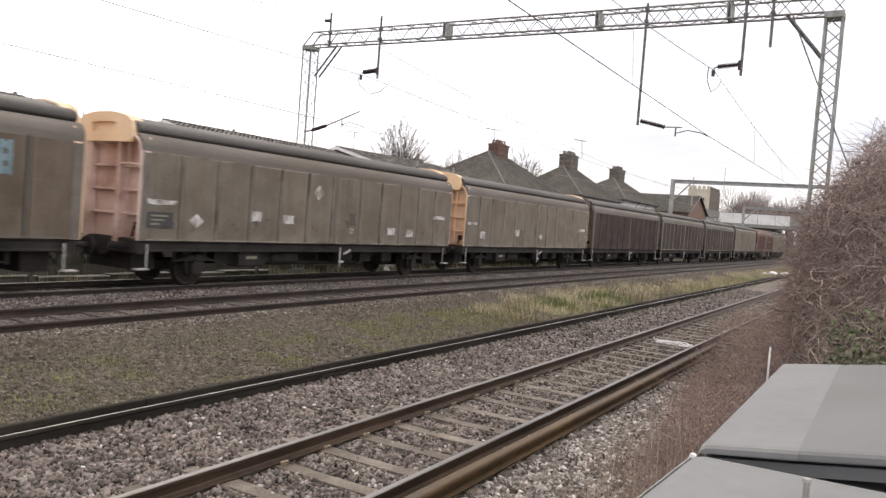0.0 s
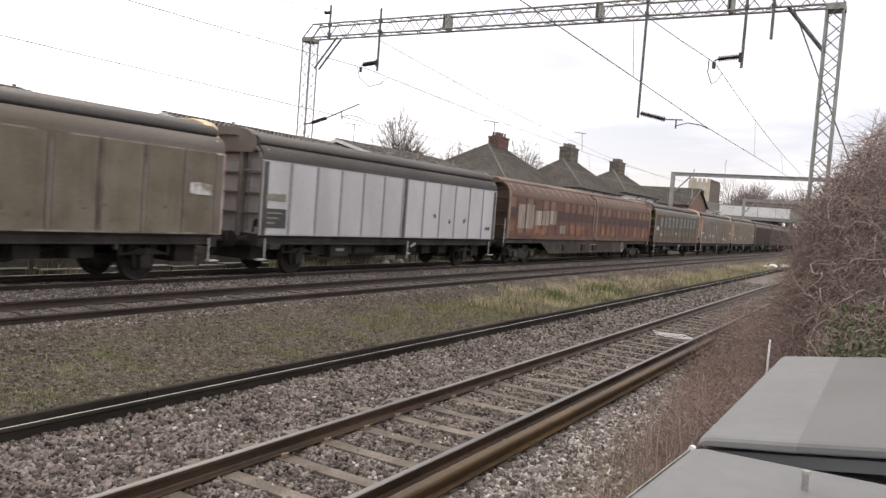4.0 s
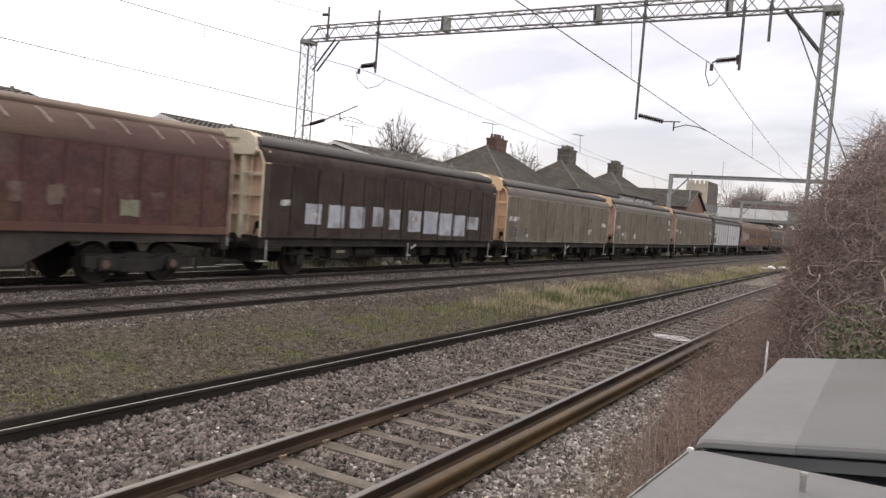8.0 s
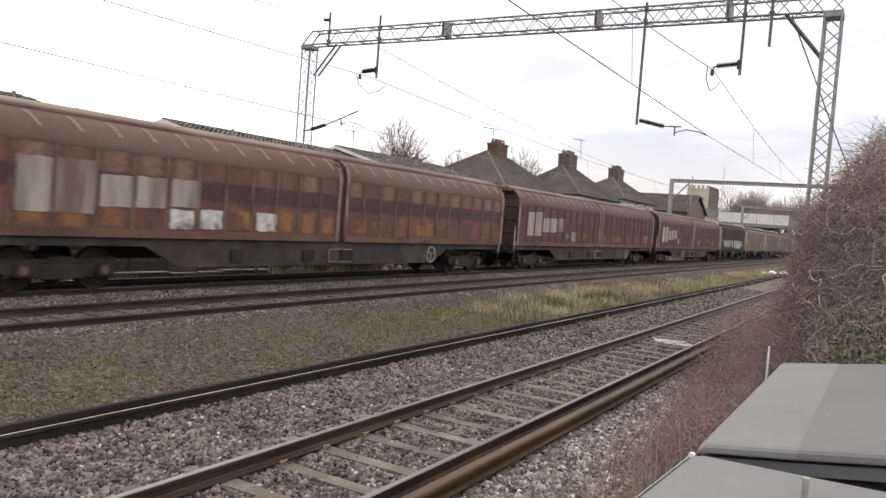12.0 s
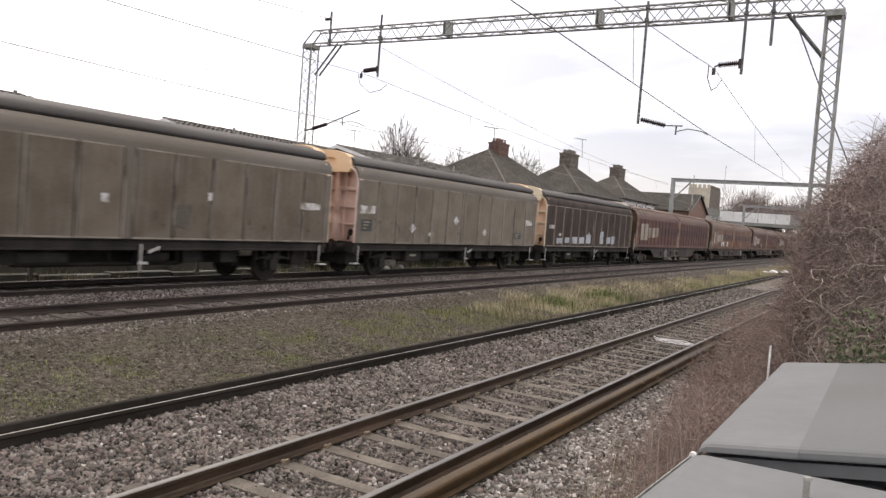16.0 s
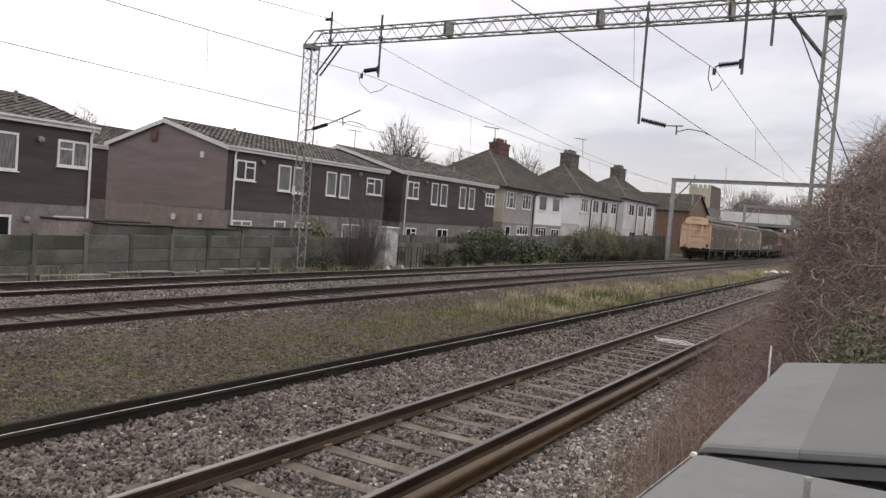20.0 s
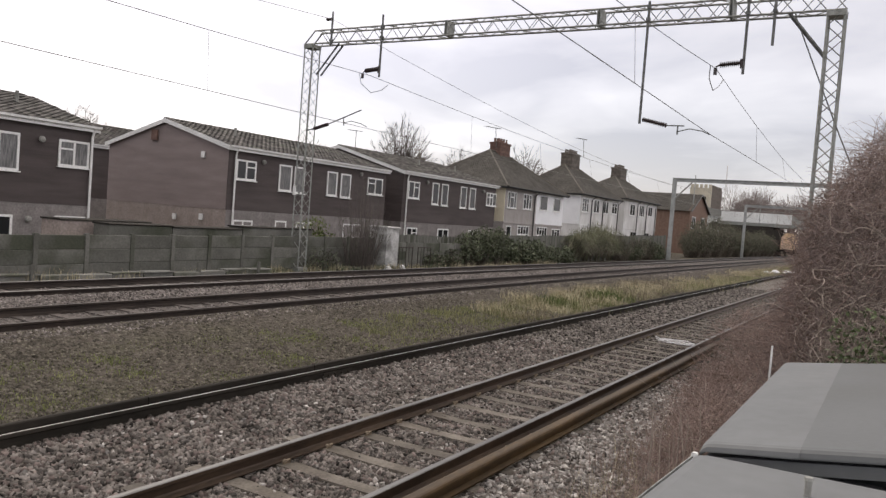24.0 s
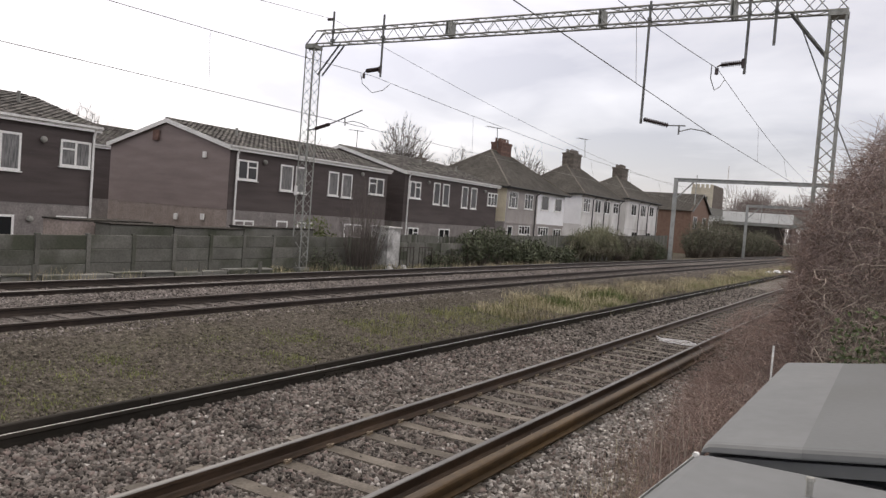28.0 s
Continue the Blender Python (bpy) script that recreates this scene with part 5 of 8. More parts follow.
def semi(x0, x1, y0, depth, base, eave, ridge, walls, label, windows, pipes, chim, aerial=None, floor_z=2.45, apex=4.2, roof=M_TILE_BROWN):
    """A hipped pair of semi-detached houses; walls: materials of the two halves' upper walls, lower wall and side."""
    h = thing("semi_detached_house", x0, y0, base, label, "house", "hipped semi-detached houses")
    L, D, ez, rz, fz = x1 - x0, depth, eave - base, ridge - base, floor_z - base
    up1, up2, low, side = walls
    part("lower_wall", Mesh().box(.004, L - .004, 0, D, 0, fz), low, h)
    part("upper_wall", Mesh().box(0, L / 2, -.02, D, fz + .003, ez), up1, h)
    part("upper_wall", Mesh().box(L / 2 + .003, L, -.02, D, fz + .003, ez), up2, h)
    part("side_wall", Mesh().box(-.025, -.004, -.02, D, fz + .05, ez - .01), side, h)
    part("string_course", Mesh().cham(-.03, L + .03, -.07, -.02, fz - .08, fz + .06, .015, 0), low, h)
    ov = .38
    c = [(-ov, -ov), (L + ov, -ov), (L + ov, D + ov), (-ov, D + ov)]
    r0, r1 = (apex, D / 2), (L - apex, D / 2)
    q = lambda p, z: (p[0], p[1], z)
    for e0, e1, a, b in ((c[0], c[1], r0, r1), (c[3], c[0], r0, r0), (c[1], c[2], r1, r1), (c[2], c[3], r1, r0)):
        m = Mesh()
        tile_slope(m, q(e0, ez - .1), q(e1, ez - .1), q(a, rz), q(b, rz), .19, .21, .018)
        part("roof", raw(m, "roof", roof), None, h, "brown tiled hipped roof")
    for e, a in ((c[0], r0), (c[1], r1), (c[3], r0), (c[2], r1), (r0, r1)):
        z0 = ez - .1 if e is not r0 else rz
        p0, p1 = Vector(q(e, z0 + .04)), Vector(q(a, rz + .04))
        n = int((p1 - p0).length / .4)
        hip = Mesh()
        for k in range(n):
            hip.tube([p0.lerp(p1, k / n), p0.lerp(p1, (k + .96) / n)], .07, 6, 0, .06)
        part("hip_tiling", hip, M_TAN_BAND, h, "pale mortared hip tiles", kind="stuff")
    part("eaves_board", Mesh().box(-ov, L + ov, -ov - .02, -ov, ez - .24, ez - .09).box(-ov - .02, -ov, -ov, D, ez - .24, ez - .09), M_PIPE_DARK, h)
    part("gutter", Mesh().tube([(-ov, -ov - .08, ez - .12), (L + ov, -ov - .08, ez - .12)], .055, 6), M_PIPE_DARK, h)
    for a, b, z0, z1, *o in windows:
        window(h, a - x0, b - x0, z0 - base, z1 - base, -.03, **(o[0] if o else {}))
    for x in pipes:
        part("drainpipe", Mesh().tube([(x - x0 + .25, -ov - .06, ez - .15), (x - x0, -.10, ez - .55), (x - x0, -.10, .1)], .05, 7), M_PIPE_DARK, h, "black drainpipe")
    chimney(h, *chim)
    if aerial:
        ax, ay, az = aerial
        m = Mesh().tube([(ax + .4, ay, az - 1.9), (ax, ay, az)], .03, 5).tube([(ax - 1.1, ay + .4, az - .05), (ax + .5, ay - .2, az - .05)], .022, 4)
        for k in range(8):
            x, y = ax - 1.05 + k * .21, ay + .38 - k * .078
            m.tube([(x - .10, y - .26, az - .05), (x + .10, y + .26, az - .05)], .012, 3)
        part("television_aerial", m, M_STEEL_DARK, h)
    return h


semi(52.6, 64.4, 26.0, 8.1, -.1, 5.30, 8.40, (M_PEBBLE, M_PEBBLE_WHITE, M_PEBBLE, M_CREAM), "semi-detached pair, one half grey pebbledash and one white",
     [(53.0, 54.6, 3.58, 4.88, {"split": (.28, .72), "transom": (1,)}), (55.9, 57.5, 3.62, 4.86, {"split": (.33, .67), "transom": (0, 2)}), (59.2, 60.8, 3.68, 4.95, {"split": (), "blind": M_GLASS}), (62.1, 63.7, 3.70, 4.92, {"split": ()}),
      (55.2, 57.3, 1.55, 2.28, {"split": (.25, .5, .75), "transom": (0, 2)}), (53.1, 54.0, 1.3, 2.2, {"split": ()}), (58.9, 61.1, 1.55, 2.3, {"split": (.25, .5, .75), "transom": (1, 2)}), (62.2, 64.0, 1.5, 2.2, {"split": (.33, .66), "transom": (1,)})], (58.0,),
     (6.6, 4.1, 7.2, 9.45, 1.9, 1.0, M_RED_BRICK, 4), (5.3, 4.0, 10.5), 2.45, 4.6)
# whiter side wall than front: the light on that side is put into the colour
semi(68.7, 80.0, 26.0, 7.0, -.1, 5.80, 8.70, (M_OFF_WHITE, M_OFF_WHITE, M_OFF_WHITE, M_PEBBLE_WHITE), "white pebbledash semi-detached pair with black drainpipes",
     [(69.1, 70.9, 4.0, 5.35, {"split": (.33, .67), "transom": (0, 2)}), (72.3, 74.0, 4.06, 5.4, {"split": (.5,)}), (75.2, 76.8, 4.1, 5.4, {"split": (.5,)}), (77.9, 79.6, 4.2, 5.35, {"split": (.5,), "transom": (0, 1)}), (70, 72, 1.5, 2.3, {"split": (.3, .6)}), (76.5, 78.5, 1.5, 2.3, {"split": (.3, .6)})],
     (71.65, 75.0, 79.8), (5.9, 3.7, 7.6, 10.25, 2.2, 1.2, M_SOOT_BRICK, 5), (8.4, 3.4, 12.0), 2.75, 3.9)
semi(82.3, 95.2, 26.0, 6.4, -.1, 6.20, 8.85, (M_OFF_WHITE, M_OFF_WHITE, M_OFF_WHITE, M_OFF_WHITE), "off-white semi-detached pair under a brown hipped roof",
     [(84.2, 86.1, 4.3, 5.6, {"split": (.5,)}), (87.8, 89.8, 4.3, 5.65, {"split": (.33, .67)}), (91.4, 93.2, 4.45, 5.65, {"split": (.5,)}), (85, 87, 1.6, 2.5, {}), (90.5, 92.5, 1.6, 2.5, {})],
     (86.9, 90.6, 94.5), (7.4, 3.4, 7.9, 10.2, 2.2, 1.2, M_SOOT_BRICK, 5), None, 2.8, 5.5)


def build_brick_house():
    """Ridge across the line: the gable faces the tracks, the long roof slope faces along them."""
    h = thing("brick_house", 113.0, 26.0, -.1, "dull orange brick house with a brown roof and gable", "house")
    part("wall", Mesh().box(0, 12.0, .3, 16, 0, 6.4), M_ORANGE_BRICK, h)
    part("gable_wall", Mesh().prism([(0, 0), (12.0, 0), (12.0, 6.4), (6.0, 8.9), (0, 6.4)], 0, .3, 1), M_ORANGE_BRICK, h)
    m = Mesh()
    tile_slope(m, (-.4, 16.3, 6.2), (-.4, -.3, 6.2), (6.0, 16.3, 9.0), (6.0, -.3, 9.0), .3, .4)
    tile_slope(m, (12.4, -.3, 6.2), (12.4, 16.3, 6.2), (6.0, -.3, 9.0), (6.0, 16.3, 9.0), .6, .8)
    part("roof", raw(m, "roof", M_TILE_BROWN), None, h, "dull brown tile roof")
    for x0, x1 in ((-.45, 6.0), (12.45, 6.0)):
        part("bargeboard", Mesh().prism([(x0, 6.0), (x1, 8.85), (x1, 9.05), (x0, 6.2)], -.36, -.31, 1), M_STEEL_DARK, h)
    window(h, 1.4, 3.6, 3.7, 5.5, -.03, split=(.5,))
    window(h, 7.4, 9.6, 3.7, 5.5, -.03, split=(.5,))
    window(h, 1.4, 3.6, .9, 2.6, -.03, split=(.5,))
    window(h, 7.4, 9.6, .9, 2.6, -.03, split=(.5,))


def build_distance():
    t = thing("church_tower", 298, 61.4, 0, "pale cream square tower with battlements, far away", "tower")
    part("tower_wall", Mesh().box(0, .5, 0, 7.9, 0, 21.2), M_STONE_TOWER, t, "cream front of the tower")
    part("tower_wall", Mesh().box(.504, 20, 0, 7.9, 0, 21.2), M_SOOT_BRICK, t, "brown side of the tower")
    for k in range(5):
        part("merlon", Mesh().box(-.1, .9, .1 + 1.65 * k, 1.1 + 1.65 * k, 21.2, 22.5), M_STONE_TOWER, t)
    for k in range(7):
        part("merlon", Mesh().box(1.2 + 2.7 * k, 2.8 + 2.7 * k, 0.05, .8, 21.2, 22.4), M_SOOT_BRICK, t)
    for k in range(3):
        for j in range(2):
            part("window", Mesh().box(-.06, -.01, 1.8 + 3.2 * j, 2.9 + 3.2 * j, 8 + 4 * k, 9.9 + 4 * k), M_GLASS, t)
    solo("flagpole", Mesh().tube([(0, 0, 0), (0, 0, 21.2)], .13, 7), M_WHITE, "tall white pole beside the tower", "pole", at=(205, 38.83, 0))
    b = thing("road_bridge", 147, 25.4, 0, "pale panelled road bridge over the tracks", "bridge")
    # near-black abutment and pier paint in the dark opening under the deck
    part("abutment", Mesh().box(0, 9, -6.3, 3, -.2, 5.25), M_GAP_DARK, b)
    part("abutment", Mesh().box(0, 9, -27.5, -24.2, -.2, 5.25), M_BRICK_GREY, b)
    part("pier", Mesh().box(.2, 1.4, -7.8, -6.31, -.2, 4.8), M_GAP_DARK, b, "brick pier in the opening's dark colour")
    part("deck", Mesh().box(-.2, 9.2, -27.4, 3.4, 5.254, 6.0), M_GALV, b)
    for k in range(12):
        m = Mesh().cham(-.28, -.20, -26 + k * 2.4, -26 + k * 2.4 + 2.34, 5.8, 7.6 if k > 6 else 7.45, .02, 1)
        part("parapet_panel", m, M_PALE_METAL if k > 6 else M_TROUGH, b)
    part("railing", Mesh().tube([(-.25, -26, 7.85), (-.25, 2.6, 7.95)], .04, 5), M_GALV, b)
    s = thing("low_building", 175, 26, 0, "long pale low building beyond the bridge", "building")
    part("wall", Mesh().box(0, 12, 0, 26, 0, 7.4), M_PALE_METAL, s)
    part("roof", Mesh().prism([(-1, 7.404), (27, 7.404), (27, 7.9), (13, 9.4), (-1, 7.9)], -.5, 12.5, 0), M_TROUGH, s)
    for k in range(8):
        part("window", Mesh().box(-.06, -.01, 1.5 + 3 * k, 3.5 + 3 * k, 4.3, 6.2), M_GLASS, s)


build_brick_house()
build_distance()

# ================= trees, hedges and brambles =================


def twig_tubes(paths, radii, sides=3):
    """Many thin tapering stems as one array mesh; paths: (n, k, 3), radii: (n,)."""
    n, k, _ = paths.shape
    d = np.gradient(paths, axis=1)
    d /= np.linalg.norm(d, axis=2, keepdims=True) + 1e-9
    ref = np.where(np.abs(d[..., 2:3]) < .9, np.array([0, 0, 1.0]), np.array([1.0, 0, 0]))
    u = np.cross(d, ref)
    u /= np.linalg.norm(u, axis=2, keepdims=True) + 1e-9
    w = np.cross(d, u)
    taper = np.linspace(1, .35, k)[None, :, None]
    rings = []
    for s in range(sides):
        a = 2 * math.pi * s / sides
        rings.append(paths + (u * math.cos(a) + w * math.sin(a)) * radii[:, None, None] * taper)
    v = np.stack(rings, 2).reshape(-1, 3)
    base = (np.arange(n)[:, None, None] * k + np.arange(k - 1)[None, :, None]) * sides
    s = np.arange(sides)[None, None, :]
    s1 = (s + 1) % sides
    f = np.stack([base + s, base + s1, base + sides + s1, base + sides + s], -1).reshape(-1, 4)
    return v, f


def leaf_quads(centres, size, flat=0.0):
    """Small folded leaves, one at each centre, turned at random."""
    n = len(centres)
    a = RNG.normal(size=(n, 3))
    a /= np.linalg.norm(a, axis=1, keepdims=True)
    b = np.cross(a, RNG.normal(size=(n, 3)))
    b /= np.linalg.norm(b, axis=1, keepdims=True)
    s = size * RNG.uniform(.6, 1.4, (n, 1))
    v = np.stack([centres - a * s, centres + b * s * .5, centres + a * s, centres - b * s * .5], 1).reshape(-1, 3)
    return v, np.arange(n * 4).reshape(n, 4)


def bare_tree(name, x, y, z, height, width, label, seed, limbs=70, mat=M_TWIG_FAR):
    """A round-headed bare tree: limbs fan out from the fork to the crown's outline, with twigs along their outer halves."""
    rng = np.random.default_rng(seed)
    t = thing(name, x, y, z, label, "tree", "bare winter trees")
    fork = height * .28
    c, rz, rx = np.array([0, 0, height * .62]), height * .38, width / 2
    # evenly spread directions over the crown, none straight down
    k = np.arange(limbs) + .5
    cz = 1 - 1.55 * k / limbs
    az = 2.39996 * k + rng.normal(0, .12, limbs)
    sr = np.sqrt(np.clip(1 - cz ** 2, 0, 1))
    tip = c + np.stack([np.cos(az) * sr * rx, np.sin(az) * sr * rx, cz * rz], 1) * rng.uniform(.78, 1.0, (limbs, 1))
    foot = np.stack([np.zeros(limbs), np.zeros(limbs), rng.uniform(.75, 1.25, limbs) * fork], 1)
    bend = foot + (tip - foot) * np.array([.28, .28, .62])
    s = np.linspace(0, 1, 8)[None, :, None]
    limb = foot[:, None] * (1 - s) ** 2 + 2 * bend[:, None] * s * (1 - s) + tip[:, None] * s ** 2
    limb = limb + rng.normal(0, .09, limb.shape) * s
    v1, f1 = twig_tubes(limb, height * .0040 * rng.uniform(.7, 1.2, limbs), 4)

    def twigs(parents, n, length, r, lo):
        i = rng.integers(0, len(parents), n)
        u = rng.uniform(lo, .98, n) * (parents.shape[1] - 1)
        a = u.astype(int)
        base = parents[i, a] + (parents[i, a + 1] - parents[i, a]) * (u - a)[:, None]
        d = parents[i, a + 1] - parents[i, a]
        d /= np.linalg.norm(d, axis=1, keepdims=True) + 1e-9
        d = d + rng.normal(0, .55, (n, 3)) + np.array([0, 0, .12])
        d /= np.linalg.norm(d, axis=1, keepdims=True)
        q = np.linspace(0, 1, 4)[None, :, None]
        ln = (length * rng.uniform(.5, 1.2, n))[:, None, None]
        return base[:, None] + d[:, None] * q * ln + rng.normal(0, .05, (n, 4, 3)) * q, r * rng.uniform(.7, 1.2, n)
    tw, r1 = twigs(limb, limbs * 15, height * .085, height * .0018, .25)
    fine, r2 = twigs(tw, limbs * 44, height * .045, height * .0012, .2)
    stem = Mesh().tube([(0, 0, -.3), (.05, 0, fork * .5), (0, .04, fork * 1.1)], height * .020, 8, 0, height * .013)
    part("trunk", stem, M_TRUNK, t, "grey trunk")
    part("limb", fast_mesh("limb", v1, f1, M_TRUNK), None, t, "fan of grey limbs")
    v2, f2 = twig_tubes(tw, r1)
    v3, f3 = twig_tubes(fine, r2)
    part("crown", fast_mesh("crown", np.concatenate([v2, v3]), np.concatenate([f2, f3 + len(v2)]), mat), None, t, "crown of fine bare twigs")
    return t


bare_tree("bare_tree", 66.0, 45.0, -.1, 12.6, 7.0, "round-headed bare tree behind the houses", 17, 90)
bare_tree("bare_tree", 79.5, 45.5, -.1, 11.2, 7.0, "bare tree half hidden by roofs", 9)
bare_tree("bare_tree", 98.0, 46.0, -.1, 13.4, 8.0, "bare tree half hidden by roofs", 12)
bare_tree("bare_tree", 30.3, 46.0, -.1, 8.2, 6.0, "fine bare tree top above the roofs", 21)
bare_tree("bare_tree", 52.5, 46.0, -.1, 9.0, 6.5, "fine bare tree top above the roofs", 22)


def woods():
    """The reddish winter wood beyond the bridge."""
    paths, rad = [], []
    q = np.linspace(0, 1, 4)[:, None]
    for k in range(95):
        bx, by = RNG.uniform(215, 300), RNG.uniform(22, 62)
        hgt = RNG.uniform(13.5, 19.0) * (.6 if by / bx > .185 else 1)
        top, wide = np.array([bx, by, hgt * .62]), hgt * RNG.uniform(.26, .36)
        for j in range(130):
            d = RNG.normal(size=3)
            d /= np.linalg.norm(d)
            d[2] = abs(d[2]) * 1.15 - .25
            r0 = RNG.uniform(.25, .75)
            tip = top + d * np.array([wide, wide, hgt * .38]) * RNG.uniform(.85, 1.02)
            start = top + (tip - top) * r0 - np.array([0, 0, .4])
            paths.append(start + (tip - start) * q + RNG.normal(0, .18, (4, 3)) * q)
            rad.append(RNG.uniform(.03, .065))
        for j in range(9):
            d = RNG.normal(0, 1, 3) * np.array([wide, wide, 0]) * .5
            paths.append(np.array([bx, by, hgt * .12]) + q ** 1.3 * d + q * np.array([0, 0, hgt * .6]))
            rad.append(.10)
        paths.append(np.array([bx, by, -.2]) + q * np.array([RNG.normal(0, .4), RNG.normal(0, .4), hgt * .7]))
        rad.append(.22)
    v, f = twig_tubes(np.array(paths), np.array(rad))
    solo("distant_wood", fast_mesh("distant_wood", v, f, M_WOOD), None, "reddish bare winter wood in the distance", "trees", kind="stuff")


woods()


def shrub(name, x, y, z, rx, ry, h, stems, leaves, leaf_size, m_stem, m_leaf, label, droop=0.2, thick=0.012):
    """Stems rising from the base and arching out, with leaves along them."""
    t = thing(name, x, y, z, label, "bush", "bushes beside the line")
    a = RNG.uniform(0, 6.283, stems)
    q = np.sqrt(RNG.uniform(0, 1, stems))
    hh = h * RNG.uniform(.45, 1.05, stems) * (1 - .45 * q ** 2)
    s = np.linspace(0, 1, 6)[None, :, None]
    foot = np.stack([np.cos(a) * rx * q * .45, np.sin(a) * ry * q * .45, np.full(stems, -.1)], 1)[:, None, :]
    tip = np.stack([np.cos(a) * rx * q, np.sin(a) * ry * q, hh], 1)[:, None, :]
    p = foot + (tip - foot) * s
    p[..., 2] += (np.sin(s[..., 0] * math.pi) * hh[:, None] * droop)
    p += RNG.normal(0, .05, p.shape) * s
    v, f = twig_tubes(p, np.full(stems, thick) * RNG.uniform(.5, 1.3, stems))
    part("stem_mass", fast_mesh("stem_mass", v, f, m_stem), None, t)
    if leaves:
        i = RNG.integers(0, stems, leaves)
        u = RNG.uniform(.25, 1, leaves)
        k = (u * 5).astype(int).clip(0, 4)
        c = p[i, k] + (p[i, k + 1] - p[i, k]) * (u * 5 - k)[:, None] + RNG.normal(0, leaf_size * 1.5, (leaves, 3))
        v, f = leaf_quads(c, leaf_size)
        part("foliage", fast_mesh("foliage", v, f, m_leaf), None, t)
    return t


def pampas(x, y, z):
    """Clumps of long blades that rise and droop outwards, with dead ones among them."""
    t = thing("drooping_clump", x, y, z, "large olive clump of long drooping blades by the fence", "bush", "bushes beside the line")
    for k in range(10):
        cx, h, r, n = -4.0 + .88 * k + RNG.uniform(-.3, .3), RNG.uniform(2.0, 2.9) + .7 * (3 < k < 8), 1.9, 200
        for name, share, mat in (("blade_mass", 1.0, M_PAMPAS), ("dead_blade_mass", .5, M_WEED)):
            m = int(n * share)
            a = RNG.uniform(0, 6.283, m)
            q = RNG.uniform(.1, 1, m)
            s = np.linspace(0, 1, 6)[None, :]
            hh = h * RNG.uniform(.45, 1.08, m) * (1 - .3 * q) * (.8 if share < 1 else 1)
            out = q[:, None] * (s * .5 + s ** 2 * .5) * r
            drop = np.sin(s * (1.6 + 1.0 * q[:, None])) / np.sin(1.571)
            p = np.stack([cx + np.cos(a)[:, None] * out, np.sin(a)[:, None] * out * .7, hh[:, None] * drop], -1)
            p += RNG.normal(0, .07, p.shape) * s[..., None]
            v, f = twig_tubes(p, RNG.uniform(.008, .02, m))
            part(name, fast_mesh(name, v, f, mat), None, t, kind="stuff")
    return t


shrub("laurel_bush", 23.7, 20.1, 0.0, 1.2, .8, 2.2, 130, 3000, .055, M_TWIG, M_LAUREL, "yellow-green laurel behind the wall")
shrub("bare_shrub", 24.9, 18.6, 0.05, 1.9, .8, 4.0, 260, 350, .035, M_TWIG_FAR, M_IVY, "grey-brown leafless shrub before the wall", .1, .008)
shrub("bare_shrub", 22.6, 18.6, 0.05, 1.1, .5, 1.0, 150, 900, .04, M_TWIG_FAR, M_IVY, "dark ivy-grown scrub at the gantry foot", .1, .010)
for sx, sr, sh, nl, sl in ((34.3, 1.1, 1.75, 3000, .062), (35.9, 1.2, 2.05, 3600, .062), (37.6, 1.2, 2.0, 3600, .062), (39.0, .9, 1.5, 2200, .08), (30.9, 1.0, .8, 900, .06), (32.5, .8, .9, 900, .06),
                           (41.2, 1.2, 1.35, 2400, .08), (43.1, 1.2, 1.4, 2400, .08), (45.4, 1.4, 1.0, 1500, .08), (47.6, 1.2, 1.1, 1500, .08), (63.5, 1.6, 1.3, 1500, .07), (69.8, 1.4, 1.5, 2200, .09)):
    shrub("ivy_bush", sx, 18.9, 0.05, sr, .7, sh, 220, nl, sl, M_WEED, M_IVY, "dark evergreen ivy and weeds against the fence", .35, .010)
pampas(53.4, 18.9, 0.05)
for k, (sx, sr, sh) in enumerate(((60.8, 2.2, 2.3), (64.5, 2.4, 2.2), (68.5, 2.4, 2.0), (73.0, 2.0, 1.5))):
    shrub("scrub_bush", sx, 19.3, 0.05, sr, 1.2, sh, 420, 1300, .06, M_WEED, M_SCRUB, "brown and green scrub along the railway", .3, .012)
for k, (sx, sh) in enumerate(((91, 4.6), (96, 5.6), (102, 5.4), (109, 4.9), (115, 4.7), (121, 4.5), (126, 4.3), (130, 4.4), (135, 4.4), (139, 4.3), (143, 4.2))):
    shrub("willow_scrub", sx, 20.3 - .12 * k, 0.05, 4.6, 1.6, sh * RNG.uniform(.85, 1.1), 500, 4200, .075, M_WEED, M_SCRUB, "grey-green willowy scrub towards the bridge", .3, .016)


for sx, sy, sh in ((162, 22.5, 5.0), (168, 22.5, 5.2), (176, 23.0, 5.4)):
    shrub("willow_scrub", sx, sy, 0.05, 4.0, 3.0, sh, 300, 2600, .12, M_WEED, M_SCRUB, "shaded scrub beyond the bridge", .3, .03)


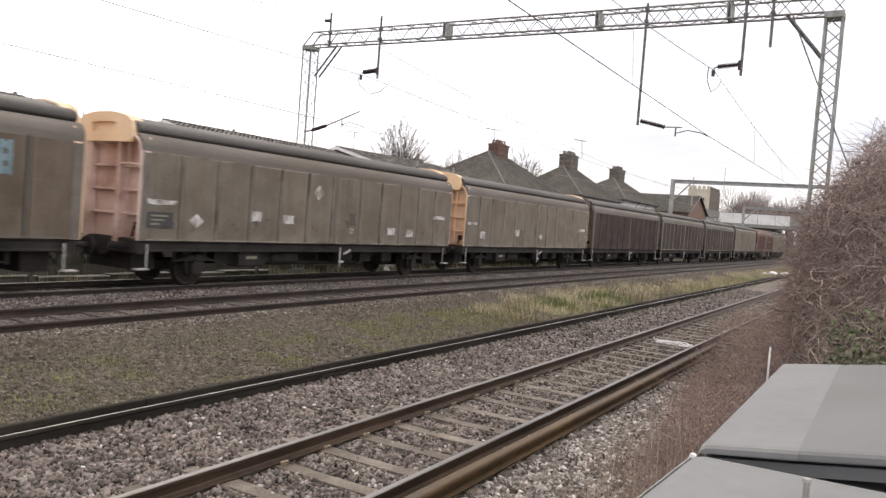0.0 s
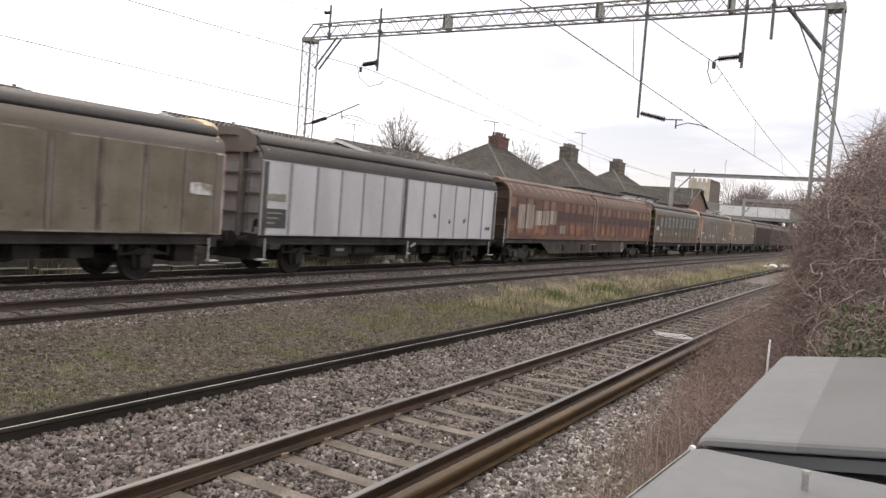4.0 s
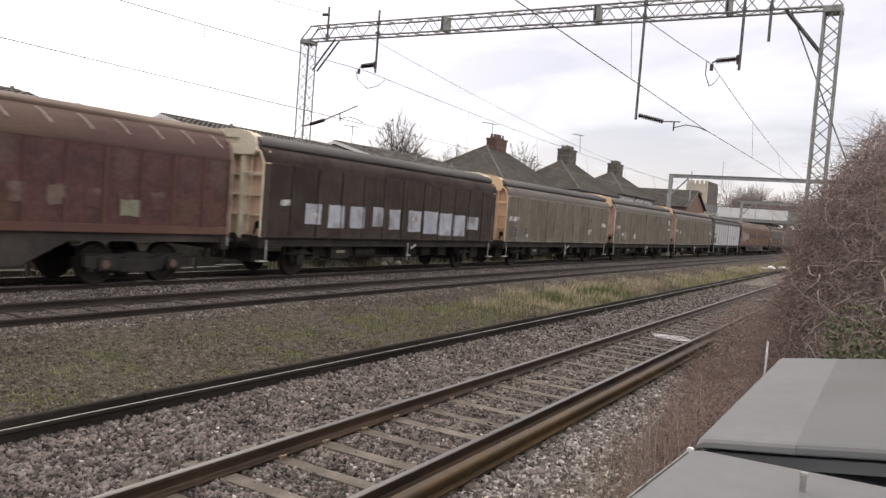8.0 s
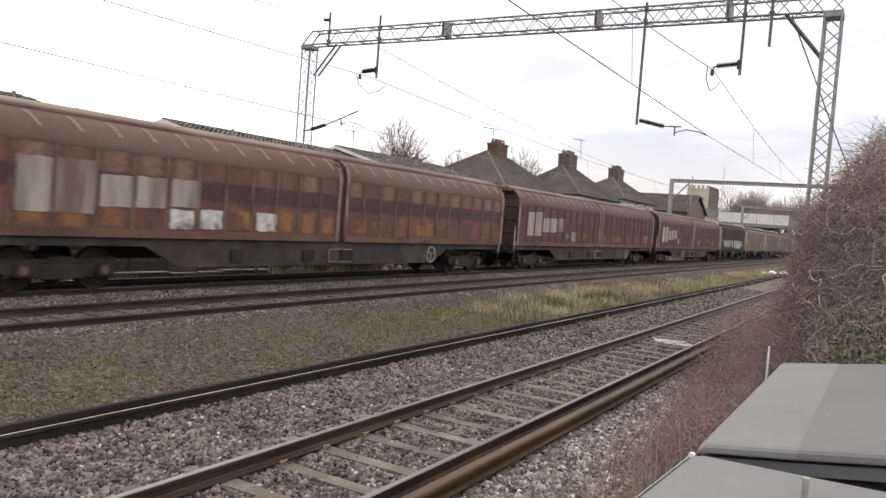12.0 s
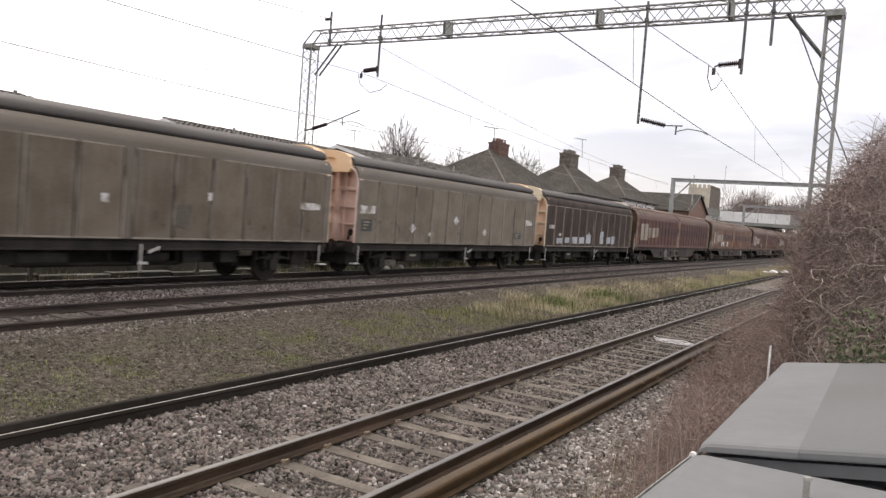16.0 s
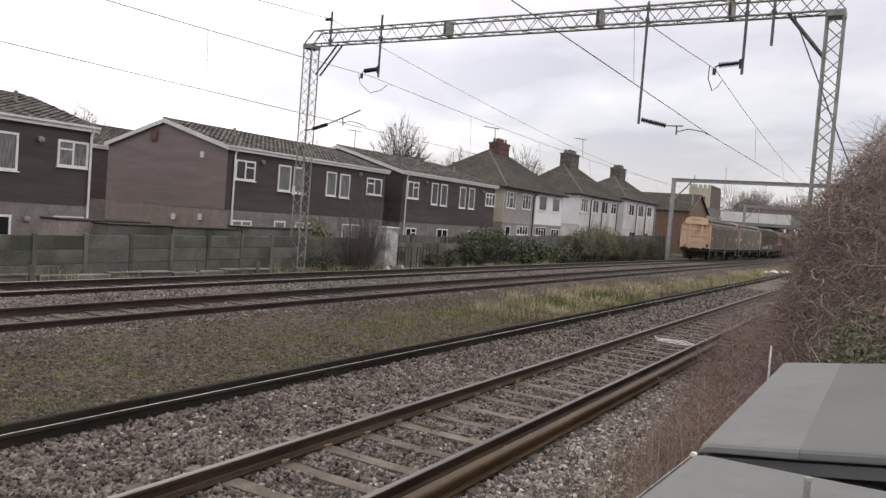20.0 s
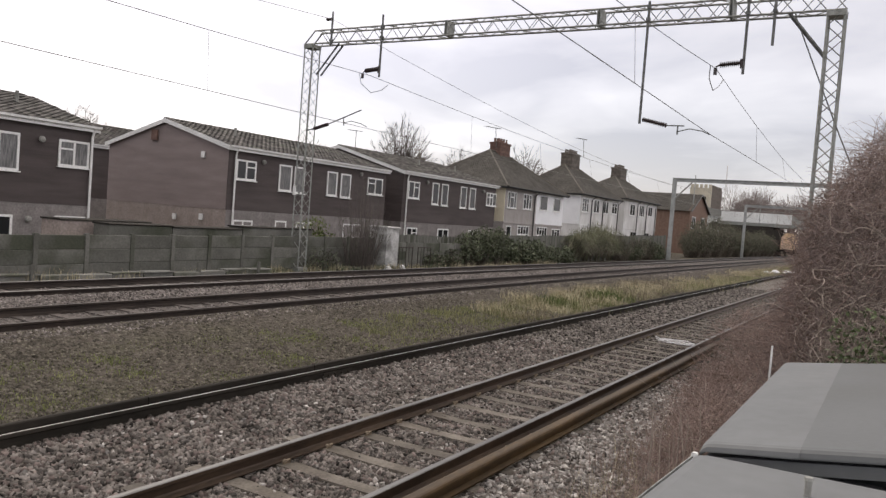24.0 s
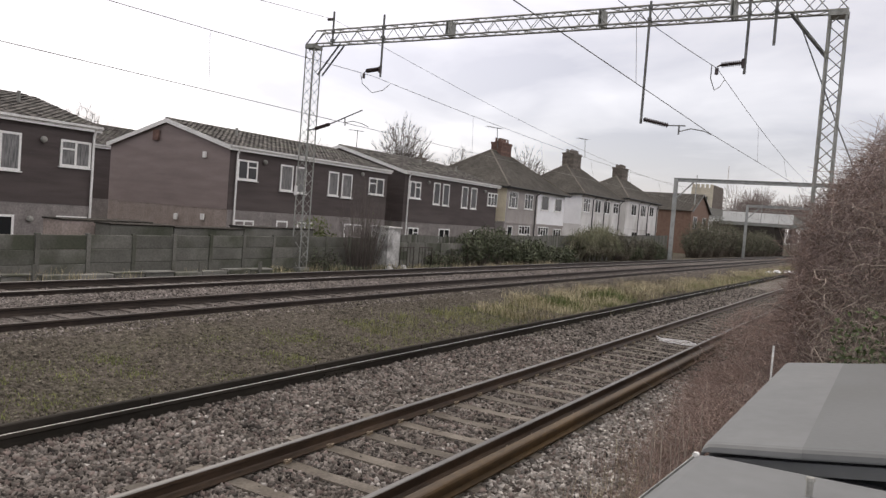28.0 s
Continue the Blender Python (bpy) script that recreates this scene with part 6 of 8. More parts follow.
# ---- the big bramble thicket beside the near track ----
def in_thicket(p):
    """Height of the thicket's top over a plan point."""
    x, y = p[:, 0], p[:, 1]
    big = 4.0 * np.clip(1 - ((x - 12.0) / 3.3) ** 4 - (np.abs(y + 1.5) / 2.72) ** 4, 0, 1) ** .35
    far = 3.1 * np.clip((x - 11) / 2, 0, 1) * np.clip((40 - x) / 10, 0, 1) * np.clip((1.45 - y) / .8, 0, 1) ** .5
    low = (.30 + .35 * np.clip((2.55 - y) / 1.2, 0, 1)) * np.clip((2.74 + .14 * (x - 12) - y) / .6, 0, 1) * np.clip((x - 4.2) / 2.5, 0, 1) * np.clip((30 - x) / 8, 0, 1)
    mid = 1.15 * np.clip((1.75 + .085 * (x - 12) - y) / 1.0, 0, 1) * np.clip((x - 7.0) / 3.5, 0, 1) * np.clip((30 - x) / 8, 0, 1)
    return np.maximum.reduce([big, far, low, mid])


def thicket():
    t = thing("bramble_thicket", 12.0, 0.6, 0.15, "tall tangled leafless bramble thicket beside the track", "bush")
    org = np.array([12.0, .6, .15])

    def points(n, lo, hi, shell=0.0):
        out = []
        got = 0
        while got < n:
            p = np.stack([RNG.uniform(lo[0], hi[0], n * 3), RNG.uniform(lo[1], hi[1], n * 3), RNG.uniform(0, 4.3, n * 3)], 1)
            top = in_thicket(p) * (1 + .16 * np.array([noise.noise((a * 1.3, b * 1.3, 1.0)) for a, b in p[:, :2]]))
            ok = (p[:, 2] < top) & (p[:, 2] > top * shell)
            out.append(p[ok])
            got += int(ok.sum())
        return np.concatenate(out)[:n]

    def stems(n, pts, length, r, curl, up, mat, name, k=6, inside=False):
        d = RNG.normal(size=(n, 3))
        d[:, 2] = d[:, 2] * .6 + up
        d /= np.linalg.norm(d, axis=1, keepdims=True)
        step = (length * RNG.uniform(.5, 1.4, n) / (k - 1))[:, None]
        p = [pts]
        for _ in range(k - 1):
            d = d + RNG.normal(0, curl, (n, 3)) + np.array([0, 0, -.10])
            d /= np.linalg.norm(d, axis=1, keepdims=True)
            p.append(p[-1] + d * step)
        p = np.stack(p, 1)
        p[..., 2] = np.maximum(p[..., 2], .02)
        if inside:
            ok = (p[..., 1] < .108 * p[..., 0] - .06).all(1)
            p, n = p[ok], int(ok.sum())
        v, f = twig_tubes(p - org + np.array([0, 0, .15]), r * RNG.uniform(.5, 1.5, n))
        part(name, fast_mesh(name, v, f, mat), None, t, kind="stuff")
    # tall mass: fine twigs over the surface, pale vines hanging down the front, dead leaves inside
    stems(20000, points(20000, (8.6, -3.6), (15.3, 1.4), .2), .40, .0040, .38, .2, M_TWIG, "twig_mass", 4)
    stems(15000, points(15000, (8.6, -2.6), (13.5, 1.4), .72), .26, .0036, .4, .25, M_TWIG, "outer_twig_mass", 4)
    stems(5200, points(5200, (8.6, -2.8), (15.3, 1.4), .75), .42, .0040, .22, .75, M_TWIG_RED, "red_twig_mass")
    stems(900, points(900, (8.6, -2.0), (10.8, 1.2), .0) * np.array([1, 1, .75]), .8, .0048, .40, .0, M_TWIG_PALE, "vine_mass", 9, True)
    stems(800, points(800, (8.6, -2.4), (9.7, 1.0), .3) * np.array([1, 1, .85]), 1.5, .0062, .46, -.50, M_TWIG_PALE, "hanging_vine_mass", 15, True)
    stems(4200, points(4200, (15, -1), (34, 2.2), .1), .8, .010, .35, .25, M_TWIG, "far_twig_mass", 4)
    # low red-brown brambles along the cess
    stems(8500, points(8500, (4.4, .9), (12, 2.75)), .34, .0027, .30, .55, M_TWIG_RED, "low_bramble_mass", 4)
    stems(7500, points(7500, (10, .9), (26, 3.9)), .5, .0042, .30, .5, M_TWIG_RED, "low_bramble_mass", 4)
    stems(200, points(200, (4.6, .8), (11, 1.9)), .7, .004, .25, .6, M_TWIG_PALE, "dry_bramble_mass", 7)
    c = points(20000, (8.8, -3.4), (15.3, 1.4), .15)
    v, f = leaf_quads(c - org + np.array([0, 0, .15]), .022)
    part("dead_leaf_mass", fast_mesh("dead_leaf_mass", v, f, M_DEAD_LEAF), None, t, kind="stuff")
    c = points(6000, (5, .9), (20, 3.0))
    v, f = leaf_quads(c - org + np.array([0, 0, .12]), .016)
    part("low_dead_leaf_mass", fast_mesh("low_dead_leaf_mass", v, f, M_DEAD_LEAF), None, t, kind="stuff")


def bramble_leaves():
    t = thing("bramble_bush", 7.3, .0, .2, "green-leaved bramble behind the grey cabinets", "bush")
    c = np.stack([RNG.normal(0, .75, 13000), RNG.uniform(-1.6, .42, 13000), RNG.uniform(0, 1, 13000)], 1)
    c[:, 2] = c[:, 2] * (1.72 + .12 * np.sin(c[:, 1] * 5) - .35 * np.clip(c[:, 1] - .1, 0, .5)) * np.exp(-(c[:, 0] / 1.1) ** 2)
    v, f = leaf_quads(c, .023)
    part("foliage", fast_mesh("foliage", v, f, M_LEAF), None, t, kind="stuff")
    n = 260
    p0 = np.stack([RNG.normal(0, .6, n), RNG.uniform(-1.3, .5, n), np.zeros(n)], 1)
    s = np.linspace(0, 1, 6)[None, :, None]
    tip = p0 + np.stack([RNG.normal(0, .5, n), RNG.normal(0, .4, n), RNG.uniform(.5, 1.4, n)], 1)
    p = p0[:, None, :] + (tip - p0)[:, None, :] * s + RNG.normal(0, .04, (n, 6, 3)) * s
    v, f = twig_tubes(p, np.full(n, .006))
    part("stem_mass", fast_mesh("stem_mass", v, f, M_TWIG_PALE), None, t, kind="stuff")


thicket()
bramble_leaves()


# ================= cabinets in the foreground =================
def lid_mesh(x0, x1, ya, yb, za, zb, t=.05, lip=True):
    """A sloping lid with rounded edges: ya is the outer, low edge; without lip that edge is square."""
    m = Mesh()
    prof = [(ya, za - t), (yb, zb - t), (yb, zb)]
    prof += [(ya - .05, za + .004), (ya - .022, za - .002), (ya - .007, za - .012), (ya, za - .026)] if lip else [(ya, za)]
    n = len(prof)
    # the ends are rounded over the top edge
    xs = ((x0, .030), (x0 + .006, .014), (x0 + .018, .004), (x0 + .04, 0), (x1 - .04, 0), (x1 - .018, .004), (x1 - .006, .014), (x1, .030))
    for x, d in xs:
        for k, (y, z) in enumerate(prof):
            m.v.append((x, y, z - (d if k > 1 else 0)))
    for i in range(len(xs) - 1):
        for j in range(n):
            m.f.append((i * n + j, i * n + (j + 1) % n, (i + 1) * n + (j + 1) % n, (i + 1) * n + j))
    m.f += [tuple(range(n)), tuple((len(xs) - 1) * n + j for j in range(n))]
    m.k = [0] * len(m.f)
    return m


def build_cabinets():
    b = thing("equipment_cabinet", 4.1, .2, .2, "large grey trackside equipment cabinet with a sloping lid", "cabinet", "grey trackside cabinets")
    # the halves' tones paint in how each slope catches the sky
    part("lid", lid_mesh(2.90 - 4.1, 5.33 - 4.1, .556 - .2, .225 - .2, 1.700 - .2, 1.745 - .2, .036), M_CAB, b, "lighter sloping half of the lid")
    part("lid", lid_mesh(2.903 - 4.1, 5.326 - 4.1, .2249 - .2, -.75 - .2, 1.745 - .2, 1.90 - .2, .036, False), M_CAB_LID_SHADED, b, "darker half of the lid")
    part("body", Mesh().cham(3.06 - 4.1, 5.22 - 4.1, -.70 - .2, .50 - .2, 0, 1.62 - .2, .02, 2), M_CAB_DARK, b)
    part("lip", Mesh().cham(3.0 - 4.1, 3.055 - 4.1, -.72 - .2, .545 - .2, 1.57 - .2, 1.638 - .2, .012, 1), M_CAB, b)
    part("ledge", Mesh().prism([(y - .2, z - .2) for y, z in ((.537, 1.648), (.225, 1.694), (-.74, 1.846), (-.74, 1.802), (.225, 1.650), (.537, 1.604))], 2.922 - 4.1, 3.055 - 4.1, 0), M_CAB, b)
    d = thing("equipment_cabinet", 1.855, .254, .2, "grey trackside equipment cabinet with a flat lid", "cabinet", "grey trackside cabinets", rz=-2.9)
    part("lid", lid_mesh(1.2 - 1.9, 2.76 - 1.9, .530 - .2, -.75 - .2, 1.708 - .2, 1.75 - .2, .045), M_CAB, d)
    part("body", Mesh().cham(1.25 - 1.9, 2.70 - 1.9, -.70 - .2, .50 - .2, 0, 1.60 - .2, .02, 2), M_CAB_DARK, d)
    part("edge_strip", Mesh().cham(1.2 - 1.9, 2.755 - 1.9, .531 - .2, .535 - .2, 1.668 - .2, 1.696 - .2, .001, 0), M_GALV, d, "bright galvanised edge strip")
    part("latch_post", Mesh().tube([(2.50 - 1.9, .136 - .2, 1.60 - .2), (2.50 - 1.9, .136 - .2, 1.772 - .2)], .010, 8).lathe([(1.770 - .2, .014), (1.780 - .2, .012), (1.782 - .2, .001)], (2.50 - 1.9, .136 - .2, 0), 2, 8), M_TROUGH, d, "short pale post")
    part("corner_cap", Mesh().cham(2.742 - 1.9, 2.762 - 1.9, .517 - .2, .537 - .2, 1.690 - .2, 1.706 - .2, .004, 0), M_WHITE, d, "white corner cap")
    solo("marker_rod", Mesh().tube([(0, 0, 0), (.03, .0, 1.58)], .0065, 7), M_WHITE, "thin white marker rod behind the cabinet", "rod", at=(5.36, .64, .2))
    return b, d


build_cabinets()


def trailing_stems():
    """A few dry bramble shoots that lean over the corner of the large cabinet."""
    t = thing("trailing_bramble", 3.0, .62, .2, "thin dry bramble shoots leaning over the cabinet's corner", "bush")
    rng = random.Random(5)
    for k in range(16):
        y, z, lean = rng.uniform(-.02, .18), rng.uniform(.9, 1.45), rng.uniform(-.5, .25)
        pts = [(rng.uniform(-.05, .5), y, 0)]
        for j in range(1, 7):
            pts.append((pts[-1][0] + rng.uniform(-.07, .05), y + lean * .35 * (j / 6) ** 3 * (1 if k < 5 else .15) + rng.uniform(-.02, .02), z * (j / 6) ** .8 * 1.1))
        part("shoot", Mesh().tube(pts, .0035, 4, 0, .0015), M_TWIG_PALE, t)


trailing_stems()

# ================= small things on the ground =================


def build_debris():
    r = thing("twisted_strips", 18.4, 4.3, -.12, "twisted white plastic strips lying between the rails", "rubbish")
    for k in range(4):
        y0 = -.62 + .10 * k
        pts = [(-.28 + .19 * k + .07 * math.sin(1.7 * k + j * 1.5), y0 + j * .15, .035 + .03 * abs(math.sin(j * 1.3 + k))) for j in range(7)]
        part("strip", Mesh().tube(pts, .011, 5), M_RUBBISH, r)
    for k, (x, y, s) in enumerate(((67, 8.3, .5), (65.6, 8.7, .36), (69.5, 7.7, .46), (71.5, 7.5, .36))):
        b = Mesh().lathe([(0, .2), (.12, .42), (.3, .36), (.42, .16)], (0, 0, 0), 2, 9)
        b.v = [(vx * random.uniform(.7, 1.2) * 1.4, vy * random.uniform(.7, 1.2), vz * random.uniform(.8, 1.1)) for vx, vy, vz in b.v]
        ob = solo("rubbish_bag", b, M_RUBBISH, "crumpled white rubbish bag in the grass", "rubbish", "rubbish bags", at=(x, y, .0))
        ob.scale = (s * 2.4, s * 2, s * 1.15)
    for k, (x, y) in enumerate(((27.4, 18.2), (25.9, 17.9))):
        ob = solo("rubbish_bag", Mesh().lathe([(0, .10), (.06, .17), (.15, .13), (.2, .05)], (0, 0, 0), 2, 8), M_RUBBISH, "small white rubbish bag by the wall", "rubbish", "rubbish bags", at=(x, y, .08))


build_debris()


def stones(n, xs, ys, size, mat, name, label, lift=0.0, keep=None, xpow=1.0):
    """Broken stones, each an uneven six-sided block turned at random."""
    u = RNG.uniform(0, 1, n) ** xpow
    x = xs[0] + (xs[1] - xs[0]) * u
    y = RNG.uniform(ys[0], ys[1], n)
    if keep is not None:
        ok = keep(x, y)
        x, y = x[ok], y[ok]
        n = len(x)
    z = np.interp(y, [p[0] for p in PROFILE], [p[1] for p in PROFILE]) + lift + RNG.uniform(-.4, .1, n) * size
    block = np.array([(x, y, z) for z in (-.75, .75) for x, y in ((-.8, -.8), (.8, -.8), (.8, .8), (-.8, .8))])
    v = block[None] + RNG.uniform(-.46, .46, (n, 8, 3))
    v *= (size * RNG.uniform(.35, .95, (n, 1, 1))) * np.array([1.0, .8, .62])
    q = RNG.normal(size=(n, 4))
    q /= np.linalg.norm(q, axis=1, keepdims=True)
    w, a, b, c = q.T
    rot = np.stack([np.stack([1 - 2 * (b * b + c * c), 2 * (a * b - c * w), 2 * (a * c + b * w)], -1),
                    np.stack([2 * (a * b + c * w), 1 - 2 * (a * a + c * c), 2 * (b * c - a * w)], -1),
                    np.stack([2 * (a * c - b * w), 2 * (b * c + a * w), 1 - 2 * (a * a + b * b)], -1)], 1)
    v = np.einsum("nij,nkj->nki", rot, v) + np.stack([x, y, z], -1)[:, None, :]
    quad = np.array([(3, 2, 1, 0), (4, 5, 6, 7), (0, 1, 5, 4), (1, 2, 6, 5), (2, 3, 7, 6), (3, 0, 4, 7)])
    f = (np.arange(n)[:, None, None] * 8 + quad[None]).reshape(-1, 4)
    solo(name, fast_mesh(name, v.reshape(-1, 3), f, mat), None, label, "ballast", kind="stuff")


def near_ballast(x, y):
    on_sleeper = (RNG.uniform(0, 1, len(x)) > .05) & (np.abs(((x - 6.57) / SLEEPER_PITCH + .5) % 1 - .5) * SLEEPER_PITCH < .128) & (y > 3.24) & (y < 5.74)
    on_rail = (np.abs(y - 3.735) < .09) | (np.abs(y - 5.24) < .09) | (np.abs(y - 3.40) < .075) | (np.abs(y - 7.36) < .07)
    return ~(on_sleeper | on_rail)


def far_ballast(x, y):
    gap = np.abs(y - 14.05) < .95
    for r in (MID_Y - .7525, MID_Y + .7525, FAR_Y - .7525, FAR_Y + .7525):
        gap &= np.abs(y - r) > .14
    side = (y < 11.35) | (y > 16.8)
    inside = RNG.uniform(0, 1, len(x)) < .35
    near_rail = np.zeros(len(x), bool)
    for r in (MID_Y - .7525, MID_Y + .7525, FAR_Y - .7525, FAR_Y + .7525):
        near_rail |= np.abs(y - r) < .16
    return (gap | side | inside) & ~near_rail


stones(58000, (3.0, 14.0), (1.6, 7.6), .043, M_STONE, "ballast_stones", "loose grey-brown ballast stones round the near track", .012, near_ballast, 1.15)
stones(23000, (14.0, 45.0), (2.2, 7.6), .050, M_STONE, "ballast_stones", "loose grey-brown ballast stones along the near track", .012, near_ballast, 1.4)
stones(9000, (4.0, 14.0), (1.9, 3.32), .042, M_STONE_PALE, "ballast_stones", "paler fresh ballast beside the brown rail", .016, near_ballast, 1.0)
stones(9000, (3.0, 16.0), (1.9, 7.5), .043, M_STONE_PINK, "ballast_stones", "scattered pinkish ballast stones", .018, near_ballast, 1.15)
stones(2200, (3.0, 16.0), (1.9, 7.5), .036, M_STONE_PALE, "ballast_stones", "scattered pale grey ballast stones", .020, near_ballast, 1.15)
stones(8000, (3.0, 30.0), (3.8, 5.2), .030, M_STONE, "ballast_stones", "smaller stones packed between the sleepers", .016, near_ballast, 1.2)
stones(60000, (6.0, 60.0), (10.9, 17.3), .038, M_STONE_FAR, "ballast_stones", "pinkish ballast stones round the far tracks", .0, far_ballast, 1.3)
stones(60000, (3.4, 42.0), (7.6, 11.4), .030, M_GRAVEL, "gravel", "scattered small stones on the mossy strip", .0, None, 1.5)


def blades(n, place, height, width, mat, name, label, lean=.5):
    """Tufts of thin curved blades; place(n) gives plan points and a height factor."""
    x, y, k = place(n)
    n = len(x)
    z = np.interp(y, [p[0] for p in PROFILE], [p[1] for p in PROFILE]) - .02
    h = height * k * RNG.uniform(.5, 1.3, n)
    a = RNG.uniform(0, 6.283, n)
    d = np.stack([np.cos(a), np.sin(a), np.zeros(n)], 1)
    s = np.stack([-np.sin(a), np.cos(a), np.zeros(n)], 1) * (width * RNG.uniform(.6, 1.3, n))[:, None]
    base = np.stack([x, y, z], 1)
    bend = (lean * RNG.uniform(.2, 1.0, n) * h)[:, None]
    mid = base + d * bend * .3 + np.array([0, 0, 1.0]) * (h * .6)[:, None]
    tip = base + d * bend + np.array([0, 0, 1.0]) * (h * .95)[:, None]
    v = np.stack([base - s, base + s, mid + s * .7, mid - s * .7, tip + s * .1, tip - s * .1], 1).reshape(-1, 3)
    f = (np.arange(n)[:, None, None] * 6 + np.array([(0, 1, 2, 3), (3, 2, 4, 5)])[None]).reshape(-1, 4)
    solo(name, fast_mesh(name, v, f, mat), None, label, "grass", kind="stuff")


def tufts(lo, hi, spread, count, thin=1.0):
    def place(n):
        cx = lo[0] + (hi[0] - lo[0]) * RNG.uniform(0, 1, count) ** thin
        cy = RNG.uniform(lo[1], hi[1], count)
        i = RNG.integers(0, count, n)
        ck = RNG.uniform(.5, 1.2, count)
        return cx[i] + RNG.normal(0, spread, n), cy[i] + RNG.normal(0, spread, n), ck[i]
    return place


blades(10500, tufts((17.5, 8.0), (36, 9.9), .26, 85), .30, .005, M_GRASS_DRY, "dry_grass", "dry straw-coloured grass between the tracks", 1.1)
blades(1500, tufts((26, 8.0), (36, 9.6), .35, 30), .34, .007, M_WEED, "dead_weeds", "brown dead weeds in the grass", .8)
blades(7000, tufts((33, 7.9), (100, 9.7), .36, 130), .27, .012, M_GRASS_DRY, "dry_grass", "dry straw-coloured grass between the tracks")
blades(6500, tufts((12.5, 7.8), (34, 9.6), .24, 90), .17, .006, M_GRASS, "green_grass", "short green grass tufts between the tracks")
blades(2600, tufts((21, 7.9), (28, 9.0), .3, 16), .30, .009, M_LAUREL, "green_weeds", "rank green weeds beside the black rail")
blades(8000, tufts((34, 7.7), (110, 9.0), .36, 150), .20, .012, M_GRASS, "green_grass", "short green grass tufts between the tracks")
blades(16000, tufts((4.3, 7.7), (19, 10.0), .16, 110), .06, .006, M_MOSS, "moss_tufts", "low moss and grass on brown soil")
blades(5200, tufts((4.6, 1.0), (14, 2.5), .22, 130), .34, .0022, M_TWIG_RED, "dead_stalks", "thin pinkish dead stalks beside the ballast", .7)
blades(2200, tufts((4.6, 1.0), (12, 2.2), .2, 70), .36, .0022, M_GRASS_DRY, "dry_stalks", "thin straw-coloured stalks beside the ballast", .8)
blades(420, tufts((28, 8.2), (52, 9.9), .25, 26), .62, .004, M_WEED, "dead_stalks", "tall thin brown dead stalks in the grass", .45)
blades(2600, tufts((15.5, 18.0), (31, 18.7), .3, 26), .22, .012, M_IVY, "dark_weeds", "dark ivy and weeds at the foot of the wall", 1.2)
blades(2500, tufts((6, 17.6), (45, 18.7), .2, 70), .3, .008, M_GRASS_DRY, "dry_grass", "dry weeds at the foot of the wall")

# ================= the freight train =================
PATCH = {"w": (M_PATCH_WHITE, "white_label"), "d": (M_PATCH_WHITE, "diamond_label"), "b": (M_PATCH_BLUE, "overpaint_patch"), "p": (M_PATCH_PALE, "overpaint_patch"),
         "g": (M_PATCH_GREEN, "overpaint_patch"), "o": (M_PATCH_ORANGE, "rust_patch"), "k": (M_PATCH_DARK, "data_panel"), "s": (M_PATCH_SCUFF, "scuff_mark"),
         "B": (M_BLUE_PAINT, "blue_sign_block"), "h": (M_GHOST, "ghost_lettering"), "q": (M_GHOST_BLUE, "ghost_lettering")}
HALF = 1.35
WHEELS = []      # (wheelset, place along the wagon, wagon's place in the train)
WAGONS = []


def ragged(m, u0, u1, z0, z1, y, rough=0.03, thick=0.004, diamond=False):
    """A thin painted or pasted patch with an uneven outline, standing just off the panel."""
    if diamond:
        c, d, rx, rz = (u0 + u1) / 2, (z0 + z1) / 2, max((u1 - u0) / 2, .16), (z1 - z0) / 2
        p = [(c - rx, d), (c, d - rz), (c + rx, d), (c, d + rz)]
    else:
        p = []
        n = 5
        for k in range(n):
            p.append((u0 + (u1 - u0) * k / n, z0))
        for k in range(n):
            p.append((u1, z0 + (z1 - z0) * k / n))
        for k in range(n):
            p.append((u1 - (u1 - u0) * k / n, z1))
        for k in range(n):
            p.append((u0, z1 - (z1 - z0) * k / n))
        p = [(a + random.uniform(-rough, rough), b + random.uniform(-rough, rough)) for a, b in p]
    return m.prism(p, y, y - thick, 1)


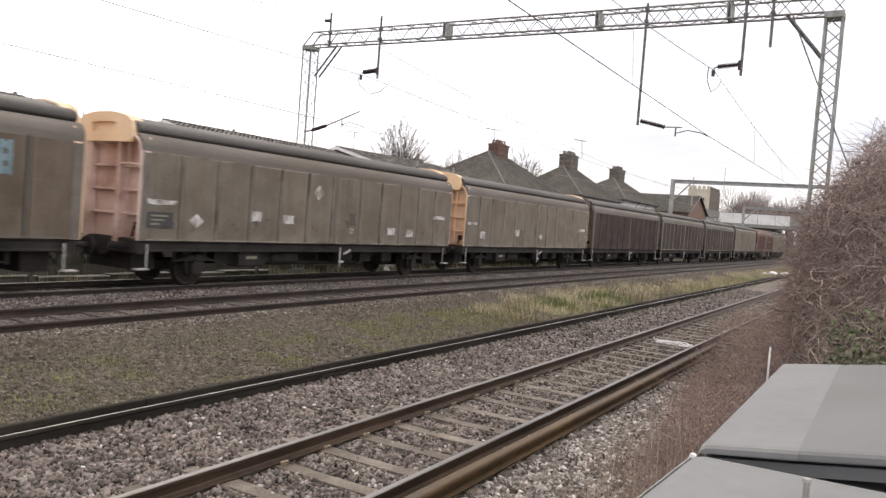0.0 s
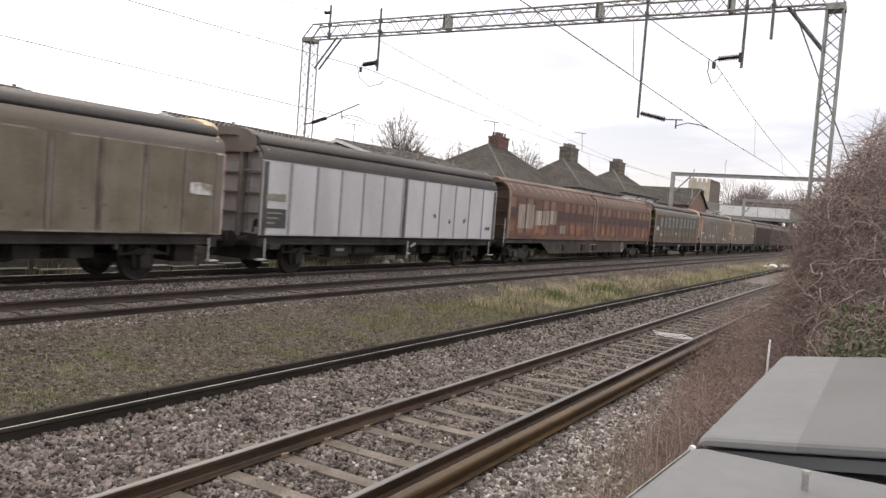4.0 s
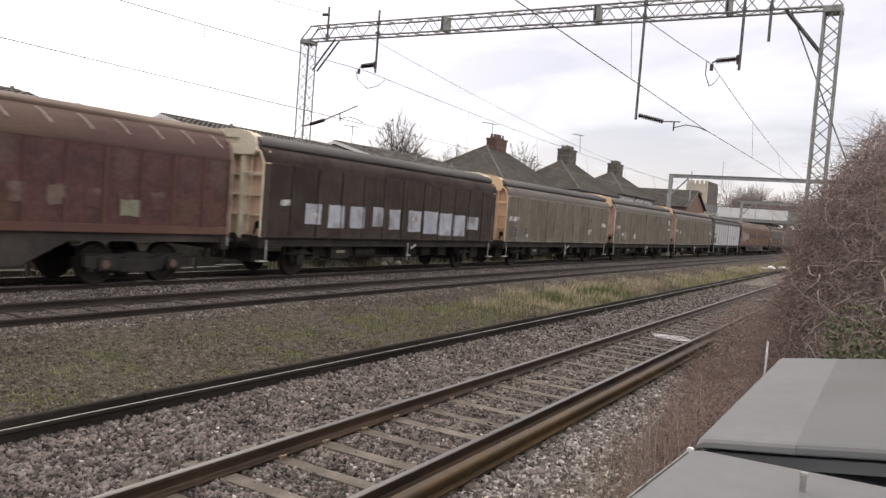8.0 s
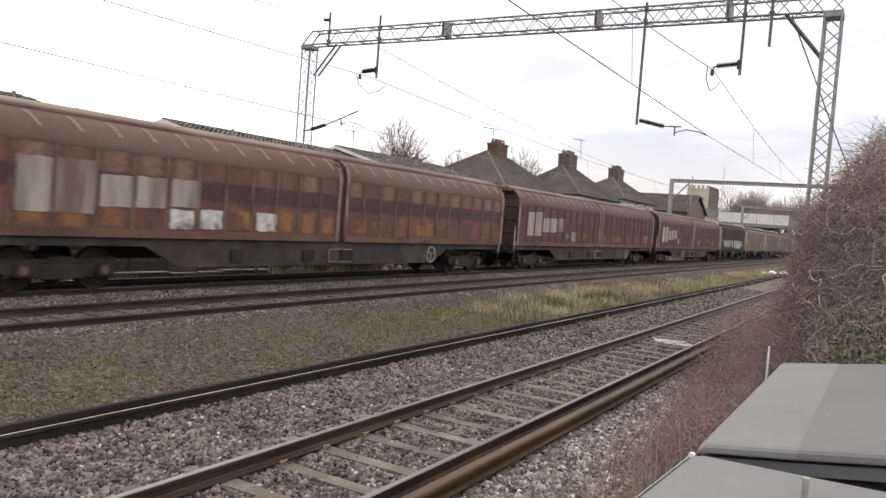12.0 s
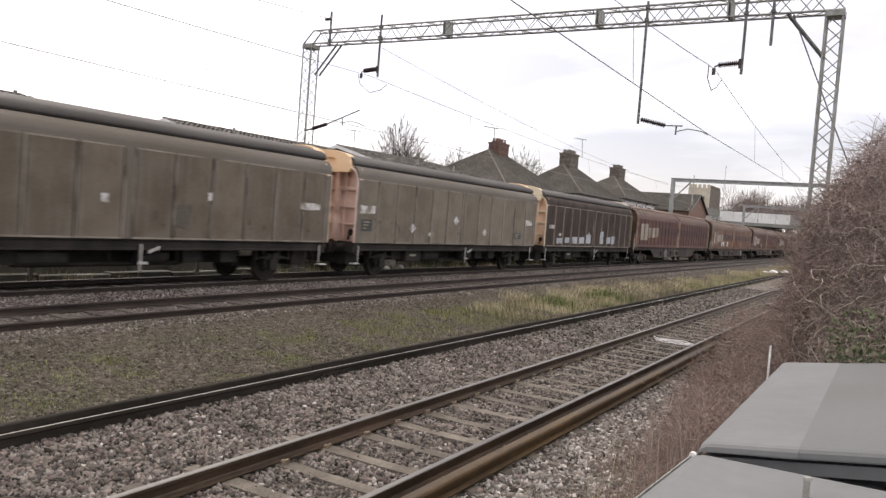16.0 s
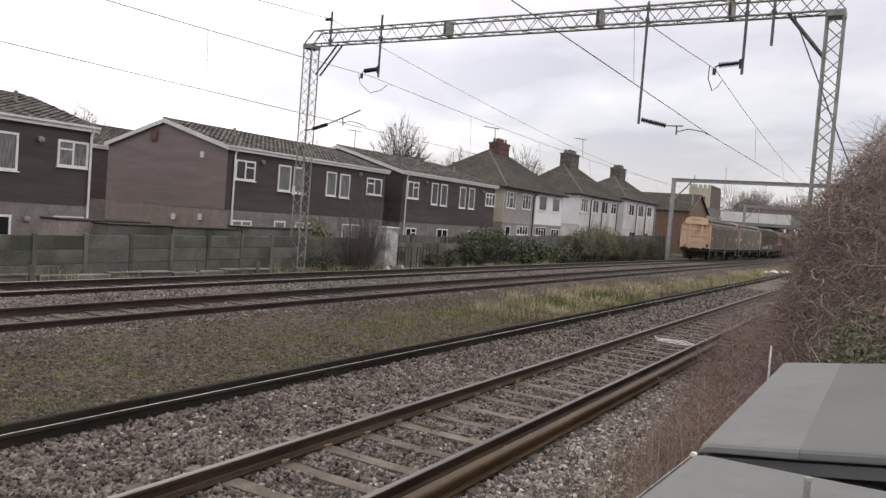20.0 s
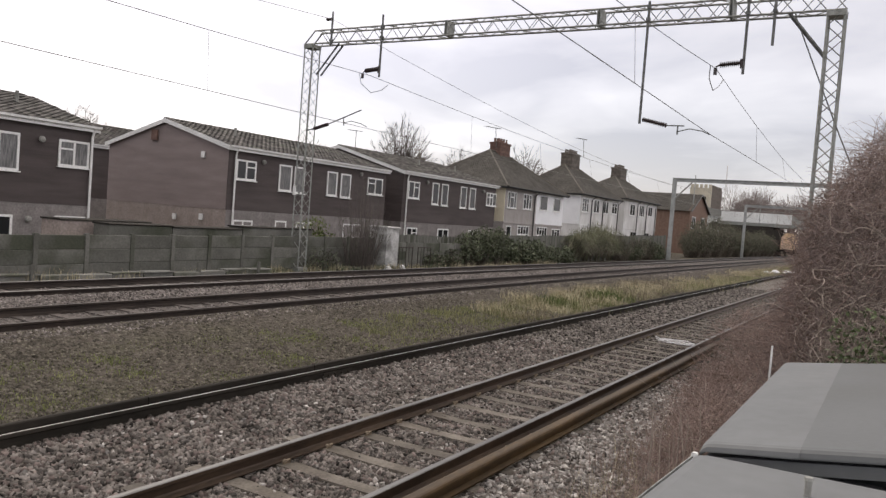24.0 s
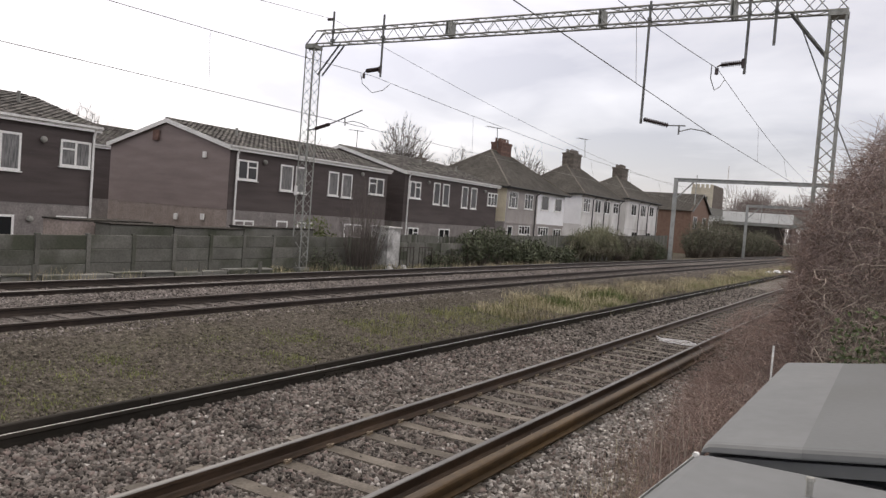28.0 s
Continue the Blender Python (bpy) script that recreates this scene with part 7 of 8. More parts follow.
def add_patches(wagon, patches, x_left, y, length):
    for k, u0, u1, z0, z1 in patches:
        mat, name = PATCH[k]
        m = Mesh()
        if k == "B":
            # plain open blocks in place of the maker's lettering, and a barred square at each end of the row
            a, b = x_left + (u0 + u1) / 2 - min(.22, (u1 - u0) / 2), x_left + (u0 + u1) / 2 + min(.22, (u1 - u0) / 2)
            w = .13 if b - a > .25 else (b - a)
            m.box(a, a + w, y - .004, y, z0, z1)
            if u0 < 1.5 or u0 > 11.6:
                for j in range(3):
                    m.box(a + w, b, y - .004, y, z0 + (z1 - z0) * (.08 + .33 * j), z0 + (z1 - z0) * (.26 + .33 * j))
                for q in ((a + b) / 2 - .04, b - .09):
                    m.box(q, q + .09, y - .008, y - .004, z0 + .04, z1 - .02)
            elif b - a > .25:
                m.box(b - w, b, y - .004, y, z0, z1)
                m.box(a + w, b - w, y - .004, y, z1 - .11, z1)
                m.box(a + w, b - w, y - .004, y, z0, z0 + .11)
        else:
            ragged(m, x_left + u0, x_left + u1, z0, z1, y - (.005 if k in "bpo" else .010), {"w": .018, "d": 0, "k": .005, "s": .04, "p": .012, "b": .015, "o": .02, "g": .015}.get(k, .03), diamond=(k == "d"))
        if m.v:
            q = part(name, m, mat, wagon)
            if k == "k":
                bars = Mesh()
                for j in range(3):
                    zz = z1 - (z1 - z0) * (.22 + .26 * j)
                    bars.box(x_left + u0 + (u1 - u0) * .15, x_left + u0 + (u1 - u0) * (.8 - .15 * j), y - .020, y - .016, zz - .025, zz + .018)
                part("writing_bar", bars, M_PATCH_GREEN, q)


def wheelset_mesh():
    m = Mesh()
    for s in (-1, 1):
        y = s * .7525
        pr = [(-.07, .10), (-.07, .20), (-.03, .22), (-.02, .38), (-.065, .41), (-.065, .455), (.045, .465), (.065, .490), (.07, .41), (.02, .38), (.0, .22), (.05, .20), (.06, .10)]
        m.lathe([(y - s * a, r) for a, r in pr], (0, 0, 0), 1, 24)
    m.lathe([(-1.02, .06), (-1.02, .075), (1.02, .075), (1.02, .06)], (0, 0, 0), 1, 10)
    return m.data("wheelset", M_WHEEL)


WHEELSET = wheelset_mesh()


def axle_gear_meshes():
    """Axlebox, leaf spring, spring hanger and horn guide of one wheel, about the axle's end."""
    box = Mesh().cham(-.14, .14, -1.10, -.90, -.14, .15, .03, 1)
    spring = Mesh()
    for k in range(6):
        w = .62 - .08 * k
        spring.box(-w, w, -1.07, -.97, .17 + .024 * k, .19 + .024 * k)
    spring.box(-.05, .05, -1.09, -.95, .15, .34)
    guide = Mesh().prism([(.16, -.16), (.22, -.16), (.42, .46), (.18, .46)], -.99, -.95, 1)
    hanger = Mesh().box(.60, .68, -1.05, -.99, .14, .46)
    other_guide = Mesh().prism([(-.16, -.16), (-.22, -.16), (-.42, .46), (-.18, .46)], -.99, -.95, 1)
    other_hanger = Mesh().box(-.68, -.60, -1.05, -.99, .14, .46)
    return [(n, m.data(n, M_FRAME)) for n, m in (("axlebox", box), ("leaf_spring", spring), ("horn_guide", guide), ("horn_guide", other_guide),
                                                 ("spring_hanger", hanger), ("spring_hanger", other_hanger))]


AXLE_GEAR = axle_gear_meshes()


def buffer_mesh():
    m = Mesh().lathe([(0, .12), (.04, .12), (.05, .095), (.30, .062), (.31, .065), (.50, .06), (.505, .05), (.52, .20), (.545, .225), (.555, .20), (.56, .0001)], (0, 0, 0), 0, 16)
    return m.data("buffer", M_FRAME)


BUFFER = buffer_mesh()


def roof_section(steps=6):
    """Outline of the side's upper curve: from the cornice foot to the ridge."""
    return [(1.34, 3.15), (1.335, 3.30), (1.28, 3.43), (1.17, 3.53)], [(1.10, 3.555), (1.14, 3.61), (1.12, 3.69), (1.02, 3.77), (.80, 3.85), (.45, 3.93), (0, 3.96)]


def rounded(profile, n=4):
    """The same outline with its bends rounded: a smooth curve through the points."""
    p = [np.array(q, float) for q in profile]
    p = [2 * p[0] - p[1]] + p + [2 * p[-1] - p[-2]]
    out = []
    for i in range(1, len(p) - 2):
        a, b, c, d = p[i - 1:i + 3]
        for k in range(n):
            t = k / n
            q = .5 * (2 * b + (c - a) * t + (2 * a - 5 * b + 4 * c - d) * t * t + (3 * b - a - 3 * c + d) * t ** 3)
            out.append((float(q[0]), float(q[1])))
    return out + [tuple(float(v) for v in p[-2])]


def mirror(profile):
    return profile + [(-y, z) for y, z in profile[::-1] if y > 1e-6]


def short_van(name, s, length, side, band, rib, roof, hood, peach, patches, label, rear=None, post=None):
    """A two-axle sliding-wall van: two sliding doors of six panels each side, hooded ochre ends."""
    w = thing(name, 0, FAR_Y, FAR_Z, label, "railway van", "vans of the freight train")
    WAGONS.append((w, s + length / 2))
    h = length / 2
    e = 0.22                        # the side walls stand past the end wall by this
    body = Mesh().prism(mirror([(1.30, 1.16), (1.30, 3.16), (1.26, 3.40), (1.14, 3.50), (1.05, 3.55)]), -h + e, h - e, 0)
    # dark body shows beside the ribs as painted gap shade and grime
    part("body", body, M_GAP_DARK, w)
    band_p, roof_p = roof_section()
    for sgn in (-1, 1):
        m = Mesh().prism([(sgn * y, z) for y, z in rounded(band_p) + [(1.10, 3.49), (1.24, 3.40), (1.30, 3.28), (1.305, 3.15)]], -h, h, 0)
        part("cornice", m, band, w, "dusty curved cornice above the doors")
    m = Mesh().prism(mirror([(1.02, 3.53)] + rounded(roof_p)), -h + .06, h - .06, 0)
    part("roof", m, roof, w, smooth=False)
    # sliding doors
    panels = Mesh().cham(0.0, 1.0, -.012, .012, 0, 1.985, .004, 2)
    for side_sgn in (-1, 1):
        y = side_sgn * 1.325
        for d in (0, 1):
            x0 = -h + .03 if d == 0 else .12
            x1 = -.12 if d == 0 else h - .03
            door = part("sliding_door", Mesh().box(x0, x1, y - .012, y + .012, 1.135, 1.175).box(x0, x1, y - .012, y + .012, 3.115, 3.15), rib, w)
            pitch = (x1 - x0) / 6
            if side_sgn < 0:
                me = Mesh().cham(0.062, pitch - .062, -.011, .011, 0, 1.94, .003, 2).data("panel", side)
                rm = Mesh().prism([(-.027, .012), (-.021, -.030), (.021, -.030), (.027, .012)], 1.14, 3.15, 2).data("door_rib", rib)
                for k in range(6):
                    part("panel", me, None, door, at=(x0 + pitch * k, y, 1.175))
                for k in range(7):
                    part("door_rib", rm, None, door, at=(x0 + pitch * k, y, 0))
            else:
                part("panel", Mesh().box(x0, x1, y - .011, y + .011, 1.175, 3.115), side, door)
        if side_sgn < 0:
            part("door_seam_post", Mesh().cham(-.085, .085, y - .03, y + .03, 1.14, 3.15, .02, 2), band, w)
    add_patches(w, patches, -h, -1.340, length)
    # ends
    for sg in (-1, 1):
        if sg < 0 and rear:
            keep, (hood, peach) = (hood, peach), rear
        elif rear:
            hood, peach = keep
        bar = post or hood
        x = sg * (h - e)

        def slab(d0, d1, y0, y1, z0, z1, c=.012, axis=2):
            """A bar from d0 to d1 outwards of the end wall."""
            return Mesh().cham(min(x + sg * d0, x + sg * d1), max(x + sg * d0, x + sg * d1), y0, y1, z0, z1, c, axis)
        end = part("end_wall", Mesh().box(x - .02, x + .02, -1.30, 1.30, 1.16, 3.45), peach, w, "worn painted ribbed end wall")
        for y in (-.54, .54):
            part("end_post", slab(.021, .24, y - .07, y + .07, 1.06, 3.46), bar, end)
        for z in (1.70, 2.24, 2.78):
            part("end_rib", slab(.021, .13, -.47, .47, z - .028, z + .028, .01, 1), bar, end)
            for y in (-.95, .95):
                part("end_rib", slab(.021, .11, y - .33, y + .33, z - .026, z + .026, .01, 1), bar, end)
        part("end_rib", slab(.021, .16, -.47, .47, 3.27, 3.35, .01, 1), bar, end)
        part("grab_rail", Mesh().tube([(x + sg * .16, -1.26, 2.82), (x + sg * .22, -1.0, 2.84), (x + sg * .22, -.62, 2.84)], .022, 6), bar, end)
        part("grab_rail", Mesh().tube([(x + sg * .20, -.86, 1.25), (x + sg * .20, -.86, 3.3)], .02, 6), bar, end)
        part("grab_rail", Mesh().tube([(x + sg * .20, .90, 1.25), (x + sg * .20, .90, 3.2)], .02, 6), bar, end)
        # side flanges with a rounded pale edge, and the hood
        for y in (-1, 1):
            fl = part("end_flange", Mesh().prism([(y * 1.345, 1.13), (y * 1.345, 3.12), (y * 1.20, 3.42), (y * 1.02, 3.48), (y * 1.02, 3.42), (y * 1.17, 3.36), (y * 1.29, 3.08), (y * 1.29, 1.13)], min(x, sg * h) - .01, max(x, sg * h) + .01, 0), peach, w)
            cx = sorted((sg * (h - .235), sg * (h - .045)))
            part("corner_panel", Mesh().box(cx[0], cx[1], y * 1.349 - .003, y * 1.349 + .003, 1.135, 3.10), band, fl)
            part("edge_bead", Mesh().tube([(sg * (h + .012), y * 1.33, 1.14), (sg * (h + .012), y * 1.33, 3.10), (sg * (h + .012), y * 1.19, 3.40), (sg * (h + .012), y * 1.0, 3.47)], .026, 6), bar, fl)
        a, b = sorted((sg * (h - .30), sg * (h - .03)))
        hd = Mesh().prism([(.96, 3.34), (1.02, 3.40), (1.02, 3.58), (.96, 3.78), (.78, 3.90), (.40, 3.985), (0, 4.0), (-.40, 3.985), (-.78, 3.90), (-.96, 3.78), (-1.02, 3.58), (-1.02, 3.40), (-.96, 3.34)], a, b, 0)
        hood_ob = part("hood", hd, hood, w, "painted hood over the van's end")
        # front plate of the hood with an open slot
        a, b = sorted((sg * (h - .029), sg * (h + .06)))
        for y in (-1, 1):
            half = [(0, 3.32), (.98, 3.32), (1.03, 3.40), (1.03, 3.58), (.97, 3.79), (.79, 3.91), (.40, 3.995), (0, 4.01), (0, 3.78), (.42, 3.76), (.44, 3.54), (0, 3.54)]
            part("hood_front", Mesh().prism([(y * (p + .0015), q) for p, q in half], a, b, 0), hood, hood_ob)
        part("brake_wheel", Mesh().lathe([(0, .10), (.03, .11), (.05, .08)], (x + sg * .06, -1.05, 1.45), 0, 10).tube([(x + sg * .1, -1.05, 1.45), (x + sg * .1, -1.0, 1.2)], .03, 5), M_WHEEL, end)
        part("brake_hose", Mesh().tube([(x + sg * .1, .95, 1.5), (x + sg * .12, .9, 1.2)], .05, 6), M_WHEEL, end)
        # buffers, coupling and corner steps
        for y in (-.87, .87):
            part("buffer", BUFFER, None, w, at=pose(sg * (h - .02), y, 1.0, 0, 0, 0 if sg > 0 else 180))
        hook = Mesh().cham(min(sg * (h - .05), sg * (h + .42)), max(sg * (h - .05), sg * (h + .42)), -.05, .05, .9, 1.0, .02, 0)
        hook.tube([(sg * (h + .3), 0, .95), (sg * (h + .42), .0, .70), (sg * (h + .35), 0, .50), (sg * (h + .22), 0, .68)], .03, 6)
        part("coupling", hook, M_FRAME, w)
        part("guard_iron", Mesh().box(min(sg * (h - .9), sg * (h - .3)), max(sg * (h - .9), sg * (h - .3)), -.8, .8, .42, .86), M_FRAME, w)
        part("headstock", Mesh().cham(min(sg * (h - .24), sg * (h - .04)), max(sg * (h - .24), sg * (h - .04)), -1.28, 1.28, .82, 1.155, .02, 1), M_FRAME, w)
        st = Mesh().tube([(sg * (h - .30), -1.30, 1.05), (sg * (h - .30), -1.30, .50)], .022, 6)
        st.cham(min(sg * (h - .32), sg * (h - .02)), max(sg * (h - .32), sg * (h - .02)), -1.38, -1.20, .46, .50, .01, 0)
        part("corner_step", st, M_STEP_WHITE, w, "white-painted corner step")
    # underframe
    for y in (-1.22, 1.22):
        part("solebar", Mesh().prism([(y - .05, .88), (y + .05, .88), (y + .05, .92), (y + .012, .93), (y + .012, 1.08), (y + .06, 1.09), (y + .06, 1.145), (y - .06, 1.145), (y - .06, 1.09), (y - .012, 1.08), (y - .012, .93), (y - .05, .92)], -h + .05, h - .05, 0), M_FRAME, w)
    tr = Mesh()
    for y in (-.75, .75):
        tr.bar((-h + 3.4, y, .9), (-1.9, y, .52), .07)
        tr.bar((-1.9, y, .52), (1.9, y, .52), .07)
        tr.bar((1.9, y, .52), (h - 3.4, y, .9), .07)
        for x in (-1.9, 0, 1.9):
            tr.bar((x, y, .52), (x, y, .92), .06)
    tr.box(-h + 2.9, h - 2.9, -.45, .45, .50, .98)
    tr.box(-h + 1.2, -h + 2.75, -.3, .3, .36, .6)
    tr.box(h - 2.75, h - 1.2, -.3, .3, .36, .6)
    for x in (-3.9, -2.4, 2.2, 3.4):
        tr.box(x - .28, x + .28, -.95, -.5, .55, .92)
    tr.box(-h + .3, h - .3, -1.1, 1.1, .98, 1.13)
    part("underframe", tr, M_FRAME, w)
    part("brake_cylinder", Mesh().lathe([(-.45, .05), (-.4, .19), (.4, .19), (.45, .05)], (1.0, -.85, .72), 0, 14), M_FRAME, w)
    part("air_tank", Mesh().lathe([(-.6, .05), (-.52, .21), (.52, .21), (.6, .05)], (-1.7, -.85, .70), 0, 14), M_FRAME, w)
    part("equipment_box", Mesh().cham(-3.6, -2.7, -1.15, -.7, .48, .90, .03, 0), M_FRAME, w)
    part("data_plate", Mesh().box(-3.35, -2.95, -1.162, -1.156, .68, .76), M_PATCH_GREEN, w, "small pale plate with writing too small to read")
    lv = Mesh().tube([(.42, -1.30, 1.02), (.42, -1.30, .42)], .028, 6)
    lv.box(.36, .60, -1.32, -1.29, .56, .62)
    lv.prism([(.62, .80), (.92, .90), (.92, .98), (.62, .87)], -1.31, -1.28, 1)
    part("brake_lever", lv, M_STEP_WHITE, w, "white-painted brake lever")
    for x in (-h + 1.95, h - 1.95):
        wheel = part("wheelset", WHEELSET, None, w, at=(x, 0, .46))
        WHEELS.append((wheel, x, s + length / 2))
        for turn in (0, 180):
            for kind, mesh in AXLE_GEAR:
                part(kind, mesh, None, w, at=pose(x, 0, .46, 0, 0, turn))
    return w


def bogie_mesh():
    m = Mesh()
    for y in (-1.02, 1.02):
        m.prism([(-1.35, .42), (-1.1, .36), (-.75, .42), (-.45, .28), (.45, .28), (.75, .42), (1.1, .36), (1.35, .42), (1.35, .62), (.7, .66), (.4, .58), (-.4, .58), (-.7, .66), (-1.35, .62)], y - .06, y + .06, 1)
        for x in (-.9, .9):
            m.cham(x - .15, x + .15, y - .13, y + .13, .33, .62, .04, 1)
            m.lathe([(-.14, .11), (-.12, .12), (.12, .12), (.14, .11)], (x, y, .46), 1, 12)
            for q in (-.27, .27):
                m.lathe([(.30, .07), (.58, .07)], (x + q, y, 0), 2, 8)
    m.box(-.3, .3, -1.0, 1.0, .42, .72)
    m.box(-1.3, 1.3, -.98, -.9, .60, .68)
    m.box(-1.3, 1.3, .9, .98, .60, .68)
    return m.data("bogie_frame", M_BOGIE)


BOGIE = bogie_mesh()
AXLE_CAP = Mesh().lathe([(0, .10), (-.02, .10), (-.03, .062), (-.032, .001)], (0, 0, 0), 1, 14).data("axle_cap", M_HUB)


def long_van(name, s, length, side, roof, patches, label, wheel_at=4.2):
    """A long bogie van: ribbed sliding walls in two halves under a rounded roof with pressed ribs."""
    w = thing(name, 0, FAR_Y, FAR_Z, label, "railway van", "vans of the freight train")
    WAGONS.append((w, s + length / 2))
    h = length / 2
    e = 0.45
    core = [(1.27, 1.20), (1.27, 3.04), (1.235, 3.20), (1.12, 3.42), (.93, 3.60), (.62, 3.70)]
    part("body", Mesh().prism(mirror(core), -h + e, h - e, 0), M_MAROON_DEEP, w)
    sec = rounded([(1.335, 3.03), (1.33, 3.14), (1.27, 3.32), (1.13, 3.52), (.95, 3.66)]) + [(.90, 3.67), (.90, 3.62), (1.10, 3.47), (1.23, 3.28), (1.285, 3.12), (1.29, 3.03)]
    halves = ((-h + .28, -.02), (.30, h - .12))
    for sgn in (-1, 1):
        for k, (a, b) in enumerate(halves):
            q = part("roof_slope", Mesh().prism([(sgn * y, z) for y, z in sec], a, b, 0), roof, w, "dusty curved roof side with pressed ribs")
            if sgn < 0:
                n = 12
                rm = Mesh().tube([(.13, -1.275, 3.335), (.0, -1.14, 3.53), (-.08, -1.03, 3.62)], .021, 5).data("roof_rib", M_ROOF_RIB)
                for j in range(n):
                    part("roof_rib", rm, None, q, at=(a + (b - a) * (j + .5) / n, 0, 0))
    part("roof_ridge", Mesh().prism(mirror([(.88, 3.60)] + rounded([(.93, 3.68), (.90, 3.75), (.70, 3.83), (.35, 3.90), (0, 3.92)])), -h + .05, h - .05, 0), M_RUST_ROOF, w, "pale dusty roof ridge")
    for sgn in (-1, 1):
        y = sgn * 1.315
        for d, (a, b) in enumerate(halves):
            door = part("sliding_wall", Mesh().cham(a, b, y - .02, y + .02, 1.17, 1.36, .01, 0), M_SILL if side is M_PANEL_RUST or "orange" in label else M_MAROON, w)
            if sgn > 0:
                part("panel", Mesh().box(a, b, y - .012, y + .012, 1.365, 3.03), M_MAROON_DEEP, door)
                continue
            n = 12
            pitch = (b - a) / n
            me = Mesh().cham(.02, pitch - .02, -.010, .010, 0, 1.665, .003, 2).data("panel", side)
            rm = Mesh().prism([(-.03, .012), (-.018, -.04), (.018, -.04), (.03, .012)], 1.36, 3.04, 2).data("wall_rib", M_WALL_RIB if side is M_PANEL_RUST else M_MAROON)
            for j in range(n):
                part("panel", me, None, door, at=(a + pitch * j, y, 1.364))
            for j in range(n + 1):
                part("wall_rib", rm, None, door, at=(a + pitch * j, y, 0))
            for x in (a + .03, b - .03):
                part("edge_post", Mesh().tube([(x, -1.345, 1.20), (x, -1.355, 3.05), (x, -1.29, 3.34), (x, -1.14, 3.555)], .058, 4), M_RED_TRIM, door, "pale worn edge post")
    add_patches(w, patches, -h, -1.330, length)
    for sg in (-1, 1):
        x = sg * (h - e)
        end = part("end_wall", Mesh().prism(mirror([(1.27, 1.2), (1.27, 3.1), (1.1, 3.45), (.6, 3.7)]), x - .02, x + .02, 0), M_RED_END, w, "grimy brown ribbed end wall")
        for y in (-.45, .45):
            part("end_post", Mesh().cham(min(x, x + sg * .22), max(x, x + sg * .22), y - .07, y + .07, 1.15, 3.72, .02, 2), M_RED_TRIM, end)
        for z in (1.75, 2.35, 2.95, 3.35):
            part("end_rib", Mesh().cham(min(x, x + sg * .08), max(x, x + sg * .08), -1.22, 1.22, z - .04, z + .03, .012, 1), M_RED_END, end)
        part("end_hood", Mesh().cham(min(x, sg * (h - .02)), max(x, sg * (h - .02)), -.66, .66, 3.70, 3.84, .03, 1), M_RED_TRIM, end)
        part("grab_rail", Mesh().tube([(sg * (h - .1), -1.28, .9), (sg * (h - .1), -1.30, 2.0), (sg * (h - .12), -1.28, 2.05)], .022, 6), M_PATCH_WHITE, end, "white grab rail")
        ring = [(sg * (h - .18) + .07 * math.cos(t), -1.30, 1.28 + .1 * math.sin(t)) for t in np.linspace(0, 6.283, 11)]
        part("tie_ring", Mesh().tube(ring, .014, 4), M_STEP_WHITE, end)
        for y in (-.87, .87):
            part("buffer", BUFFER, None, w, at=pose(sg * (h - .06), y, 1.0, 0, 0, 0 if sg > 0 else 180))
        part("headstock", Mesh().cham(min(sg * (h - .3), sg * (h - .06)), max(sg * (h - .3), sg * (h - .06)), -1.28, 1.28, .80, 1.17, .02, 1), M_FRAME, w)
        hook = Mesh().cham(min(sg * (h - .05), sg * (h + .4)), max(sg * (h - .05), sg * (h + .4)), -.05, .05, .9, 1.0, .02, 0)
        hook.tube([(sg * (h + .3), 0, .95), (sg * (h + .4), .0, .70), (sg * (h + .33), 0, .50), (sg * (h + .2), 0, .68)], .03, 6)
        part("coupling", hook, M_FRAME, w)
        st = Mesh().tube([(sg * (h - .2), -1.28, 1.0), (sg * (h - .2), -1.30, .52)], .022, 6)
        st.cham(sg * (h - .2) - .16, sg * (h - .2) + .16, -1.38, -1.20, .48, .52, .01, 0)
        part("corner_step", st, M_FRAME, w)
        xb = sg * (h - 2.55)
        bogie = part("bogie_frame", BOGIE, None, w, at=(xb, 0, 0))
        for q in (-.9, .9):
            part("axle_cap", AXLE_CAP, None, bogie, at=(q, -1.16, .46))
        for q in (-.9, .9):
            wheel = part("wheelset", WHEELSET, None, w, at=(xb + q, 0, .46))
            WHEELS.append((wheel, xb + q, s + length / 2))
    for y in (-1.2, 1.2):
        part("solebar", Mesh().prism([(-h + .1, .98), (-h + 4.4, .98), (-h + 5.4, .48), (h - 5.4, .48), (h - 4.4, .98), (h - .1, .98), (h - .1, 1.17), (-h + .1, 1.17)], y - .03, y + .03, 1), M_SOLEBAR, w)
    part("underframe", Mesh().box(-h + .2, h - .2, -1.1, 1.1, 1.0, 1.17).box(-3.2, 3.2, -.6, .6, .5, 1.0), M_FRAME, w)
    hw = [(wheel_at + .28 * math.cos(t), -1.275, .78 + .28 * math.sin(t)) for t in np.linspace(0, 6.283, 25)]
    hwm = Mesh().tube(hw, .022, 5)
    for t in (0.5, 2.6, 4.7):
        hwm.tube([(wheel_at, -1.27, .78), (wheel_at + .28 * math.cos(t), -1.275, .78 + .28 * math.sin(t))], .014, 4)
    part("handbrake_wheel", hwm, M_STEP_WHITE, w, "white handbrake wheel")
    for x, a in ((-1.2, .5), (.6, .6), (-4.0, .4)):
        part("equipment_box", Mesh().cham(x - a / 2, x + a / 2, -1.29, -1.16, .60, .92, .02, 1), M_FRAME, w)
    fr = Mesh()
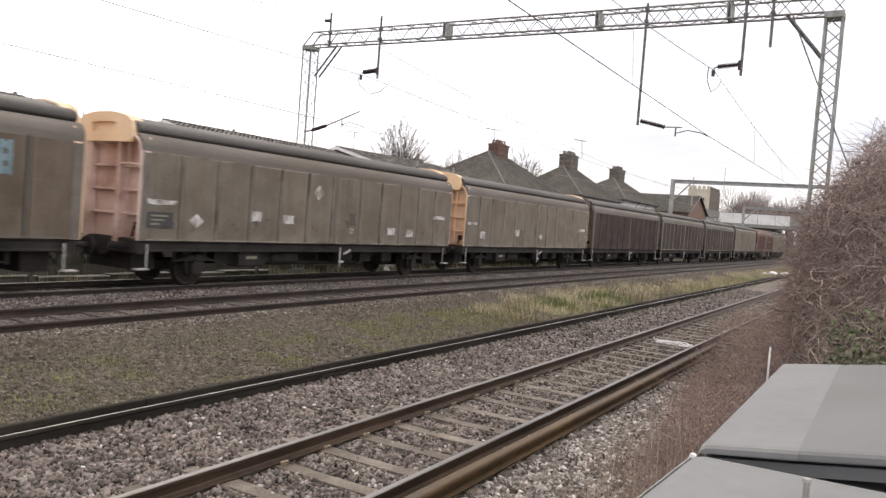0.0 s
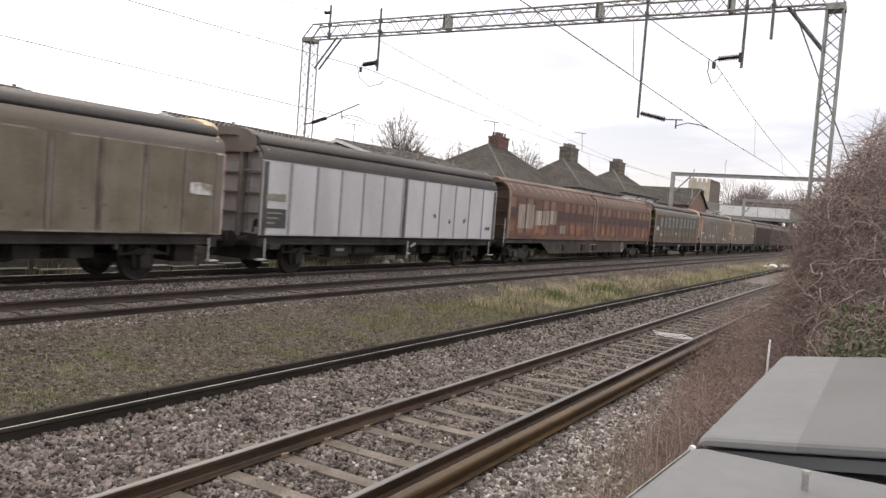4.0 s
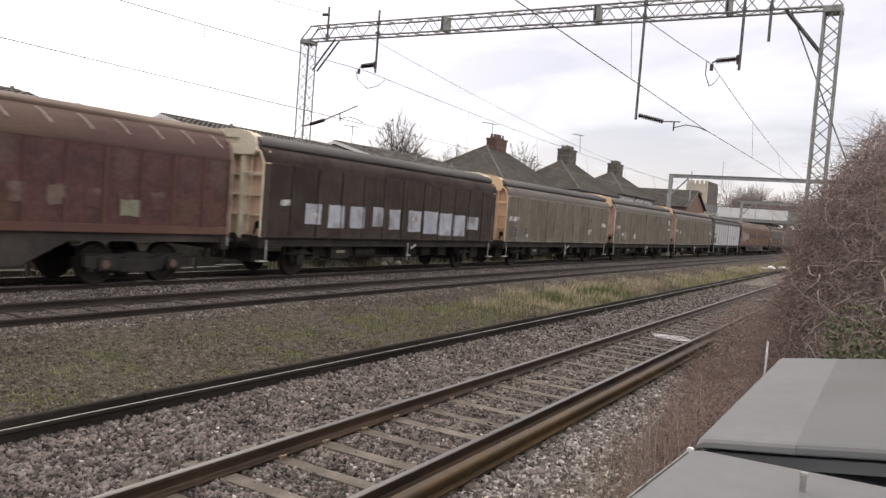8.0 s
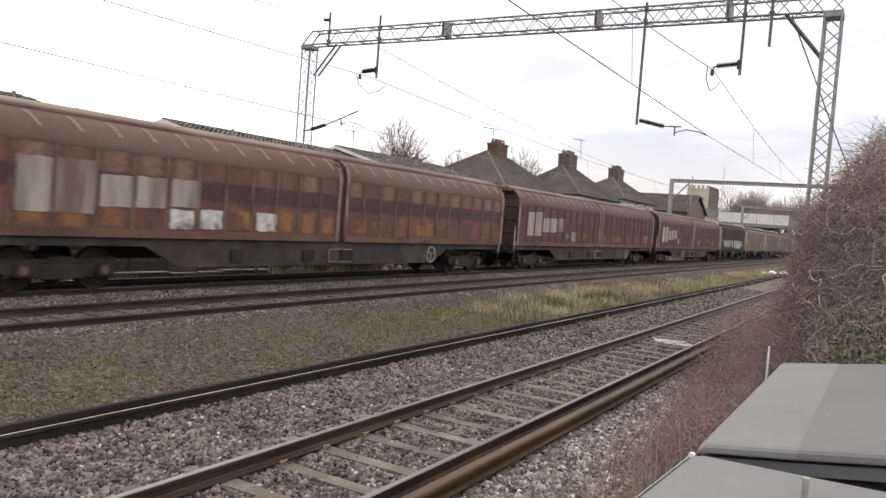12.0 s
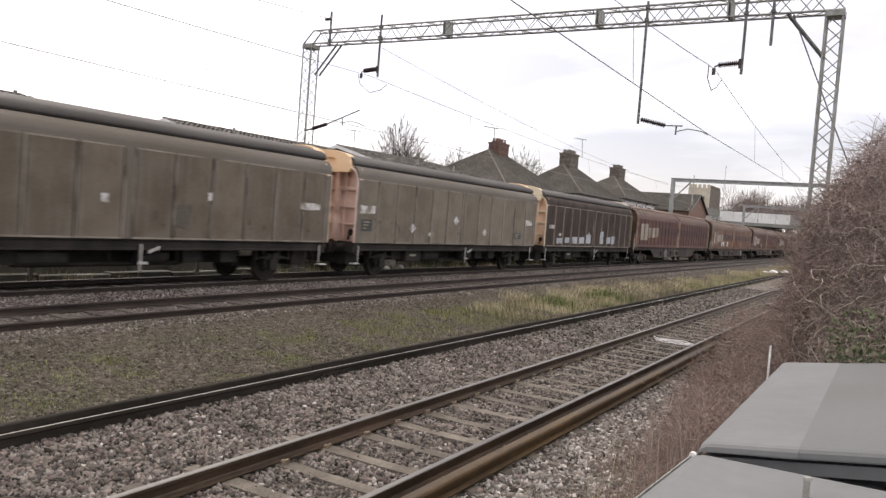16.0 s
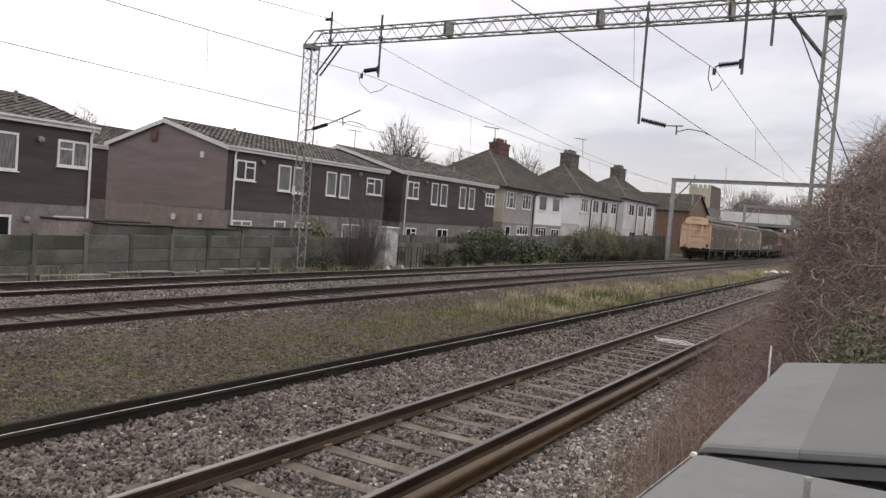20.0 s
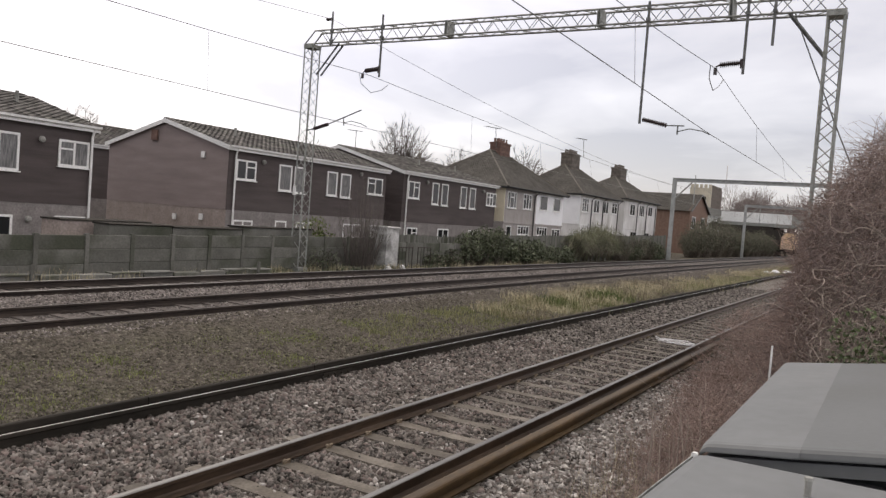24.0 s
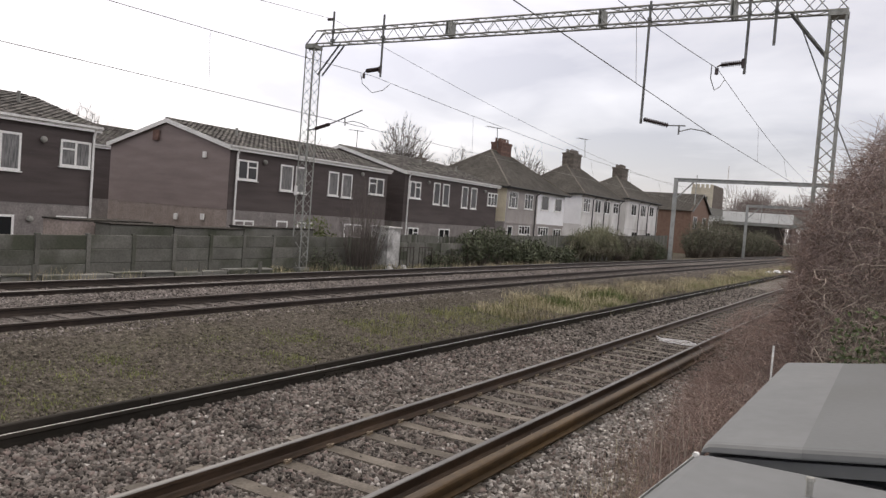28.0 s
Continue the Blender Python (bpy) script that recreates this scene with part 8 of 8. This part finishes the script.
    for p, q in (((-.55, .56), (.55, .56)), ((.55, .56), (.55, .94)), ((.55, .94), (-.55, .94)), ((-.55, .94), (-.55, .56))):
        fr.bar((p[0] + .3, -1.25, p[1]), (q[0] + .3, -1.25, q[1]), .035)
    part("placard_frame", fr, M_RED_TRIM, w)
    return w


PALE = [("p", 1.30, 2.02, 1.66, 2.74), ("p", 2.12, 3.02, 1.66, 2.77), ("p", 3.12, 3.95, 1.84, 2.52), ("p", 4.02, 4.85, 1.86, 2.55), ("p", 4.95, 5.80, 1.92, 2.57)]


def build_train():
    van = dict(length=13.75, hood=M_OCHRE, peach=M_PEACH, roof=M_ROOF, band=M_TAN_BAND, rib=M_TAN_RIB)
    tan = "grimy tan van with ochre ends"
    # far ahead
    pink = {**van, "peach": M_PINK_END, "post": M_PINK_END}
    dull = {**van, "hood": M_TAN_BAND, "peach": M_TAN_RIB}
    short_van("sliding_door_van", 84.9, side=M_TAN, patches=[], label="grimy tan two-axle van with sliding doors", **dull)
    short_van("sliding_door_van", 70.1, side=M_CHOC, patches=[], label="dark grimy two-axle van with sliding doors", **dull)
    short_van("sliding_door_van", 114.5, side=M_TAN, patches=[], label="grimy tan two-axle van with sliding doors", **dull)
    long_van("bogie_van", 99.6, 14.7, M_PANEL_MAROON, M_MAROON_ROOF, [], "maroon bogie van with a rounded roof")
    short_van("sliding_door_van", 55.4, side=M_CHOC, patches=[], label="dark grimy two-axle van with sliding doors", **dull)
    short_van("sliding_door_van", 40.75, side=M_CHOC, patches=[], label="dark reddish two-axle van with sliding doors", **{**dull, "rib": M_CHOC})
    short_van("sliding_door_van", 26.1, side=M_TAN, label=tan + ", paint marks low down", **van,
              patches=[("w", 1.3, 1.7, 1.45, 1.75), ("w", 4.6, 5.0, 1.6, 1.9), ("d", 7.2, 7.7, 1.5, 1.8), ("w", 0.2, .95, 2.0, 2.1), ("w", 12.4, 13.3, 2.0, 2.15)])
    short_van("sliding_door_van", 11.15, side=M_TAN, label=tan + ", white marks and diamond labels", **pink,
              patches=[("w", .20, 1.02, 1.96, 2.08), ("d", 1.4, 1.85, 1.45, 1.8), ("w", 3.45, 3.8, 1.7, 1.95), ("w", 4.65, 5.05, 1.66, 1.9), ("d", 5.85, 6.3, 2.39, 2.83), ("w", 9.65, 10.1, 1.46, 1.7),
                       ("w", 10.8, 11.2, 1.42, 1.68), ("w", 12.5, 13.3, 2.08, 2.21), ("k", .2, .92, 1.43, 1.79), ("s", 7.6, 7.9, 1.7, 2.1), ("w", 7.65, 7.8, 1.45, 1.62)])
    short_van("sliding_door_van", -4.0, side=M_LOGO_WAGON, rear=(M_RED_TRIM, M_RED_END), label="olive-brown van with a row of faded blue sign blocks", **{**van, "rib": M_TAN_BAND},
              patches=[("B", 1.45, 2.1, 2.25, 2.9), ("B", 2.78, 3.0, 2.25, 2.92), ("B", 3.62, 4.3, 2.26, 2.93), ("B", 4.75, 5.42, 2.27, 2.95), ("B", 5.86, 6.48, 2.28, 2.96), ("B", 7.25, 7.9, 2.28, 2.98),
                       ("B", 8.35, 9.0, 2.3, 3.0), ("B", 9.45, 10.08, 2.3, 3.0), ("B", 10.55, 11.2, 2.3, 3.0), ("B", 11.7, 12.4, 2.3, 3.02), ("w", .41, 1.04, 2.0, 2.25), ("w", 1.55, 2.0, 1.6, 1.8), ("d", 5.85, 6.3, 1.63, 1.95)] + [("q", 1.5 + 1.12 * k, 1.88 + 1.12 * k, 1.60, 2.0) for k in range(10)])
    long_van("bogie_van", -27.85, 22.55, M_PANEL_RUST, M_BROWN_ROOF, PALE + [("g", 6.3, 7.0, 1.48, 1.89), ("o", 3.66, 4.3, 1.37, 1.66), ("o", 12.6, 13.1, 1.5, 1.9), ("o", 14.5, 15.0, 1.45, 1.85), ("o", 9.2, 9.8, 1.5, 1.9)],
             "rusty maroon bogie van with worn pale overpaint and a dark stripe", wheel_at=5.6)
    short_van("sliding_door_van", -42.6, side=M_SILVER, label="silver-grey two-axle van with a dark roof and black data panel", **{**van, "rib": M_SILVER_RIB, "band": M_ROOF, "hood": M_TAN_BAND, "peach": M_SILVER_RIB},
              patches=[("k", .12, 1.0, 1.34, 1.86), ("g", .2, .95, 2.07, 2.26), ("s", 8.8, 8.95, 1.9, 2.0), ("s", 9.9, 10.05, 1.7, 1.85), ("s", 11.0, 11.2, 1.75, 1.9), ("s", 12.9, 13.3, 1.5, 1.62)])
    short_van("sliding_door_van", -57.7, side=M_TAN_OLIVE, label=tan + ", a white label at each end", **pink,
              patches=[("w", .15, .95, 2.14, 2.3), ("d", 1.4, 1.85, 1.97, 2.25), ("w", 12.74, 13.4, 2.09, 2.37), ("s", 4.2, 4.6, 1.7, 2.0)])
    short_van("sliding_door_van", -72.7, side=M_TAN_OLIVE, label=tan + ", torn labels", **pink,
              patches=[("w", .4, 1.1, 2.05, 2.22), ("d", 1.5, 1.95, 1.56, 1.82), ("w", 4.1, 4.45, 1.45, 1.76), ("w", 12.73, 13.1, 2.54, 2.87), ("w", 12.44, 13.4, 2.16, 2.28), ("g", 1.95, 2.5, 1.40, 1.85), ("s", 10.51, 10.94, 2.29, 2.6),
                       ("k", .3, .95, 1.45, 1.76), ("k", 11.45, 12.22, 1.41, 1.66), ("s", 8.6, 8.9, 1.9, 2.1)])
    short_van("sliding_door_van", -87.7, side=M_TAN_OLIVE, label=tan + ", dark scuffs and white labels", **van,
              patches=[("w", .3, 1.35, 2.04, 2.24), ("w", 2.2, 2.4, 1.35, 1.50), ("w", 10.44, 10.89, 1.61, 1.88), ("w", 12.48, 13.3, 2.05, 2.27), ("s", 2.0, 2.3, 1.51, 1.76), ("s", 10.5, 10.89, 2.27, 2.47), ("k", .6, 1.1, 1.37, 1.77), ("s", 5.4, 5.8, 1.8, 2.1)])
    short_van("sliding_door_van", -102.6, side=M_CHOC, label="chocolate-brown van with a row of bluish-white overpainted squares", **{**van, "rib": M_CHOC, "band": M_CHOC, "hood": M_CREAM},
              patches=[("b", 1.75, 2.45, 1.54, 2.12), ("b", 2.8, 3.55, 1.45, 2.13), ("b", 3.85, 4.58, 1.46, 2.14), ("b", 5.05, 5.62, 1.54, 2.17), ("b", 5.98, 6.6, 1.47, 2.14), ("b", 7.15, 7.95, 1.41, 2.15), ("b", 8.15, 9.09, 1.36, 2.17),
                       ("b", 9.2, 10.15, 1.32, 2.14), ("b", 10.3, 11.2, 1.3, 2.11), ("b", 11.4, 12.3, 1.58, 2.09), ("w", .7, 1.1, 2.02, 2.18), ("d", 2.0, 2.4, 1.63, 1.91), ("d", 7.36, 7.77, 1.66, 2.02)])
    long_van("bogie_van", -125.9, 22.3, M_PANEL_MAROON, M_MAROON_ROOF, PALE + [("g", 5.95, 6.7, 1.56, 1.98), ("g", 13.2, 13.8, 1.5, 1.95), ("g", 19.0, 19.5, 1.55, 1.9)] + [("h", 12.4 + .82 * k, 12.75 + .82 * k, 1.72, 2.12) for k in range(10)],
             "deep maroon bogie van with worn pale overpaint and faint lettering", wheel_at=-2.9)
    long_van("bogie_van", -149.6, 22.5, M_PANEL_MAROON, M_MAROON_ROOF, PALE + [("o", 7.9, 8.4, 1.47, 1.81), ("o", 8.65, 9.3, 1.5, 1.91), ("o", 11.95, 12.6, 1.45, 1.85), ("o", 12.9, 13.5, 1.45, 1.85), ("o", 13.9, 14.5, 1.45, 1.82), ("o", 14.8, 15.3, 1.45, 1.82),
             ("o", 16.6, 17.3, 1.45, 1.88), ("o", 18.4, 19.0, 1.45, 1.86), ("o", 20.3, 21.1, 1.45, 2.0), ("k", 6.05, 6.75, 1.56, 1.8), ("g", 6.9, 7.6, 1.44, 1.92)], "maroon bogie van with orange rust squares and pale overpaint", wheel_at=5.6)
    long_van("bogie_van", -173.3, 22.4, M_PANEL_RUST, M_BROWN_ROOF, PALE + [("w", 4.95, 5.65, 1.41, 1.86), ("w", 5.85, 6.55, 1.43, 1.9), ("w", 7.75, 8.5, 1.42, 1.91), ("o", 6.7, 7.5, 1.42, 1.89), ("o", 12.0, 12.6, 1.46, 1.85), ("o", 12.9, 13.5, 1.46, 1.85),
             ("o", 15.6, 16.1, 1.45, 1.8), ("g", .4, 1.0, 1.45, 1.85)], "rusty brown bogie van with a dark stripe and white square patches", wheel_at=5.6)
    long_van("bogie_van", -197.0, 22.4, M_PANEL_DEEP, M_MAROON_ROOF, PALE, "plain dark maroon bogie van with pale overpainted panels", wheel_at=-2.9)
    short_van("sliding_door_van", -211.7, side=M_CHOC, label="dark brown two-axle van with low white overpainted squares", **{**van, "band": M_CHOC, "hood": M_CREAM},
              patches=[("b", 1.5, 2.3, 1.28, 1.56), ("b", 2.6, 3.2, 1.33, 1.6), ("b", 3.6, 4.35, 1.3, 1.64), ("b", 4.65, 5.4, 1.31, 1.65), ("b", 5.7, 6.4, 1.33, 1.8), ("b", 7.95, 8.5, 1.32, 2.01), ("b", 9.1, 9.8, 1.35, 1.73), ("b", 10.0, 10.55, 1.32, 1.79),
                       ("w", .45, 1.1, 2.01, 2.19), ("d", 1.7, 2.1, 1.65, 1.82), ("d", 5.9, 6.2, 1.7, 1.95)])
    short_van("sliding_door_van", -226.7, side=M_TAN, label=tan + ", four white diamond labels", **pink,
              patches=[("d", 3.05, 3.5, 1.51, 1.85), ("d", 4.35, 4.8, 1.31, 1.66), ("d", 6.1, 6.5, 1.86, 2.22), ("d", 8.5, 8.92, 1.5, 1.8), ("w", 12.55, 13.35, 2.06, 2.3), ("k", 11.54, 12.22, 1.43, 1.7), ("w", .2, 1.02, 2.08, 2.32), ("k", .3, .86, 1.51, 1.89)])
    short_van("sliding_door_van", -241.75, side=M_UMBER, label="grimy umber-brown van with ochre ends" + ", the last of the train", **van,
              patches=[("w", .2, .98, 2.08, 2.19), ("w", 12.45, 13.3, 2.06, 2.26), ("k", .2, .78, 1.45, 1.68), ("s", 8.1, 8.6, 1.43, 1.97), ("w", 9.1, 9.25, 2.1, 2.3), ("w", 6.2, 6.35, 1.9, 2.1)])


build_train()


# ================= what moves =================
def train_shift(t):
    return 14.05 * t + 0.0818 * t * t


def motions():
    times = [float(k) for k in range(29)]
    for w, s in WAGONS:
        walk(w, [(t, pose(s + train_shift(t), FAR_Y, FAR_Z)) for t in times])
    # wheels roll while they pass the camera
    for wheel, x, s in WHEELS:
        base = wheel.matrix_basis.translation.copy()
        rows, angle, last = [(0.0, pose(*base))], 0.0, None
        for k in range(1, 840):
            t = k / 30
            place = s + x + train_shift(t)
            if 3 < place < 48:
                if last is None:
                    last = place
                    rows.append((t, pose(*base, 0, math.degrees(angle), 0)))
                    continue
                angle += (place - last) / .46
                last = place
                rows.append((t, pose(*base, 0, math.degrees(angle), 0)))
        rows.append((28.0, pose(*base, 0, math.degrees(angle), 0)))
        walk(wheel, rows)


motions()
